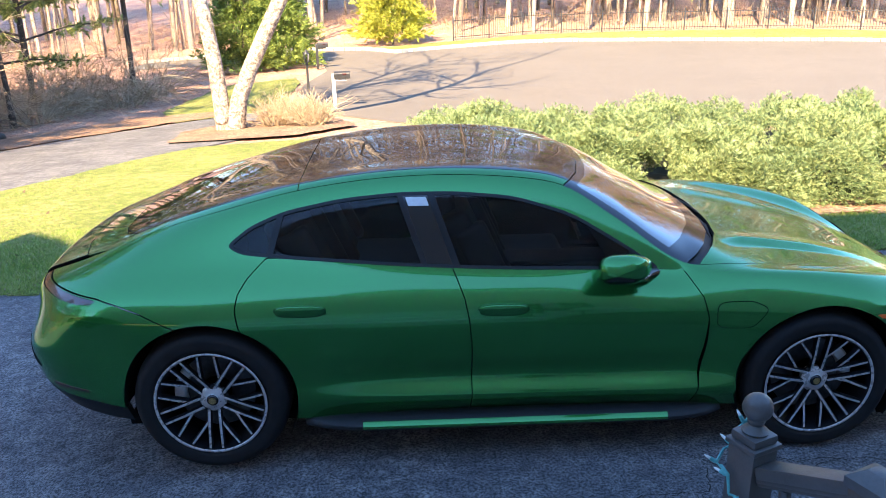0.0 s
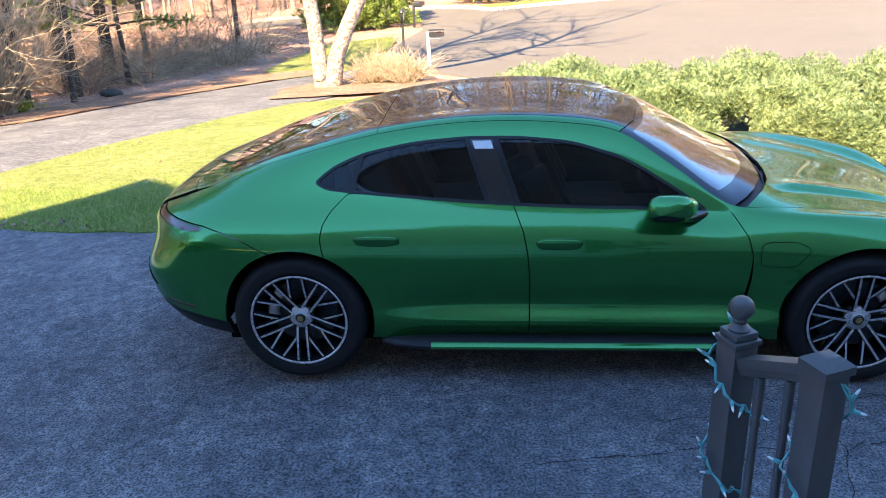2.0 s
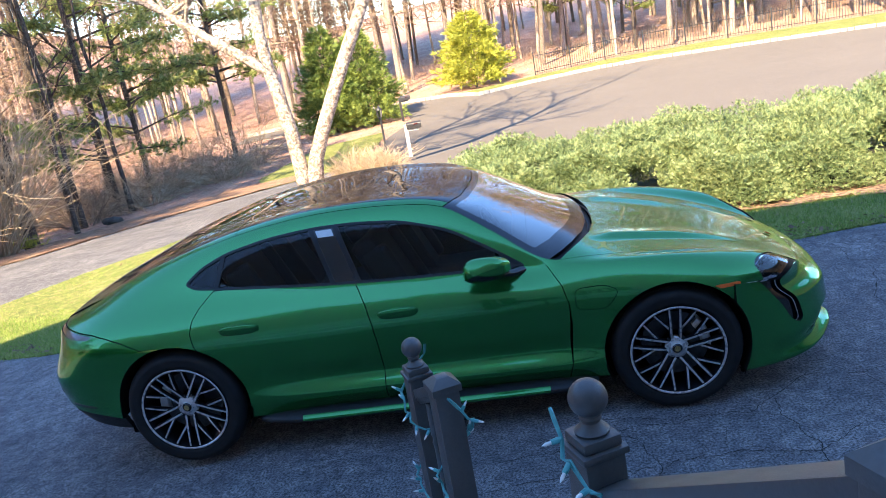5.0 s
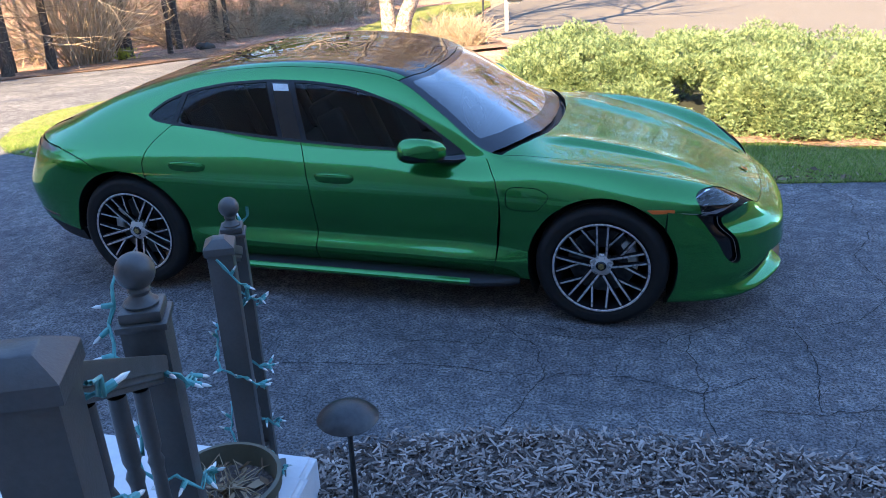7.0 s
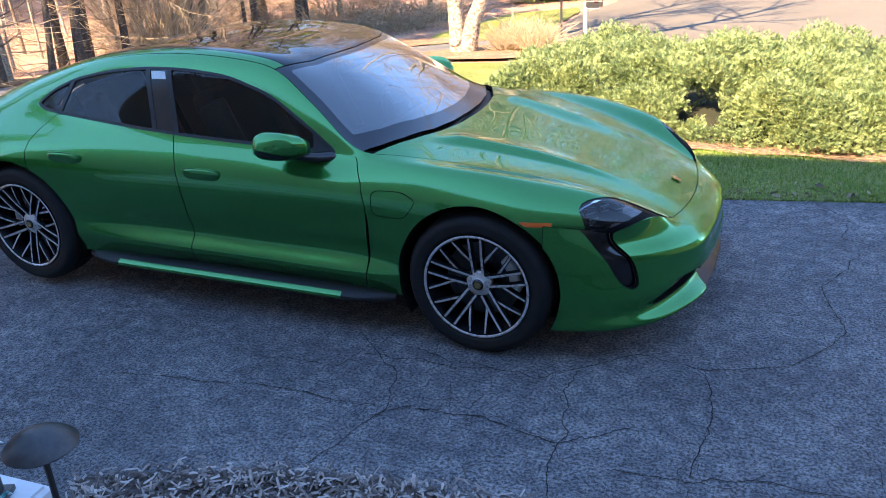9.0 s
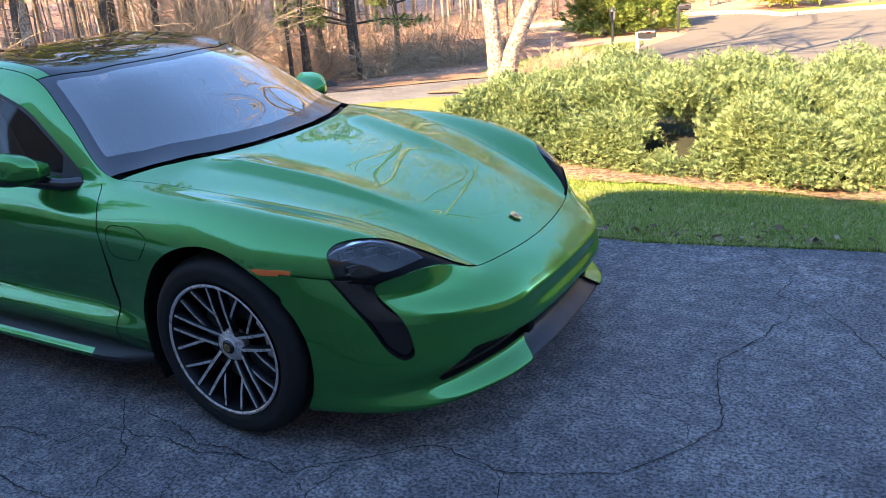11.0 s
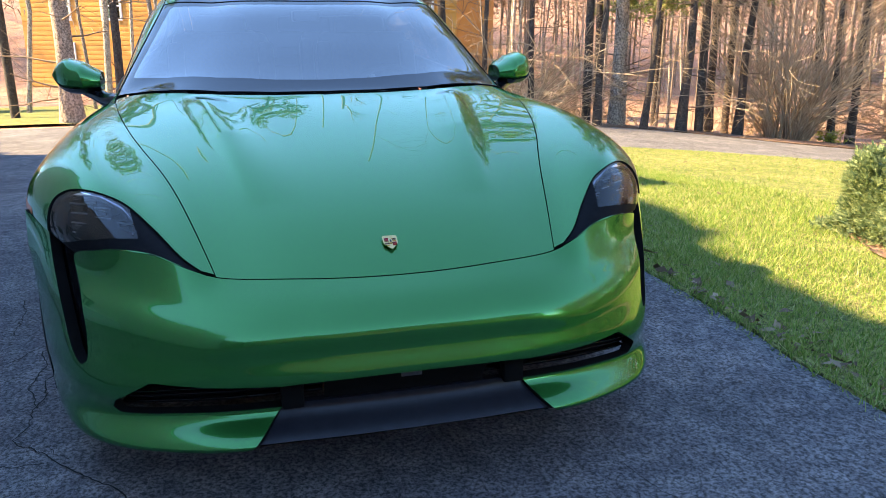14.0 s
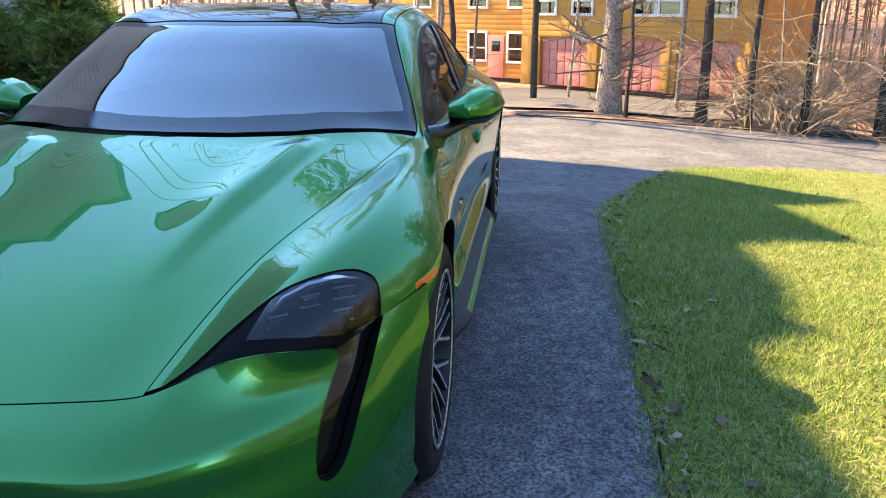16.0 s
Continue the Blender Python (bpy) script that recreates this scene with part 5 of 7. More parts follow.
def string_lights(post, seed, turns, drop, w=.06):
    """A teal wire of small lamps wound loosely round a post."""
    rng = random.Random(seed)
    x, y, base, top = post
    h = thing("string_lights", (x, y, base), "string of small clear bulbs on teal wire round a post", "string lights", "string lights")
    H = top - base - .06
    pts = []
    n = int(turns * 22)
    for i in range(n + 1):
        t = i / n
        a = t * turns * 2 * math.pi + seed
        sq = 1 / max(abs(math.cos(a - radians(AXIS))), abs(math.sin(a - radians(AXIS))))
        r = w * .93 * min(sq, 1.32) + rng.uniform(.002, .014)
        pts.append((math.cos(a) * r, math.sin(a) * r, H - drop * t ** .8 + rng.uniform(-.012, .012)))
    v, q = tube(pts, .0030, 5)
    mesh_object("wire", v, q, WIRE, h, True)
    v, q = tube([(p[0] * 1.03 + .004, p[1] * 1.03, p[2] + .006 * math.sin(i * 1.9)) for i, p in enumerate(pts)], .0026, 5)
    mesh_object("wire", v, q, WIRE, h, True)
    for i in range(2, n, 2):
        p = Vector(pts[i])
        d = Vector((p.x + rng.uniform(-.05, .05), p.y + rng.uniform(-.05, .05), rng.uniform(-.06, .06))).normalized()
        m = Matrix.Translation(p) @ d.to_track_quat("Z", "Y").to_matrix().to_4x4()
        s = part("socket", lathe_bm([(.004, 0), (.0058, .004), (.0052, .020)], 8), WIRE, h)
        s.matrix_local = m
        b = part("bulb", lathe_bm([(.0036, .020), (.0036, .030), (.0004, .038)], 8), BULB, s, "clear pointed bulb")


string_lights(POST_A, 1, 4.0, 1.1, .054)
string_lights(POST_B, 5, 3.0, .95, .052)
string_lights(POST_C, 9, 3.5, .8, .054)
string_lights(POST_D, 13, 2.6, .35, .052)

# planter with dry twigs
TERRACOTTA = surface("olive_plastic_pot", [(0.060, 0.058, 0.040), (0.085, 0.08, 0.055)], 12, rough=0.5, fine=0.3)
TWIG = surface("dry_twigs", [(0.20, 0.14, 0.085), (0.36, 0.28, 0.19)], 30, rough=0.9, island=0.6)
DEAD_LEAF = surface("dead_leaves", [(0.10, 0.06, 0.035), (0.18, 0.115, 0.07), (0.28, 0.20, 0.13)], 20, rough=0.85, island=0.8)
pot = thing("plant_pot", (.60, -3.43, .545), "round olive plant pot holding dry twigs and dead leaves", "plant pot")
part("pot_body", lathe_bm([(.0, .0), (.10, .0), (.112, .02), (.140, .235), (.155, .24), (.157, .275), (.145, .276), (.138, .24), (.133, .20)], 40), TERRACOTTA, pot)
part("potting_soil", lathe_bm([(.0, .225), (.07, .22), (.136, .21)], 32), MULCH, pot)
rng = random.Random(3)
hp = Heap()
for i in range(46):
    a, r = rng.uniform(0, 6.28), rng.uniform(0, .12)
    p = Vector((math.cos(a) * r, math.sin(a) * r, .22))
    d = Vector((rng.uniform(-1, 1), rng.uniform(-1, 1), rng.uniform(.05, .7))).normalized() * rng.uniform(.05, .15)
    hp.add(*tube([p, p + d * .5 + Vector((0, 0, .01)), p + d], [.0022, .0018, .001], 4))
hp.make("dry_twigs", TWIG, pot)
hp = Heap()
for i in range(70):
    a, r = rng.uniform(0, 6.28), rng.uniform(0, .125)
    c = np.array((math.cos(a) * r, math.sin(a) * r, .225 + rng.uniform(0, .02)))
    u, w = np.array(Vector((rng.uniform(-1, 1), rng.uniform(-1, 1), rng.uniform(-.4, .4))).normalized()), np.array(Vector((rng.uniform(-1, 1), rng.uniform(-1, 1), rng.uniform(-.2, .5))).normalized())
    s = rng.uniform(.012, .03)
    hp.add([c - u * s, c + w * s * .6, c + u * s, c - w * s * .6 + (0, 0, .004)], t=[(0, 1, 2), (0, 2, 3)])
hp.make("dead_leaves", DEAD_LEAF, pot)

# path light
BLACK_METAL = surface("black_painted_metal", [(0.013, 0.013, 0.014), (0.03, 0.03, 0.032)], 40, rough=0.4, bump=0.0006, bump_scale=200)
lamp = thing("path_light", (.682, -2.745, .02), "low black garden path light with a ribbed mushroom hat", "garden light")
part("stem", lathe_bm([(.0105, 0), (.0105, .50), (.016, .505), (.016, .53)], 14), BLACK_METAL, lamp)
bm = bmesh.new()
n, prev = 44, None
for r, z in ((.004, .585), (.02, .584), (.04, .578), (.06, .570), (.08, .558), (.10, .542), (.114, .526), (.112, .522), (.02, .535)):
    ring = [bm.verts.new((r * math.cos(2 * math.pi * i / n), r * math.sin(2 * math.pi * i / n), z + (.0025 if i % 2 else 0) * (r > .03))) for i in range(n)]
    if prev:
        for i in range(n):
            bm.faces.new((prev[i], prev[(i + 1) % n], ring[(i + 1) % n], ring[i]))
    else:
        bm.faces.new(ring)
    prev = ring
part("hat", bm, BLACK_METAL, lamp, "ribbed black hat")

# mulch bed
BED = [(.46, -2.62), (.30, -2.36), (.62, -2.20), (1.02, -2.06), (1.4, -1.98), (1.75, -1.93), (2.45, -1.915), (2.9, -1.93), (3.6, -2.05), (4.6, -2.4), (6.5, -3.0), (6.5, -6.5), (.9, -6.5), (.7, -3.2)]
patch("mulch_bed", BED, MULCH, .02, .05, "bed of grey-brown shredded wood mulch", "mulch bed", depth=.03, wobble=.05)
CHIPS = surface("mulch_chips", [(0.05, 0.037, 0.032), (0.15, 0.115, 0.10), (0.32, 0.26, 0.23), (0.46, 0.39, 0.35)], 25, rough=0.9, island=0.75, stops=(.15, .9))
rs = np.random.RandomState(4)
n = 26000
c = np.stack([rs.uniform(.25, 4.2, n), rs.uniform(-3.6, -1.85, n), rs.uniform(.022, .055, n)], 1)
inside = poly_distance(c[:, 0], c[:, 1], BED) + rs.normal(0, .025, n) < 0
c = c[inside]
n = len(c)
ang, tilt = rs.uniform(0, 6.28, n), rs.normal(0, .35, n)
L, W = rs.uniform(.008, .030, n), rs.uniform(.0025, .007, n)
u = np.stack([np.cos(ang) * np.cos(tilt), np.sin(ang) * np.cos(tilt), np.sin(tilt)], 1) * L[:, None]
w = np.stack([-np.sin(ang), np.cos(ang), rs.normal(0, .3, n)], 1) * W[:, None]
up = np.array([0, 0, .006])
v = np.stack([c - u - w, c + u - w * .7, c + u * .9 + w, c - u * 1.1 + w * .8, c - u * .8 + up, c + u * .8 + up], 1).reshape(-1, 3)
k = np.arange(n)[:, None] * 6
tagged(mesh_object("mulch_chips", v, [np.concatenate([k + a for a in ([[0, 1, 5]], [[0, 5, 4]], [[2, 3, 4]], [[2, 4, 5]], [[1, 2, 5]], [[3, 0, 4]])])], CHIPS), "loose grey-brown wood chips", "mulch", "", "stuff")

# cracks in the asphalt
CRACK = surface("crack_dirt", [(0.004, 0.004, 0.004), (0.012, 0.011, 0.010)], 50, rough=1.0)
LINES = [[(.8, -.94), (1.13, -1.21), (1.26, -1.55), (1.16, -1.76), (1.09, -1.95)], [(.98, -.97), (1.3, -1.07), (1.58, -1.03), (1.77, -1.06), (1.96, -.93), (2.18, -.73), (2.5, -.76), (2.86, -.61)],
         [(1.95, -.95), (1.94, -1.12), (2.02, -1.42), (1.98, -1.65), (2.04, -1.85)], [(2.24, -1.6), (2.41, -1.59), (2.55, -1.58), (2.78, -1.49), (3.1, -1.51), (3.6, -1.4)],
         [(2.9, 1.7), (3.14, 1.33), (3.09, 1.06), (3.32, .95), (3.6, .5)], [(.4, -1.33), (.87, -1.29), (.93, -1.09)], [(.93, -1.12), (1.39, -1.12), (1.6, -1.05)],
         [(1.34, -1.48), (1.72, -1.47), (2.0, -1.51), (2.3, -1.3)], [(1.26, -1.55), (1.34, -1.48)], [(.45, -1.55), (.8, -1.5), (1.2, -1.5)], [(2.86, -.61), (3.1, -.2), (3.0, .3), (3.2, .8)],
         [(2.5, -.76), (2.55, -1.1), (2.55, -1.58)], [(-.2, -1.7), (.2, -1.6), (.45, -1.55)]]
crack_rng = random.Random(61)
for k in range(52):                                                 # a net of finer cracks
    cx, cy = (crack_rng.uniform(.6, 2.6), crack_rng.uniform(-1.8, -.95)) if k < 14 else (crack_rng.uniform(2.6, 4.6), crack_rng.uniform(-1.9, 1.6))
    a = crack_rng.uniform(0, 6.28)
    line = [(cx, cy)]
    for step in range(crack_rng.randint(2, 4)):
        a += crack_rng.gauss(0, .7)
        line.append((line[-1][0] + .16 * math.cos(a), line[-1][1] + .16 * math.sin(a)))
    LINES.append(line)
hp = Heap()
for li, line in enumerate(LINES):
    p = np.array(line, float)
    s = np.concatenate([[0], np.cumsum(np.linalg.norm(np.diff(p, axis=0), axis=1))])
    t = np.arange(0, s[-1], .018)
    q = np.stack([np.interp(t, s, p[:, 0]), np.interp(t, s, p[:, 1])], 1)
    wob = np.array([[noise.noise(Vector((a * 1.9, li * 7.1, 0))) * .05 + noise.noise(Vector((a * 9, li, 5))) * .022 + noise.noise(Vector((a * 31, li, 5))) * .012, noise.noise(Vector((a * 1.9, li * 3.3, 9))) * .05 + noise.noise(Vector((a * 9, li, 2))) * .022 + noise.noise(Vector((a * 31, li, 2))) * .012] for a in t])
    q += wob
    d = np.gradient(q, axis=0)
    nn = np.stack([-d[:, 1], d[:, 0]], 1)
    nn /= np.linalg.norm(nn, axis=1)[:, None] + 1e-9
    wide = .0021 if li < 13 else .0010
    wd = np.array([wide + .8 * wide * noise.noise(Vector((a * 14, li, 1))) for a in t])[:, None]
    a3 = np.concatenate([q - nn * wd, np.full((len(q), 1), .0045)], 1)
    b3 = np.concatenate([q + nn * wd, np.full((len(q), 1), .0045)], 1)
    m = len(q)
    i = np.arange(m - 1)
    hp.add(np.concatenate([a3, b3]), np.stack([i, i + 1, i + 1 + m, i + m], 1))
cr = hp.make("asphalt_cracks", CRACK)
cr.parent = drive


# ---- plants ----
BARK_DARK = surface("dark_bark", [(0.026, 0.020, 0.016), (0.088, 0.066, 0.052)], 9, rough=0.95, bump=0.03, bump_scale=30, fine=0.4, grain=(28, 0.6))
BARK_GREY = surface("grey_bark", [(0.13, 0.098, 0.074), (0.27, 0.21, 0.165), (0.38, 0.31, 0.25)], 7, rough=0.95, bump=0.03, bump_scale=30, fine=0.4, grain=(24, 0.6), island=0.35)
BARK_BIRCH = surface("pale_birch_bark", [(0.07, 0.050, 0.038), (0.22, 0.175, 0.14), (0.32, 0.27, 0.22)], 7, rough=0.85, bump=0.015, bump_scale=26, fine=0.45, stops=(.34, .58), grain=(14, 0.55))
TWIGS = surface("bare_twigs", [(0.13, 0.088, 0.06), (0.29, 0.21, 0.14)], 3, rough=0.95, island=0.5)
TWIGS_PALE = surface("pale_bare_twigs", [(0.26, 0.19, 0.12), (0.44, 0.34, 0.23)], 3, rough=0.95, island=0.5)
JUNIPER = surface("juniper_sprays", [(0.060, 0.115, 0.050), (0.180, 0.260, 0.112), (0.36, 0.410, 0.190)], 2.2, rough=0.7, island=0.5, trans=0.32, stops=(.24, .76))
JUNIPER_SHADE = surface("juniper_core_shade", [(0.006, 0.009, 0.004), (0.016, 0.018, 0.008)], 6, rough=0.95)
CONIFER = surface("conifer_sprays", [(0.07, 0.115, 0.024), (0.15, 0.215, 0.042), (0.24, 0.30, 0.065)], 2.0, rough=0.7, island=0.55, trans=0.3)
FORSYTHIA = surface("yellow_flowers", [(0.20, 0.23, 0.03), (0.42, 0.42, 0.055)], 5, rough=0.7, island=0.6, trans=0.3)
PINE = surface("pine_needles", [(0.08, 0.115, 0.025), (0.17, 0.215, 0.055), (0.28, 0.31, 0.10)], 2.0, rough=0.7, island=0.5, trans=0.3)
GRASS = surface("grass_blades", [(0.07, 0.160, 0.016), (0.16, 0.275, 0.034), (0.28, 0.340, 0.085), (0.46, 0.40, 0.20)], 1.2, rough=0.75, island=0.7, trans=0.3, stops=(.2, .9))
ROCK = surface("grey_field_stone", [(0.022, 0.020, 0.018), (0.06, 0.055, 0.048)], 5, rough=0.9, bump=0.02, bump_scale=14, fine=0.4)


def limb(heap, twigs, p, d, length, r, depth, rng, sides=6):
    """A bent, tapered limb with its side limbs; the thinnest go to `twigs`."""
    n = 6 if depth > 1 else 4
    pts, dirs = [np.array(p)], [np.array(d)]
    for i in range(n):
        d = d + np.array([rng.gauss(0, .13), rng.gauss(0, .13), rng.gauss(.04, .10)])
        d = d / np.linalg.norm(d)
        pts.append(pts[-1] + d * length / n)
        dirs.append(d)
    rad = np.linspace(r, r * .3, n + 1)
    (heap if depth > 0 else twigs).add(*tube(pts, rad, sides if depth > 1 else (4 if depth == 1 else 3)))
    if depth <= 0:
        return
    for k in range({3: 7, 2: 6, 1: 5}.get(depth, 5)):
        t = rng.uniform(.25, 1)
        i = min(n - 1, int(t * n))
        q = pts[i] + (pts[i + 1] - pts[i]) * (t * n - i)
        side = np.array([rng.gauss(0, 1), rng.gauss(0, 1), rng.gauss(.25, .7)])
        nd = dirs[i] * .75 + side / np.linalg.norm(side) * .85
        nd /= np.linalg.norm(nd)
        limb(heap, twigs, q, nd, length * rng.uniform(.35, .6), rad[i] * .55, depth - 1, rng, sides)


def bare_tree(x, y, height, r, seed, bark, label, start=.3, limbs=12, lean=(0, 0), twig=None, depth=2, dead=10):
    rng = random.Random(seed)
    z = gz1(x, y) - .08
    h = thing("tree", (x, y, z), label, "tree", "bare trees")
    trunk, crown, fine = Heap(), Heap(), Heap()
    n = 10
    pts = []
    for i in range(n + 1):
        t = i / n
        pts.append(np.array([lean[0] * t * height + rng.gauss(0, .012) * height * t, lean[1] * t * height + rng.gauss(0, .012) * height * t, height * t]))
    rad = np.array([r * (1.35 if i == 0 else 1) * (1 - .85 * i / n) for i in range(n + 1)])
    trunk.add(*tube(pts, rad, 10))
    for k in range(limbs):
        t = start + (1 - start) * (k + rng.random()) / limbs
        i = min(n - 1, int(t * n))
        q = pts[i] + (pts[i + 1] - pts[i]) * (t * n - i)
        a = rng.uniform(0, 6.28)
        d = np.array([math.cos(a), math.sin(a), rng.uniform(.15, .9)])
        d /= np.linalg.norm(d)
        limb(crown, fine, q, d, height * rng.uniform(.16, .34) * (1.15 - .6 * t), rad[i] * .5, depth, rng, 5)
    for k in range(dead):                                               # low dead twigs
        t = rng.uniform(.04, start + .1)
        i = min(n - 1, int(t * n))
        q = pts[i] + (pts[i + 1] - pts[i]) * (t * n - i)
        a = rng.uniform(0, 6.28)
        d = np.array([math.cos(a), math.sin(a), rng.uniform(-.25, .4)])
        limb(fine, fine, q, d / np.linalg.norm(d), rng.uniform(.5, 1.6), r * .12, 1, rng, 4)
    trunk.make("trunk", bark, h, True)
    crown.make("crown", bark, h, True)
    fine.make("twigwork", twig or TWIGS, h)["kind"] = "stuff"
    return h


TREES = [(-13.2, -.6, 8, .10, 0, 0), (-13.4, 2.95, 7, .055, 0, .02), (-13.7, 4.5, 9, .16, 0, .0), (-13.1, 5.3, 7, .10, .01, 0), (-12.8, 6.25, 7.5, .11, -.04, 0),
         (-12.0, 7.5, 8, .12, .0, .02), (-11.6, 8.4, 8, .10, .08, .04), (-11.9, 9.5, 9, .15, .01, .03), (-13.0, -2.2, 8, .13, 0, 0), (-15.4, 21.6, 14, .24, -.03, 0),
         (-13.6, 21.2, 14, .2, 0, 0), (-12.2, 16.6, 10, .12, .02, 0), (-13.4, 18.2, 12, .15, 0, .01), (-11.8, 18.8, 11, .11, .01, 0), (-16.5, 13.2, 11, .18, 0, 0), (-17.5, 17.5, 13, .2, 0, 0),
         (-12.1, 11.1, 9, .14, .05, 0), (-12.0, 13.6, 9, .12, -.03, 0), (-12.5, 14.6, 10, .14, .02, 0), (-11.6, 15.2, 9, .09, .04, 0)]
for i, (x, y, hh, r, lx, ly) in enumerate(TREES):
    bare_tree(x, y, hh, r * .72, 20 + i, BARK_DARK, "bare dark-barked tree beside the drive", lean=(lx, ly), limbs=8, start=.35, dead=16)
bare_tree(-14.6, 2.7, 10, .24, 3, BARK_GREY, "thick grey-barked tree with many low bare branches", start=.10, limbs=14, dead=26)
bare_tree(-13.4, -3.2, 9, .20, 4, BARK_GREY, "thick grey-barked bare tree beside the drive", start=.3, limbs=6)
bare_tree(-13.3, 8.6, 12, .15, 8, BARK_GREY, "pale grey bare tree among the wood's edge", start=.3, limbs=10)
bare_tree(-13.7, 8.9, 12, .13, 9, BARK_GREY, "pale grey bare tree among the wood's edge", start=.3, limbs=10)


def birch():
    rng = random.Random(77)
    h = thing("tree", (-4.82, 14.6, gz1(-4.82, 14.6)), "pale-barked tree forking low into leaning trunks", "tree")
    trunk, crown, fine = Heap(), Heap(), Heap()
    b = np.array([-4.82, 14.6, gz1(-4.82, 14.6)])
    left = [(-4.88, 14.6, -1.65), (-4.94, 14.6, -.9), (-4.99, 14.6, .1), (-5.09, 14.6, 1.0), (-5.2, 14.6, 1.6)]
    for line, rr in ((left, (.24, .19, .175, .165, .16)), ([(-5.2, 14.6, 1.6), (-5.75, 14.55, 2.05), (-6.35, 14.5, 2.5), (-7.55, 14.4, 3.55), (-9, 14.2, 5.2)], (.14, .13, .12, .10, .06)),
                     ([(-5.2, 14.6, 1.6), (-5.24, 14.6, 2.5), (-5.2, 14.65, 3.2), (-5.4, 14.8, 6.0), (-5.1, 15, 9), (-4.6, 15.2, 12.5)], (.15, .145, .14, .10, .07, .03)),
                     ([(-4.72, 14.6, -1.65), (-4.52, 14.6, -.7), (-4.17, 14.6, .05), (-3.55, 14.6, 1.2), (-2.62, 14.6, 2.8), (-1.9, 14.5, 5.5), (-1.6, 14.6, 9), (-.6, 14.9, 12)], (.24, .19, .175, .165, .15, .10, .07, .03))):
        trunk.add(*tube(np.array(line) - b, rr, 12))
        for k in range(20):
            t = rng.uniform(.4, 1)
            i = min(len(line) - 2, int(t * (len(line) - 1)))
            q = np.array(line[i]) + (np.array(line[i + 1]) - line[i]) * rng.random() - b
            if q[2] < 4.4:
                continue
            d = np.array([rng.gauss(0, 1), rng.gauss(0, 1), .75])
            limb(crown, fine, q, d / np.linalg.norm(d), rng.uniform(2.2, 4.6), .055, 3 if k % 4 == 0 else 2, rng, 5)
    trunk.make("trunk", BARK_BIRCH, h, True)
    crown.make("crown", BARK_BIRCH, h, True)
    fine.make("twigwork", TWIGS_PALE, h)["kind"] = "stuff"
    knot = lathe_bm([(.0, .05), (.10, .045), (.15, .0)], 18)
    k = part("knot", knot, BARK_GREY, h)
    k.matrix_local = Matrix.Translation((-.12, -.20, .30)) @ pose(0, 0, 0, 90, 0, 0)


birch()


def cane(heap, p, d, length, r, rng, droop=.10, bend=.22, n=6, forks=2):
    """A crooked stem that arches over, with a few crooked forks."""
    pts, d = [np.array(p, float)], np.array(d, float) / np.linalg.norm(d)
    dirs = []
    for i in range(n):
        d = d + np.array([rng.gauss(0, bend), rng.gauss(0, bend), rng.gauss(-droop, bend * .7)])
        d /= np.linalg.norm(d)
        pts.append(pts[-1] + d * length / n)
        dirs.append(d)
    heap.add(*tube(pts, np.linspace(r, r * .3, n + 1), 3))
    for k in range(forks):
        i = rng.randrange(1, n)
        e = dirs[i] + np.array([rng.gauss(0, .8), rng.gauss(0, .8), rng.gauss(.1, .5)])
        cane(heap, pts[i], e, length * rng.uniform(.3, .6), r * .6, rng, droop, bend, 4, forks - 1 if forks > 1 else 0)


def thicket(x, y, rad, height, n, seed, mat, label, droop=.10, upright=.9):
    """A multi-stemmed bare shrub of crooked, arching canes."""
    rng = random.Random(seed)
    h = thing("shrub", (x, y, gz1(x, y) - .05), label, "shrub", "bare shrubs")
    hp, fine = Heap(), Heap()
    for k in range(n):
        a, r = rng.uniform(0, 6.28), rad * .4 * math.sqrt(rng.random())
        out = rng.uniform(.1, 1.0)
        d = (math.cos(a) * out, math.sin(a) * out, upright)
        cane(hp if k % 4 == 0 else fine, (math.cos(a) * r, math.sin(a) * r, 0), d, height * rng.uniform(.6, 1.25), .018 if k % 4 == 0 else .012, rng, droop, .20, 7, 3)
    hp.make("stemwork", mat, h)
    fine.make("twigwork", mat, h)["kind"] = "stuff"


BUSHES = [(-14.7, 14.5, 1.6, 2.4, 26, 0), (-12.2, 12.5, 1.3, 3.9, 95, 1), (-11.4, 21.9, 1.8, 2.2, 50, 1), (-10.0, 22.2, 1.7, 2.0, 60, 1), (-12.9, 22.8, 1.8, 2.4, 40, 0),
          (-14.2, 19.2, 1.6, 2.2, 34, 0), (-13.6, 6.3, 1.8, 3.0, 45, 1), (-14.9, 6.2, 1.8, 2.8, 40, 0), (-16.5, 20.4, 1.8, 2.4, 36, 0), (-12.4, 17.2, 1.4, 1.7, 30, 0),
          (-18, 24, 2.2, 2.6, 34, 0), (-20, 20, 2.2, 2.6, 34, 1), (-16.8, 9.5, 1.6, 1.7, 26, 0), (-11.5, 19.6, 1.5, 1.8, 40, 1), (-13.0, 20.6, 1.6, 2.4, 40, 1), (-9.6, 24.2, 1.8, 2.4, 36, 0)]
for i, (x, y, r, hh, n, m) in enumerate(BUSHES):
    thicket(x, y, r, hh, int(n * 1.8), 300 + i, TWIGS_PALE if m else TWIGS, "tangled bare shrub with %s twigs" % ("pale brown" if m else "dark brown"), .02 if hh > 3.5 else .13, 1.5 if hh > 3.5 else .8)
for i, (x, y, r, hh) in enumerate(((-3.75, 14.9, .62, .75), (-2.85, 14.5, .60, .72), (-3.3, 15.3, .6, .7))):
    thicket(x, y, r, hh, 95, 340 + i, TWIGS_PALE, "low dry shrub of fine straw-coloured stems", .02, 1.2)


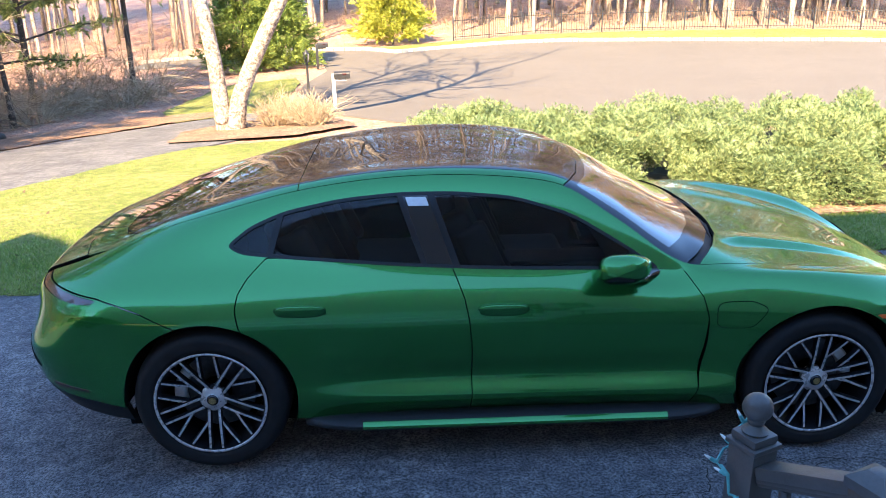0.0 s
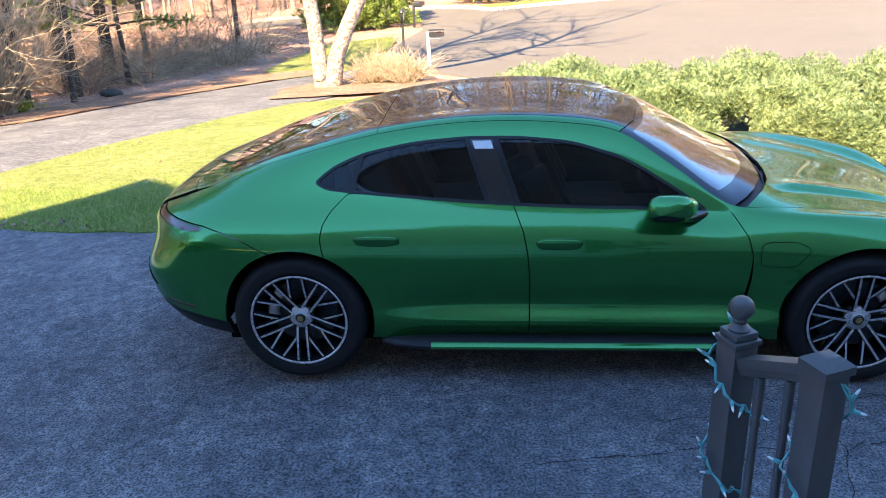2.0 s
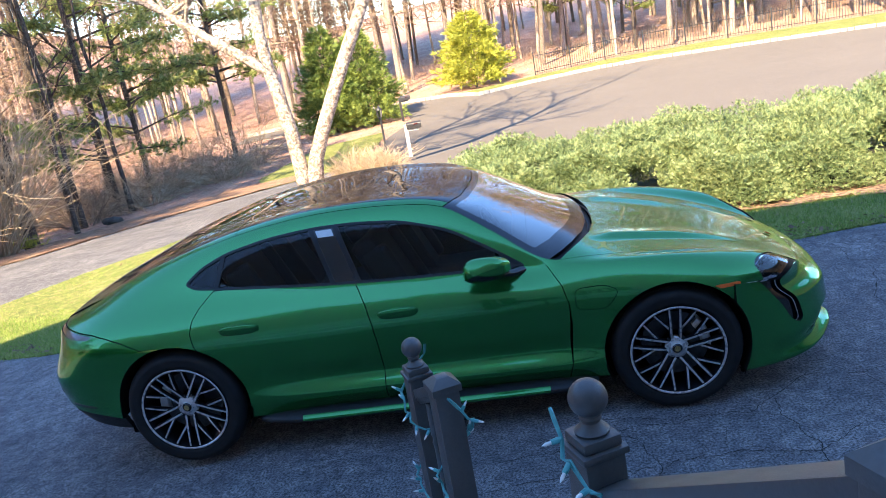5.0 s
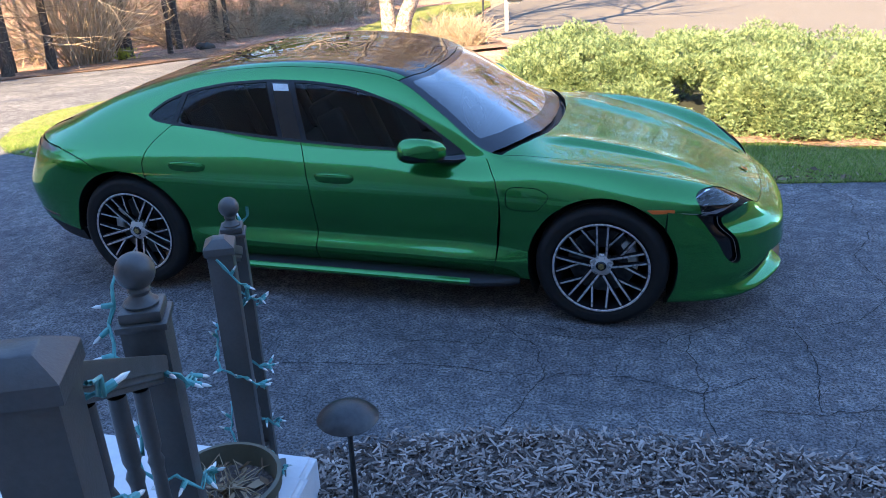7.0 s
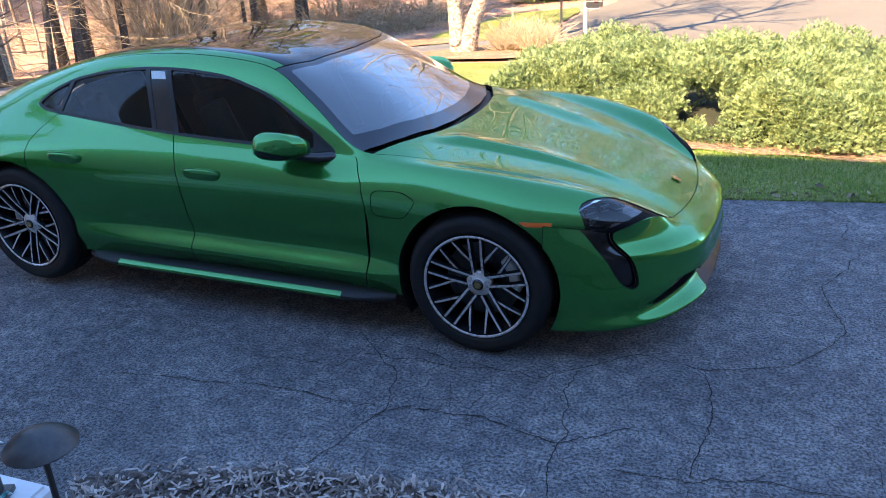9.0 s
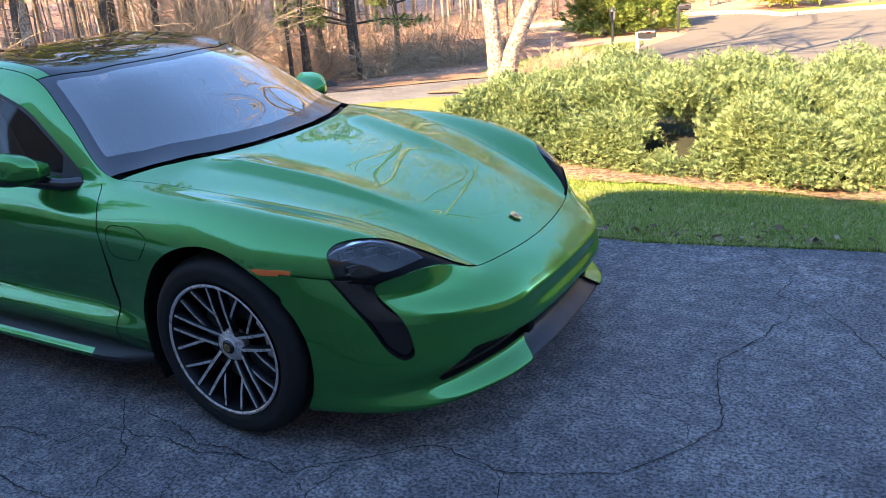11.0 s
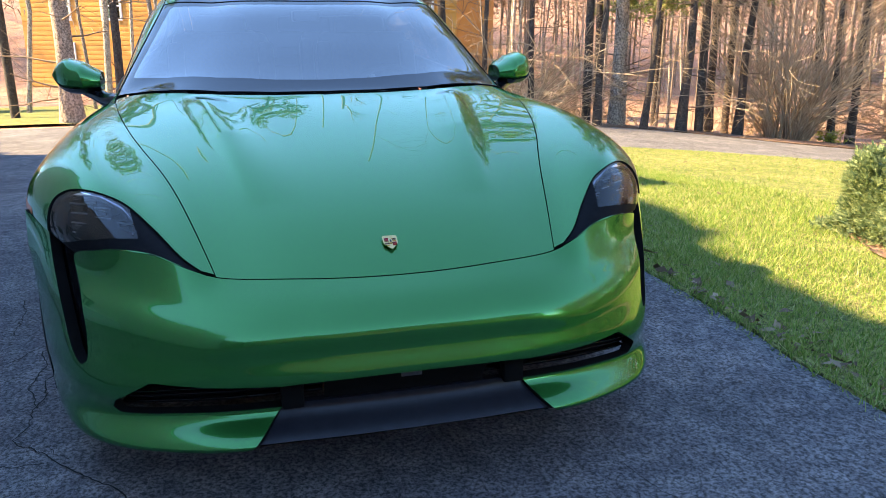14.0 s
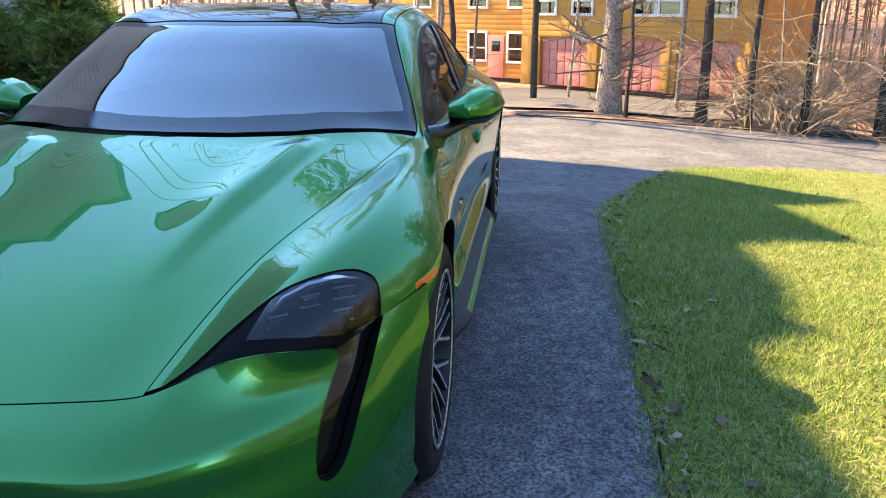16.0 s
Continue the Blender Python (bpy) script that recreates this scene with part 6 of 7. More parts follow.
def sprays(points, dirs, size, rng, fan=5):
    """Feathery sprays: for each, a bent fan of narrow leaflets."""
    n = len(points)
    d = dirs / (np.linalg.norm(dirs, axis=1)[:, None] + 1e-9)
    ref = rng.normal(size=(n, 3))
    s = np.cross(d, ref)
    s /= np.linalg.norm(s, axis=1)[:, None] + 1e-9
    u = np.cross(s, d)
    L = size * rng.uniform(.6, 1.3, n)[:, None]
    V, T, k = [], [], 0
    for f in range(fan):
        t = f / max(1, fan - 1)
        sgn = -1 if f % 2 else 1
        root = points + d * L * (.15 + .55 * t)
        tip = root + d * L * (.42 - .05 * t) + s * sgn * L * (.42 - .28 * t) + u * L * rng.normal(0, .10, n)[:, None]
        wid = (s * .30 - d * .25 * sgn) * L * .22 + u * L * .05
        V += [root - wid * .6, root + wid, tip]
        T.append(np.array([[k, k + 1, k + 2]]))
        k += 3
    V.append(points), V.append(points + s * L * .06), V.append(points + d * L * 1.15)
    T.append(np.array([[k, k + 1, k + 2]]))
    k += 3
    v = np.stack(V, 1).reshape(-1, 3)
    t = (np.arange(n)[:, None, None] * k + np.concatenate(T)[None]).reshape(-1, 3)
    return v, t


def hedge_top(x, y):
    """Height of the juniper mound over the ground."""
    e = np.clip((x + .28 + .1 * (y - 4)) / .95, 0, 1) * np.clip((15.5 - x) / 2, 0, 1)
    f = np.clip((y - 3.20 - .12 * np.sin(x * 1.7)) / 1.15, 0, 1) * np.clip((9.4 - y) / 2.2, 0, 1)
    e, f = np.sqrt(np.clip(1 - (1 - e) ** 2, 0, 1)), np.sqrt(np.clip(1 - (1 - f) ** 2, 0, 1))
    lump = .05 * np.sin(x * 11 + 2 * np.sin(y * 5)) * np.sin(y * 12 + 2 * np.sin(x * 4)) + .10 * np.sin(x * 2.1 + 1.3 * np.sin(y * 1.1)) * np.sin(y * 1.9 + .7) + .07 * np.sin(x * 5.3 + y * 2.2) * np.sin(y * 4.7 - x)
    return (.66 - .004 * np.clip(x - 1, -1, 5) + lump) * np.minimum(e, f) * np.clip(e * f * 1.6, 0, 1) ** .3


def juniper():
    h = thing("juniper_bed", (6, 6, gz1(6, 6)), "broad sunlit mound of spreading juniper", "hedge", "", "stuff")
    # near-black sheet under the sprays: the mound's inner shade put into its colour
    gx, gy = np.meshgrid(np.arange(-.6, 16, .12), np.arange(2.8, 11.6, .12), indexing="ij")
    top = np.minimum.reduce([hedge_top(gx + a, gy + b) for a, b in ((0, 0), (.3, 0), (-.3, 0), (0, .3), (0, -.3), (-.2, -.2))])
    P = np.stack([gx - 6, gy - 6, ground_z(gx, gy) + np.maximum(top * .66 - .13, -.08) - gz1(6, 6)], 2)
    core = Sheet.grid(P, P[..., :2].copy()).make("inner_branches", JUNIPER_SHADE, h, 0)
    rs = np.random.RandomState(11)
    n = 340000
    x, y = -.6 + 16.2 * rs.beta(1.0, 2.5, n), 2.9 + 6.5 * rs.beta(.8, 1.5, n)
    rim = rs.random(n) < .34
    y = np.where(rim, 2.95 + 1.2 * rs.random(n), y)
    t = hedge_top(x, y)
    e = .05
    gxn, gyn = (hedge_top(x + e, y) - hedge_top(x - e, y)) / (2 * e), (hedge_top(x, y + e) - hedge_top(x, y - e)) / (2 * e)
    clump = np.sin(x * 3.1 + 2 * np.sin(y * 2.3)) * np.sin(y * 3.7 + 1.5 * np.sin(x * 1.9)) + .6 * np.sin(x * 7.7 + y * 3) * np.sin(y * 8.3 - x * 2)
    clump = np.where(y < 4.1, np.maximum(clump, -.35 + .3 * np.sin(x * 4.3)), clump)
    keep = (t > .02) & ((rs.uniform(-.85, .35, n) < clump) | (rs.random(n) < np.where(y < 4.0, .30, .06)))
    for hx, hy, hr in zip(rs.uniform(.5, 12, 26), rs.uniform(3.4, 7.5, 26), rs.uniform(.12, .30, 26)):      # deep holes between the boughs
        keep &= (x - hx) ** 2 * .5 + (y - hy) ** 2 > hr * hr * (.6 + .4 * np.sin(5 * np.arctan2(y - hy, x - hx) + hx))
    x, y, t, gxn, gyn, clump = (q[keep] for q in (x, y, t, gxn, gyn, clump))
    n = len(x)
    depth = rs.uniform(-.16, .01, n) + .27 * np.clip(clump, -.9, 1) - .09
    nrm = np.stack([-gxn, -gyn, np.ones(n)], 1)
    nrm /= np.linalg.norm(nrm, axis=1)[:, None]
    depth *= .3 + .7 * nrm[:, 2]
    p = np.stack([x, y, ground_z(x, y) + t], 1) + nrm * depth[:, None] - (6, 6, gz1(6, 6))
    d = nrm * 1.0 + np.stack([rs.normal(0, .85, n), rs.normal(-.25, .85, n), rs.normal(.05, .35, n)], 1)
    near = x < 4.5
    v, tr = sprays(p[near], d[near], .058, rs, 6)
    v2, tr2 = sprays(p[~near], d[~near], .090, rs, 5)
    mesh_object("foliage", np.concatenate([v, v2]), np.concatenate([tr, tr2 + len(v)]), JUNIPER, h)


juniper()
BED_J = [(-.5, 3.6), (.4, 3.15), (1.2, 2.98), (3, 2.9), (9, 3.0), (15, 3.2), (15, 4.2), (-.2, 4.4)]
patch("straw_bed", BED_J, STRAW, .026, .08, "strip of pale pine straw under the juniper", "straw bed", wobble=.16)
patch("birch_bed", [(-5.6, 12.3), (-3.0, 12.4), (-1.8, 14.0), (-2.6, 16.2), (-5.0, 16.4), (-5.9, 14.6)], STRAW, .03, .2, "leaf-strewn bed round the pale tree", "leaf bed", wobble=.1)
patch("verge", [(-6.8, 17.2), (-4.3, 19.2), (-4.5, 22), (-4.6, 25.5), (-5.0, 27), (-7.4, 25.8), (-8.0, 20)], TURF, .01, .3, "small lawn beside the road", "lawn", wobble=.15)
patch("far_verge", [(-2.6, 36.8), (-1.3, 34.7), (1.4, 36.4), (4.3, 38), (7.3, 38.5), (12.8, 37.5), (20.4, 35.6), (31, 31.2), (33, 34), (21, 42.5), (12, 43), (6, 42.3), (1.8, 39.5)], TURF, .03, .5, "sunlit grass verge behind the kerb", "lawn", wobble=.1)
patch("drive_litter", [(-12.3, 1.0), (-12.5, 2.8), (-12.8, 4.4), (-12.7, 6.0), (-12.2, 7.5), (-11.3, 9.1), (-10.1, 10.9), (-9.7, 12.7), (-8.7, 14.9), (-7.1, 17.0), (-5.7, 18.4), (-6.3, 19.4), (-8.5, 19.0), (-10.5, 16.0),
                       (-11.8, 13.0), (-12.8, 10.5), (-14.2, 8.0), (-15.0, 5.5), (-14.6, 3.0), (-13.6, .6)], STRAW, .012, .2, "pale leaf litter along the drive's edge", "leaf litter", wobble=.2)


def evergreen(x, y, height, rad, n, seed, mat, label, size=.2, droop=-.1, trunk_r=.07, z=None, start=.02, power=1.0):
    """A conifer: tapered trunk and a ragged crown of sprays."""
    rs = np.random.RandomState(seed)
    zz = gz1(x, y) - .05 if z is None else z
    h = thing("evergreen", (x, y, zz), label, "evergreen", "evergreens")
    hp = Heap()
    hp.add(*tube([(0, 0, 0), (0, 0, height * .5), (rs.normal(0, .05), 0, height * .97)], [trunk_r, trunk_r * .6, .01], 8))
    nb = 26
    ang, ht = rs.uniform(0, 6.28, nb), start + (1 - start) * rs.uniform(0, .95, nb)
    for a, t in zip(ang, ht):
        r = rad * (1 - t) ** power * .8
        hp.add(*tube([(0, 0, height * t), (math.cos(a) * r * .5, math.sin(a) * r * .5, height * t + .1 * r), (math.cos(a) * r, math.sin(a) * r, height * t + droop * r)], [trunk_r * .3, trunk_r * .2, .006], 4))
    hp.make("trunk", BARK_DARK, h, True)
    t = start + (1 - start) * rs.beta(1, 1.5, n)
    a = rs.uniform(0, 6.28, n)
    lump = 1 + .30 * np.sin(a * 3 + t * 17 + seed) + .22 * np.sin(a * 7 - t * 31)
    r = rad * (1 - t) ** power * lump * np.sqrt(rs.uniform(.25, 1, n))
    p = np.stack([np.cos(a) * r, np.sin(a) * r, height * t + droop * r], 1)
    d = np.stack([np.cos(a), np.sin(a), rs.normal(.25, .35, n)], 1) + rs.normal(0, .35, (n, 3))
    v, tr = sprays(p, d, size, rs, 5)
    mesh_object("crown", v, tr, mat, h)
    return h


evergreen(-7.6, 30.8, 4.6, 1.5, 5200, 1, CONIFER, "bright green pyramidal conifer by the mailboxes", .30, .1, power=.62)
evergreen(-6.2, 31.6, 4.2, 1.5, 4600, 2, CONIFER, "bright green pyramidal conifer by the mailboxes", .30, .1, power=.6)
evergreen(-1.6, 39.2, 3.9, 1.7, 5200, 3, FORSYTHIA, "shrub in full yellow bloom behind the road", .30, .2, power=.5)
for i, (x, y, s) in enumerate(((-8.2, -5.9, 2.3), (-7.1, -5.2, 1.7), (-9.6, -6.4, 2.4), (-6.6, -6.2, 1.9))):
    evergreen(x, y, s, 1.15, 8000, 40 + i, CONIFER, "green feathery evergreen shrub behind the stone wall", .17, .05, .05, power=.6)


def pine(x, y, height, seed, r=.2, low=.35):
    """A tall pine whose needles sit in tufts along its boughs."""
    rs = np.random.RandomState(seed)
    h = thing("pine_tree", (x, y, gz1(x, y) - .05), "tall pine with dark trunk and green boughs", "tree", "pines")
    hp = Heap()
    hp.add(*tube([(0, 0, 0), (rs.normal(0, .1), rs.normal(0, .1), height * .5), (rs.normal(0, .2), 0, height)], [r, r * .7, .03], 10))
    P, D = [], []
    for k in range(60):
        t = low + (1 - low) * rs.uniform(0, 1)
        a = rs.uniform(0, 6.28)
        L = height * .20 * (1.15 - t) * rs.uniform(.6, 1.2) + .5
        b = np.array([0, 0, height * t])
        e = b + np.array([math.cos(a) * L, math.sin(a) * L, L * rs.uniform(-.05, .3)])
        hp.add(*tube([b, (b + e) / 2 + (0, 0, .05 * L), e], [.04, .025, .008], 4))
        m = int(95 * L / 2)
        f = rs.uniform(.35, 1.05, m)[:, None]
        q = b + (e - b) * f + rs.normal(0, .16, (m, 3)) * [1, 1, .5]
        P.append(q)
        D.append(rs.normal(0, 1, (m, 3)) + [math.cos(a) * .8, math.sin(a) * .8, .5])
    hp.make("trunk", BARK_DARK, h, True)
    v, tr = sprays(np.concatenate(P), np.concatenate(D), .25, rs, 6)
    mesh_object("needle_crown", v, tr, PINE, h)


for i, (x, y, hh, lo) in enumerate(((-12.6, 19.6, 14, .12), (-13.2, 23.4, 15, .12), (-17.6, 10.2, 15, .3), (-21, 1.0, 15, .4), (-21, 14, 16, .3), (8, 47, 22, .1), (13, 49, 22, .08),
                                    (18, 49, 22, .1), (4, 50, 22, .12), (24, 46, 22, .1), (30, 43, 20, .1), (-10.9, 26.5, 13, .25), (-12.6, 10.4, 14, .2), (-13.4, 7.9, 13, .26), (-14.8, 12.6, 15, .2), (-17, -5, 15, .4))):
    pine(x, y, hh, 500 + i, .105, lo)


def woods():
    """The bare wood all round the drive, as one mass of trunks and branches."""
    rng = random.Random(99)
    hp, fine = Heap(), Heap()
    spots = []
    while len(spots) < 560:
        zone = rng.random()
        if len(spots) >= 400:
            spots.append((rng.uniform(-80, -50), rng.uniform(-34, 44)))
            continue
        if zone < .54:
            x, y = rng.uniform(-62, -12), rng.uniform(6, 62)
        elif zone < .76:
            x, y = rng.uniform(-14, 46), rng.uniform(43, 75)
        else:
            x, y = rng.uniform(-60, -18), rng.uniform(-26, 6)
        if y < 36 and x > -14 and zone < .54:
            continue
        if -40 < x < -10 and -9 < y < 9.5 and rng.random() < .88:
            continue
        if -48 < x < -28 and -10 < y < 22:
            continue
        if x > -34 and 0 < y < 36 and rng.random() < .72:
            continue
        spots.append((x, y))
    spots += [(rng.uniform(-16, 48), rng.uniform(44.5, 66)) for k in range(110)]
    spots += [(rng.uniform(-27, -18), rng.uniform(-8, 14)) for k in range(16)]
    for x, y in spots:
        z = gz1(x, y) - .1
        hh, r = (rng.uniform(24, 31), rng.uniform(.06, .15)) if y > 43 else (rng.uniform(15, 25), rng.uniform(.03, .085))
        lx, ly = rng.gauss(0, .035), rng.gauss(0, .035)
        pts = [np.array([x + lx * hh * t + rng.gauss(0, .08), y + ly * hh * t + rng.gauss(0, .08), z + hh * t]) for t in (0, .15, .3, .5, .75, 1)]
        hp.add(*tube(pts, [r * 1.25, r, r * .9, r * .7, r * .45, .03], 7))
        for k in range(4 if x > -32 and y < 30 else 9):
            t = rng.uniform(.12, 1)
            q = pts[0] + (pts[-1] - pts[0]) * t
            a = rng.uniform(0, 6.28)
            d = np.array([math.cos(a), math.sin(a), rng.uniform(-.1, .8)])
            limb(fine, fine, q, d / np.linalg.norm(d), rng.uniform(1.0, 3.6) * (1 if t > .3 else .5), r * .22, 1, rng, 3)
    rs = np.random.RandomState(4)                                        # the haze of bare twigs overhead
    far = np.array([(x, y, gz1(x, y)) for x, y in spots if x < -28 or y > 24])
    c = np.repeat(far, np.where(far[:, 1] > 43, 1100, np.where(far[:, 0] < -44, 620, 280)), 0)
    n = len(c)
    a, r = rs.uniform(0, 6.28, n), 3.2 * np.sqrt(rs.random(n))
    p = c + np.stack([np.cos(a) * r, np.sin(a) * r, 3.5 + np.where(c[:, 1] > 43, 26, 20) * rs.beta(1.3, 1.4, n)], 1)
    d = rs.normal(0, 1, (n, 3)) * [1, 1, .7] + [0, 0, .35]
    d *= (rs.uniform(.5, 1.5, n) / np.linalg.norm(d, axis=1))[:, None]
    w = np.cross(d, rs.normal(0, 1, (n, 3)))
    w *= (rs.uniform(.014, .040, n) / np.linalg.norm(w, axis=1))[:, None]
    fine.add(np.stack([p - w, p + w, p + d], 1), (), np.arange(3 * n).reshape(-1, 3))
    ob = hp.make("woodland", [BARK_GREY], None, True)
    tagged(ob, "bare spring woodland of slender grey trunks", "woods", "", "stuff")
    f = fine.make("woodland_branches", TWIGS, ob)
    fl = Heap()                                                          # low brush
    for k in range(900):
        x, y = (rng.uniform(-50, -13), rng.uniform(8, 55)) if rng.random() < .6 else (rng.uniform(-8, 40), rng.uniform(43.5, 58))
        z = gz1(x, y)
        for q in range(7):
            d = np.array([rng.gauss(0, .5), rng.gauss(0, .5), 1.0])
            limb(fl, fl, (x + rng.gauss(0, .4), y + rng.gauss(0, .4), z), d / np.linalg.norm(d), rng.uniform(.3, 1.1), .008, 0, rng, 3)
    fl.make("brush", TWIGS_PALE, ob)


woods()


def lawn_blades():
    rs = np.random.RandomState(8)
    n = 190000
    near = rs.random(n) < .72
    x = np.where(near, rs.uniform(-6.5, 4.2, n), rs.uniform(-7.3, 9, n))
    y = np.where(near, 1.5 + 2.9 * rs.beta(1, 1.4, n), rs.uniform(1.5, 11.5, n))
    f = poly_distance(x, y, LAWN)
    f2 = poly_distance(x, y, BED_J)
    keep = (f < .03 + rs.normal(0, .03, n)) & (f2 > -.06 + rs.normal(0, .05, n))
    x, y = x[keep], y[keep]
    n = len(x)
    patchy = np.sin(x * 2.7 + np.sin(y * 3)) * np.sin(y * 3.3 + np.sin(x * 2)) 
    hgt = rs.uniform(.018, .042, n) * (1 + .35 * patchy)
    a = rs.uniform(0, 6.28, n)
    w = .0028
    base = np.stack([x, y, ground_z(x, y) + .010], 1)
    side = np.stack([np.cos(a), np.sin(a), np.zeros(n)], 1) * w
    bend = np.stack([rs.normal(0, .6, n), rs.normal(0, .6, n), np.ones(n)], 1) * hgt[:, None]
    v = np.stack([base - side, base + side, base + bend], 1).reshape(-1, 3)
    ob = mesh_object("grass", v, np.arange(3 * n).reshape(-1, 3), GRASS)
    tagged(ob, "short patchy spring grass", "grass", "", "stuff")
    m = 1700                                                            # fallen leaves, thickest along the edge
    x = rs.uniform(-6, 8, m)
    y = np.where(rs.random(m) < .2, rs.uniform(1.5, 11, m), np.interp(x, [-5, -4.2, -3.3, -2.6, -1.3, 1.4, 2.3, 5], [2.5, 2.05, 1.92, 1.7, 1.53, 1.6, 1.66, 1.98]) + rs.exponential(.09, m))
    keep = poly_distance(x, y, LAWN) < 0
    x, y = x[keep], y[keep]
    m = len(x)
    c = np.stack([x, y, ground_z(x, y) + rs.uniform(.02, .045, m)], 1)
    u, q = rs.normal(0, 1, (m, 3)) * [1, 1, .25], rs.normal(0, 1, (m, 3)) * [1, 1, .4]
    big = np.where(rs.random(m) < .25, 1.0, .45)
    u, q = u / np.linalg.norm(u, axis=1)[:, None] * (big * rs.uniform(.02, .045, m))[:, None], q / np.linalg.norm(q, axis=1)[:, None] * (big * rs.uniform(.012, .025, m))[:, None]
    v = np.stack([c - u, c + q, c + u, c - q + (0, 0, .008)], 1).reshape(-1, 3)
    k = np.arange(m)[:, None] * 4
    tagged(mesh_object("fallen_leaves", v, np.concatenate([k + [[0, 1, 2]], k + [[0, 2, 3]]]), DEAD_LEAF), "scattered brown fallen leaves", "leaves", "", "stuff")


lawn_blades()


def stone(x, y, r, seed, z=None):
    rs = random.Random(seed)
    bm = bmesh.new()
    bmesh.ops.create_icosphere(bm, subdivisions=3, radius=1)
    for v in bm.verts:
        c = v.co.copy()
        k = 1 + .35 * noise.noise(c * 1.3 + Vector((seed * 3.1, 0, 0))) + .12 * noise.noise(c * 4 + Vector((0, seed, 0)))
        v.co = Vector((c.x * k * r * 1.3, c.y * k * r, max(c.z * k * r * .75, -.3 * r)))
    ob = part("field_stone", bm, ROCK, None)
    ob.matrix_world = Matrix.Translation((x, y, (gz1(x, y) if z is None else z) + .1 * r)) @ pose(0, 0, 0, 0, 0, rs.uniform(0, 360))
    return tagged(ob, "rough grey field stone at the drive's edge", "stone", "field stones")


for i in range(26):
    t = i / 25
    stone(-4.9 - 5.5 * t + random.Random(i).gauss(0, .12), -3.35 - 1.9 * t + random.Random(i + 50).gauss(0, .15), random.Random(i + 9).uniform(.16, .30), i, None if i % 2 else .10)
for i, (x, y, r) in enumerate(((-10.9, 16.0, .2), (-11.3, 16.4, .16), (-12.8, 6.8, .16), (-12.7, 7.1, .13), (-13.0, 7.0, .15))):
    stone(x, y, r, 80 + i)
hp = Heap()
rs = np.random.RandomState(5)
v, tr = sprays(np.stack([rs.normal(-11.84, .16, 160), rs.normal(13.4, .16, 160), gz1(-11.84, 13.4) + rs.uniform(.02, .22, 160)], 1), rs.normal(0, 1, (160, 3)) + [0, 0, .8], .12, rs, 5)
tagged(mesh_object("daffodils", v, tr, FORSYTHIA), "small clump of yellow flowers by the drive", "flowers")


# ---- across the drive: neighbour's house, road furniture ----
ORANGE = surface("orange_stained_siding", [(0.38, 0.17, 0.028), (0.50, 0.235, 0.04)], 1.2, rough=0.7, bump=0.003, bump_scale=30, fine=0.3)
PINK = surface("faded_red_garage_door", [(0.50, 0.16, 0.12), (0.60, 0.22, 0.17)], 2, rough=0.6, fine=0.3)
BROWN = surface("brown_shed_boards", [(0.30, 0.13, 0.035), (0.40, 0.18, 0.05)], 3, rough=0.8, fine=0.3)


def window(parent, x, y, z, w, hh):
    wn_ = new("window")
    wn_.parent = parent
    wn_.matrix_local = Matrix.Translation((x, y, z))
    for sx, sz, dx, dz in ((w + .24, .12, 0, hh / 2 + .06), (w + .24, .12, 0, -hh / 2 - .06), (.12, hh, -w / 2 - .06, 0), (.12, hh, w / 2 + .06, 0), (w, .07, 0, -hh * .05)):
        part("frame", box_bm(sx, .12, sz, (dx, 0, dz), .01), WHITE_TRIM, wn_)
    part("pane", box_bm(w, .02, hh, (0, .01, 0)), PANE, wn_)
    part("curtain", box_bm(w, .02, hh, (0, .045, 0)), LIGHT_TRIM, wn_)


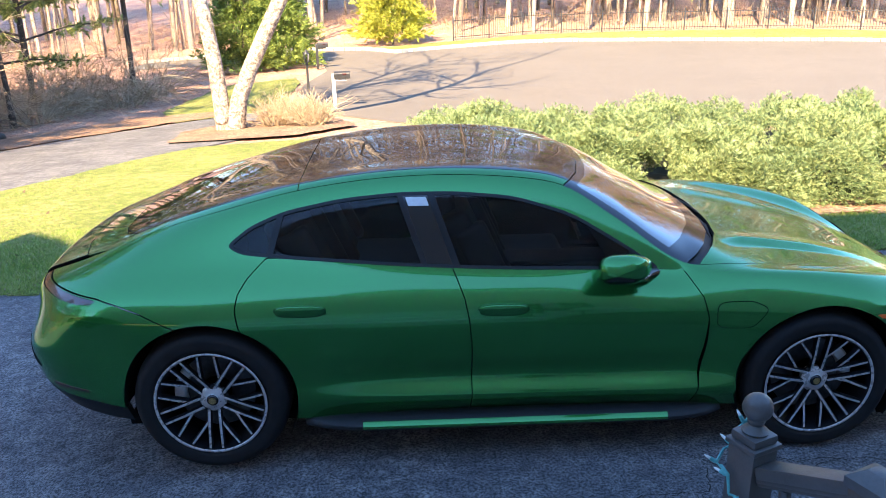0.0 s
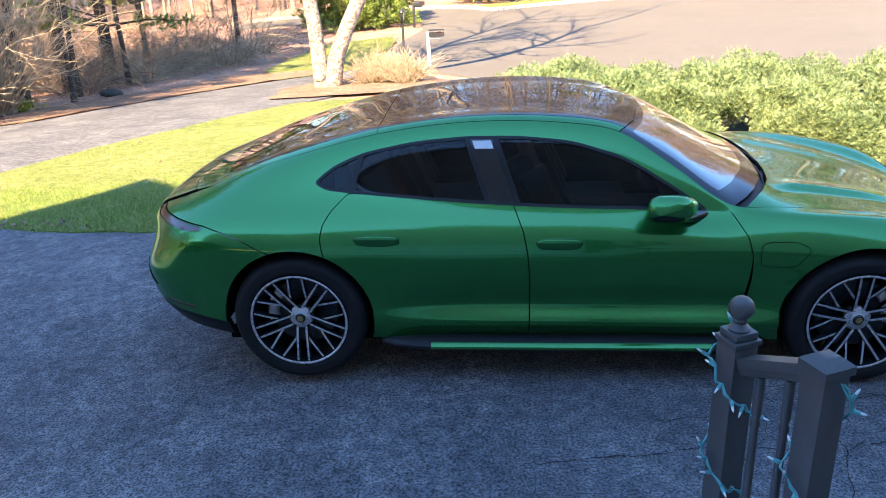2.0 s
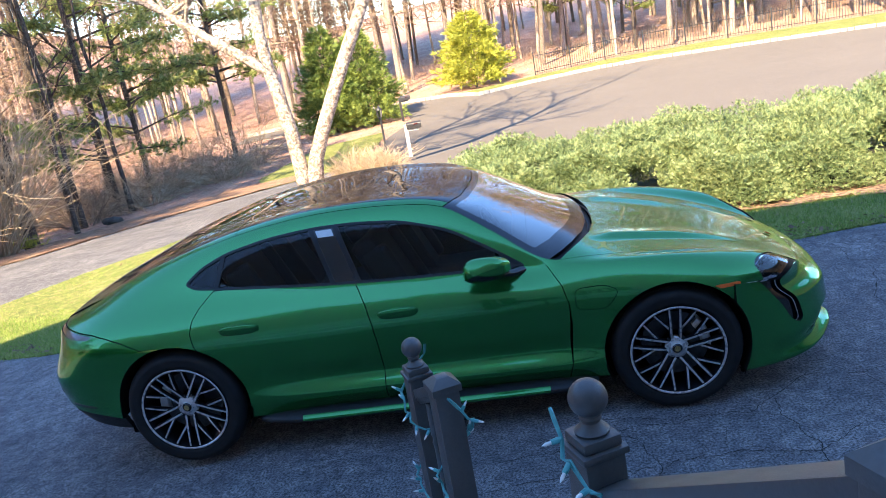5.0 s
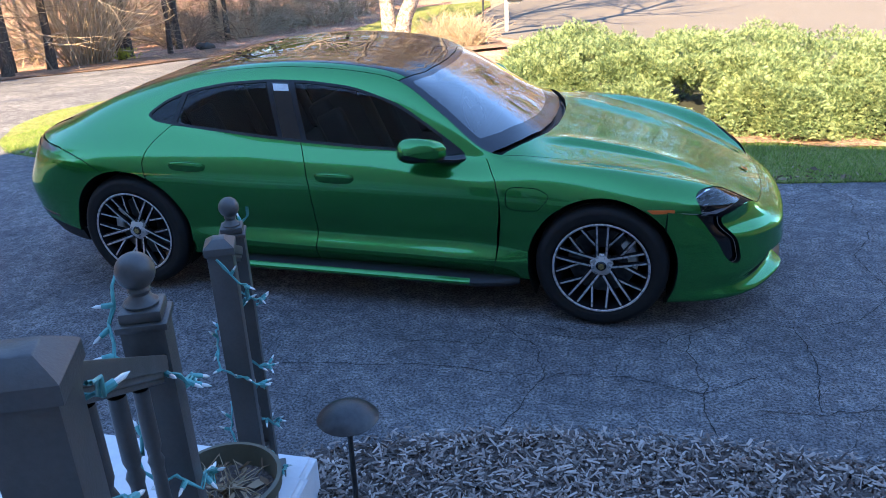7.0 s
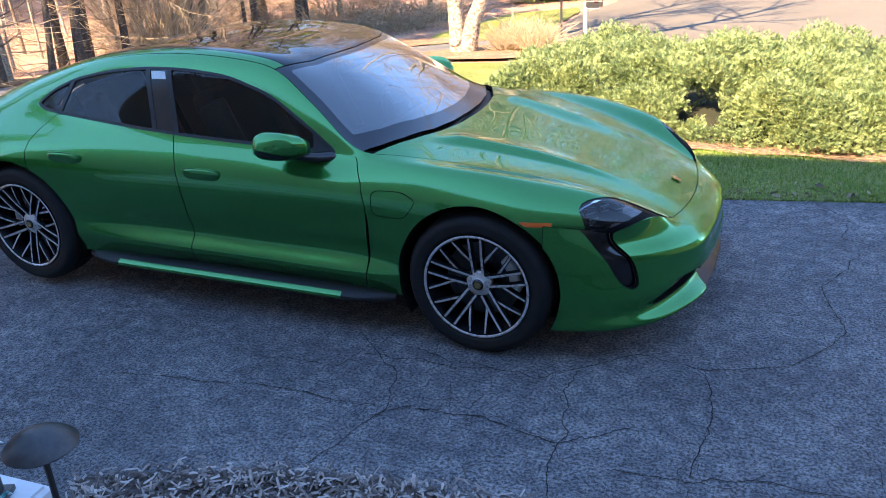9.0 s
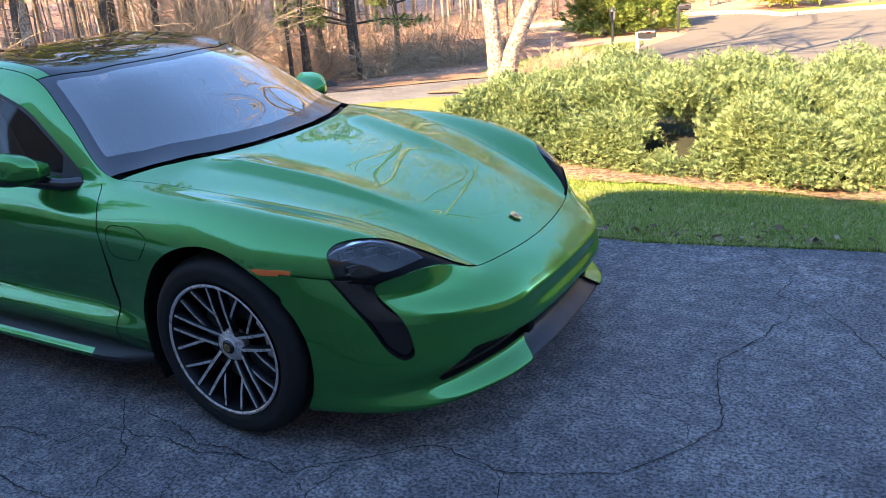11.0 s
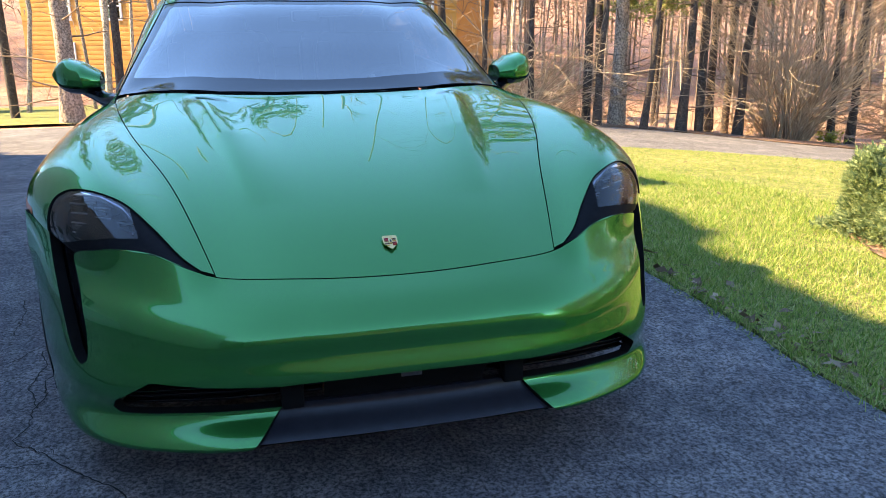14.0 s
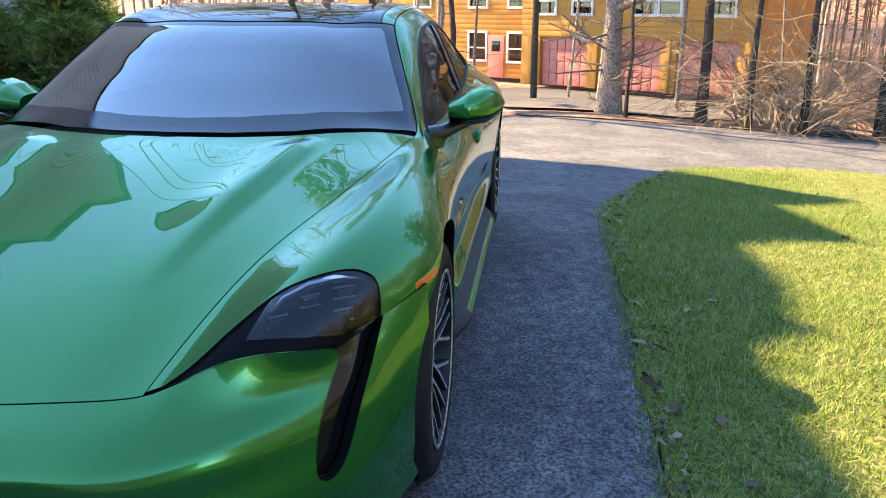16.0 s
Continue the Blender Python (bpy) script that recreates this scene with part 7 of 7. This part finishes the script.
def neighbour():
    right, left = Vector((-29.7, 9.5, 0)), Vector((-35.3, .25, 0))
    ang = math.degrees(math.atan2(right.y - left.y, right.x - left.x))
    L = (right - left).length
    h = thing("neighbour_house", Matrix.Translation((left.x, left.y, -2.08)) @ pose(0, 0, 0, 0, 0, ang), "orange-sided house with faded red garage doors", "house")
    doors = [(2.2, 2.4), (5.55, 2.5), (8.75, 2.5)]
    # walls round the garage openings: local x along the front, -y outwards
    edges = [0] + [q for x, w in doors for q in (x - w / 2, x + w / 2)] + [L]
    for a, b in zip(edges[::2], edges[1::2]):
        part("wall", box_bm(b - a, .3, 2.15, ((a + b) / 2, .15, 1.075), .01), ORANGE, h)
        part("pilaster", box_bm(.22, .12, 2.2, ((a + b) / 2, -.06, 1.1), .01), ORANGE, h)
    part("wall", box_bm(L, .3, 3.6, (L / 2, .15, 3.95), .01), ORANGE, h)
    part("side_wall", box_bm(.3, 7, 5.7, (L - .15, 3.65, 2.85), .01), ORANGE, h)
    part("side_wall", box_bm(.3, 7, 5.7, (.15, 3.65, 2.85), .01), ORANGE, h)
    part("roof", box_bm(L + 1.2, 9, .25, (L / 2, 3.4, 6.0), .02, turn=Matrix.Rotation(radians(6), 3, "X")), ROOF_TILE, h)
    for k in range(14):
        part("siding_board", box_bm(L, .02, .20, (L / 2, -.008, 2.3 + k * .235), .004), ORANGE, h)
    for x, w in doors:
        d = new("garage_door")
        d.parent = h
        d.matrix_local = Matrix.Translation((x, .22, 0))
        for r in range(4):
            for c in range(6):
                part("panel", box_bm(w / 6 - .03, .05, .50, (-w / 2 + w / 12 + c * w / 6, 0, .27 + r * .53), .012), PINK, d)
        part("door_leaf", box_bm(w, .04, 2.15, (0, .04, 1.075), .004), PINK, d)
    for x in (1.3, 3.1, 6.0, 7.1, 9.3):
        window(h, x, -.02, 3.75, .85, 1.15)
    # the set-back wing
    part("wing_wall", box_bm(13.0, .3, 6.0, (-6.5, 2.15, 3.0), .01), ORANGE, h)
    for k in range(25):
        part("siding_board", box_bm(13.0, .02, .20, (-6.5, 1.992, .12 + k * .235), .004), ORANGE, h)
    part("wing_roof", box_bm(13.8, 7, .25, (-6.5, 5, 6.1), .02), ROOF_TILE, h)
    for x, z in ((-1.5, 1.5), (-3.9, 1.5), (-1.5, 4.1), (-3.9, 4.1), (-7.5, 4.1), (-10.5, 4.1), (-10.5, 1.5)):
        window(h, x, 1.98, z, 1.0, 1.3)
    dr = part("door", box_bm(.95, .08, 2.05, (-2.75, 1.96, 1.03), .01), PINK, h, "faded red door with a small window")
    part("door_window", box_bm(.5, .02, .5, (-2.75, 1.91, 1.55), .005), PANE, dr)


neighbour()
shed = thing("shed", Matrix.Translation((-24, -10.5, gz1(-24, -10.5))) @ pose(0, 0, 0, 0, 0, 60), "brown wooden shed among the trees", "shed")
part("shed_wall", box_bm(4.5, 3, 2.4, (0, 0, 1.2), .02), BROWN, shed)
part("shed_roof", box_bm(5, 3.6, .15, (0, 0, 2.5), .02, turn=Matrix.Rotation(radians(8), 3, "X")), ROOF_TILE, shed)
patch("side_lawn", [(-13, -3.0), (-13, -9), (-28, -14), (-30, -4), (-20, -1.8)], TURF, .02, .6, "sunlit grass beyond the stone wall", "lawn", wobble=.1)
patch("neighbour_drive", [(-15.0, .5), (-15.6, 5.4), (-18, 9.2), (-29.0, 11.0), (-35.2, 0), (-30, -2), (-20, -1)], ROAD, .02, .5, "pale neighbour's driveway", "driveway", wobble=.1)


# ---- road furniture ----
def lamp_post(x, y):
    h = thing("lamp_post", (x, y, gz1(x, y)), "slim dark garden lamp post with a lantern", "lamp post")
    part("post", lathe_bm([(.045, 0), (.045, .12), (.035, .14), (.033, 1.25), (.05, 1.27), (.03, 1.30)], 14), BLACK_METAL, h)
    bm = lathe_bm([(.05, 1.30), (.055, 1.32), (.085, 1.52)], 6)
    part("lantern_glass", bm, LENS, h)
    for k in range(6):
        a = math.pi * 2 * k / 6
        v, q = tube([(math.cos(a) * .055, math.sin(a) * .055, 1.31), (math.cos(a) * .086, math.sin(a) * .086, 1.52)], .006, 5)
        mesh_object("lantern_bar", v, q, BLACK_METAL, h)
    part("lantern_roof", lathe_bm([(.10, 1.52), (.095, 1.535), (.03, 1.60), (.012, 1.64), (.0, 1.66)], 12), BLACK_METAL, h)


def mailbox(x, y, turn, post_mat, label, hgt=1.0):
    h = thing("mailbox", Matrix.Translation((x, y, gz1(x, y))) @ pose(0, 0, 0, 0, 0, turn), label, "mailbox")
    part("post", box_bm(.10, .10, hgt, (0, 0, hgt / 2), .008), post_mat, h)
    part("arm", box_bm(.42, .08, .05, (.16, 0, hgt - .16), .006), post_mat, h)
    bm = bmesh.new()
    prof = [(-.085, 0), (-.085, .12)] + [(-.085 * math.cos(a), .12 + .075 * math.sin(a)) for a in np.linspace(.2, math.pi - .2, 9)] + [(.085, .12), (.085, 0)]
    ends = [[bm.verts.new((xx, a, hgt - .13 + b)) for a, b in prof] for xx in (.02, .46)]
    n = len(prof)
    for i in range(n):
        bm.faces.new((ends[0][i], ends[0][(i + 1) % n], ends[1][(i + 1) % n], ends[1][i]))
    for e in ends:
        bm.faces.new(e)
    part("box", bm, BLACK_METAL, h, "black arched letter box")
    part("flag", box_bm(.12, .008, .03, (.30, -.093, hgt), .002), RED_LENS, h)


lamp_post(-3.45, 18.7)
mailbox(-2.72, 18.5, 5, WHITE_TRIM, "black mailbox on a white wooden post", .95)
mailbox(-4.45, 29.8, 10, BLACK_METAL, "black mailbox on a dark post by the road", 1.0)


def kerb():
    """Granite setts along the far edge of the road."""
    line = [(-14, 37.3), (-5.3, 37.7), (-3.0, 36.7), (-1.3, 34.5), (1.4, 36.2), (4.3, 37.8), (7.3, 38.3), (12.8, 37.3), (20.4, 35.4), (30, 31.1), (38, 24.1)]
    h = thing("kerb", (0, 0, 0), "pale granite block kerb along the road", "kerb", "", "structure")
    p = np.array(line)
    s = np.concatenate([[0], np.cumsum(np.linalg.norm(np.diff(p, axis=0), axis=1))])
    me = None
    for k, d in enumerate(np.arange(.15, s[-1], .31)):
        x, y = np.interp(d, s, p[:, 0]), np.interp(d, s, p[:, 1])
        x2, y2 = np.interp(d + .05, s, p[:, 0]), np.interp(d + .05, s, p[:, 1])
        if me is None:
            first = part("kerb_stone", box_bm(.285, .14, .26, (0, 0, 0), .012), KERB, h)
            me = first.data
        else:
            first = new("kerb_stone", me)
            first.parent = h
        first.matrix_local = Matrix.Translation((x, y, gz1(x, y) + .02 + .008 * math.sin(k * 7.7))) @ pose(0, 0, 0, 0, 0, math.degrees(math.atan2(y2 - y, x2 - x)) + 1.5 * math.sin(k * 3.1))


kerb()


def fence():
    h = thing("fence", (0, 0, 0), "dark metal picket fence along the wood", "fence")
    line = np.array([(1.6, 40.2), (6.3, 43.2), (12.4, 43.8), (20, 43.4), (28, 39.5), (34, 34)])
    s = np.concatenate([[0], np.cumsum(np.linalg.norm(np.diff(line, axis=0), axis=1))])
    at = lambda d: (float(np.interp(d, s, line[:, 0])), float(np.interp(d, s, line[:, 1])))
    for z in (.15, 1.0):
        pts = [(*at(d), gz1(*at(d)) + z) for d in np.arange(0, s[-1], .8)]
        v, q = tube(pts, .018, 4)
        mesh_object("rail", v, q, BLACK_METAL, h)
    picket = post = None
    for k, d in enumerate(np.arange(0, s[-1], .15)):
        x, y = at(d)
        big = k % 16 == 0
        me = post if big else picket
        if me is None:
            ob = part("post" if big else "picket", box_bm(.06 if big else .02, .06 if big else .02, 1.25 if big else 1.15, (0, 0, .6)), BLACK_METAL, h, smooth=False)
            if big:
                post = ob.data
            else:
                picket = ob.data
        else:
            ob = new("post" if big else "picket", me)
            ob.parent = h
        ob.matrix_local = Matrix.Translation((x, y, gz1(x, y)))


fence()
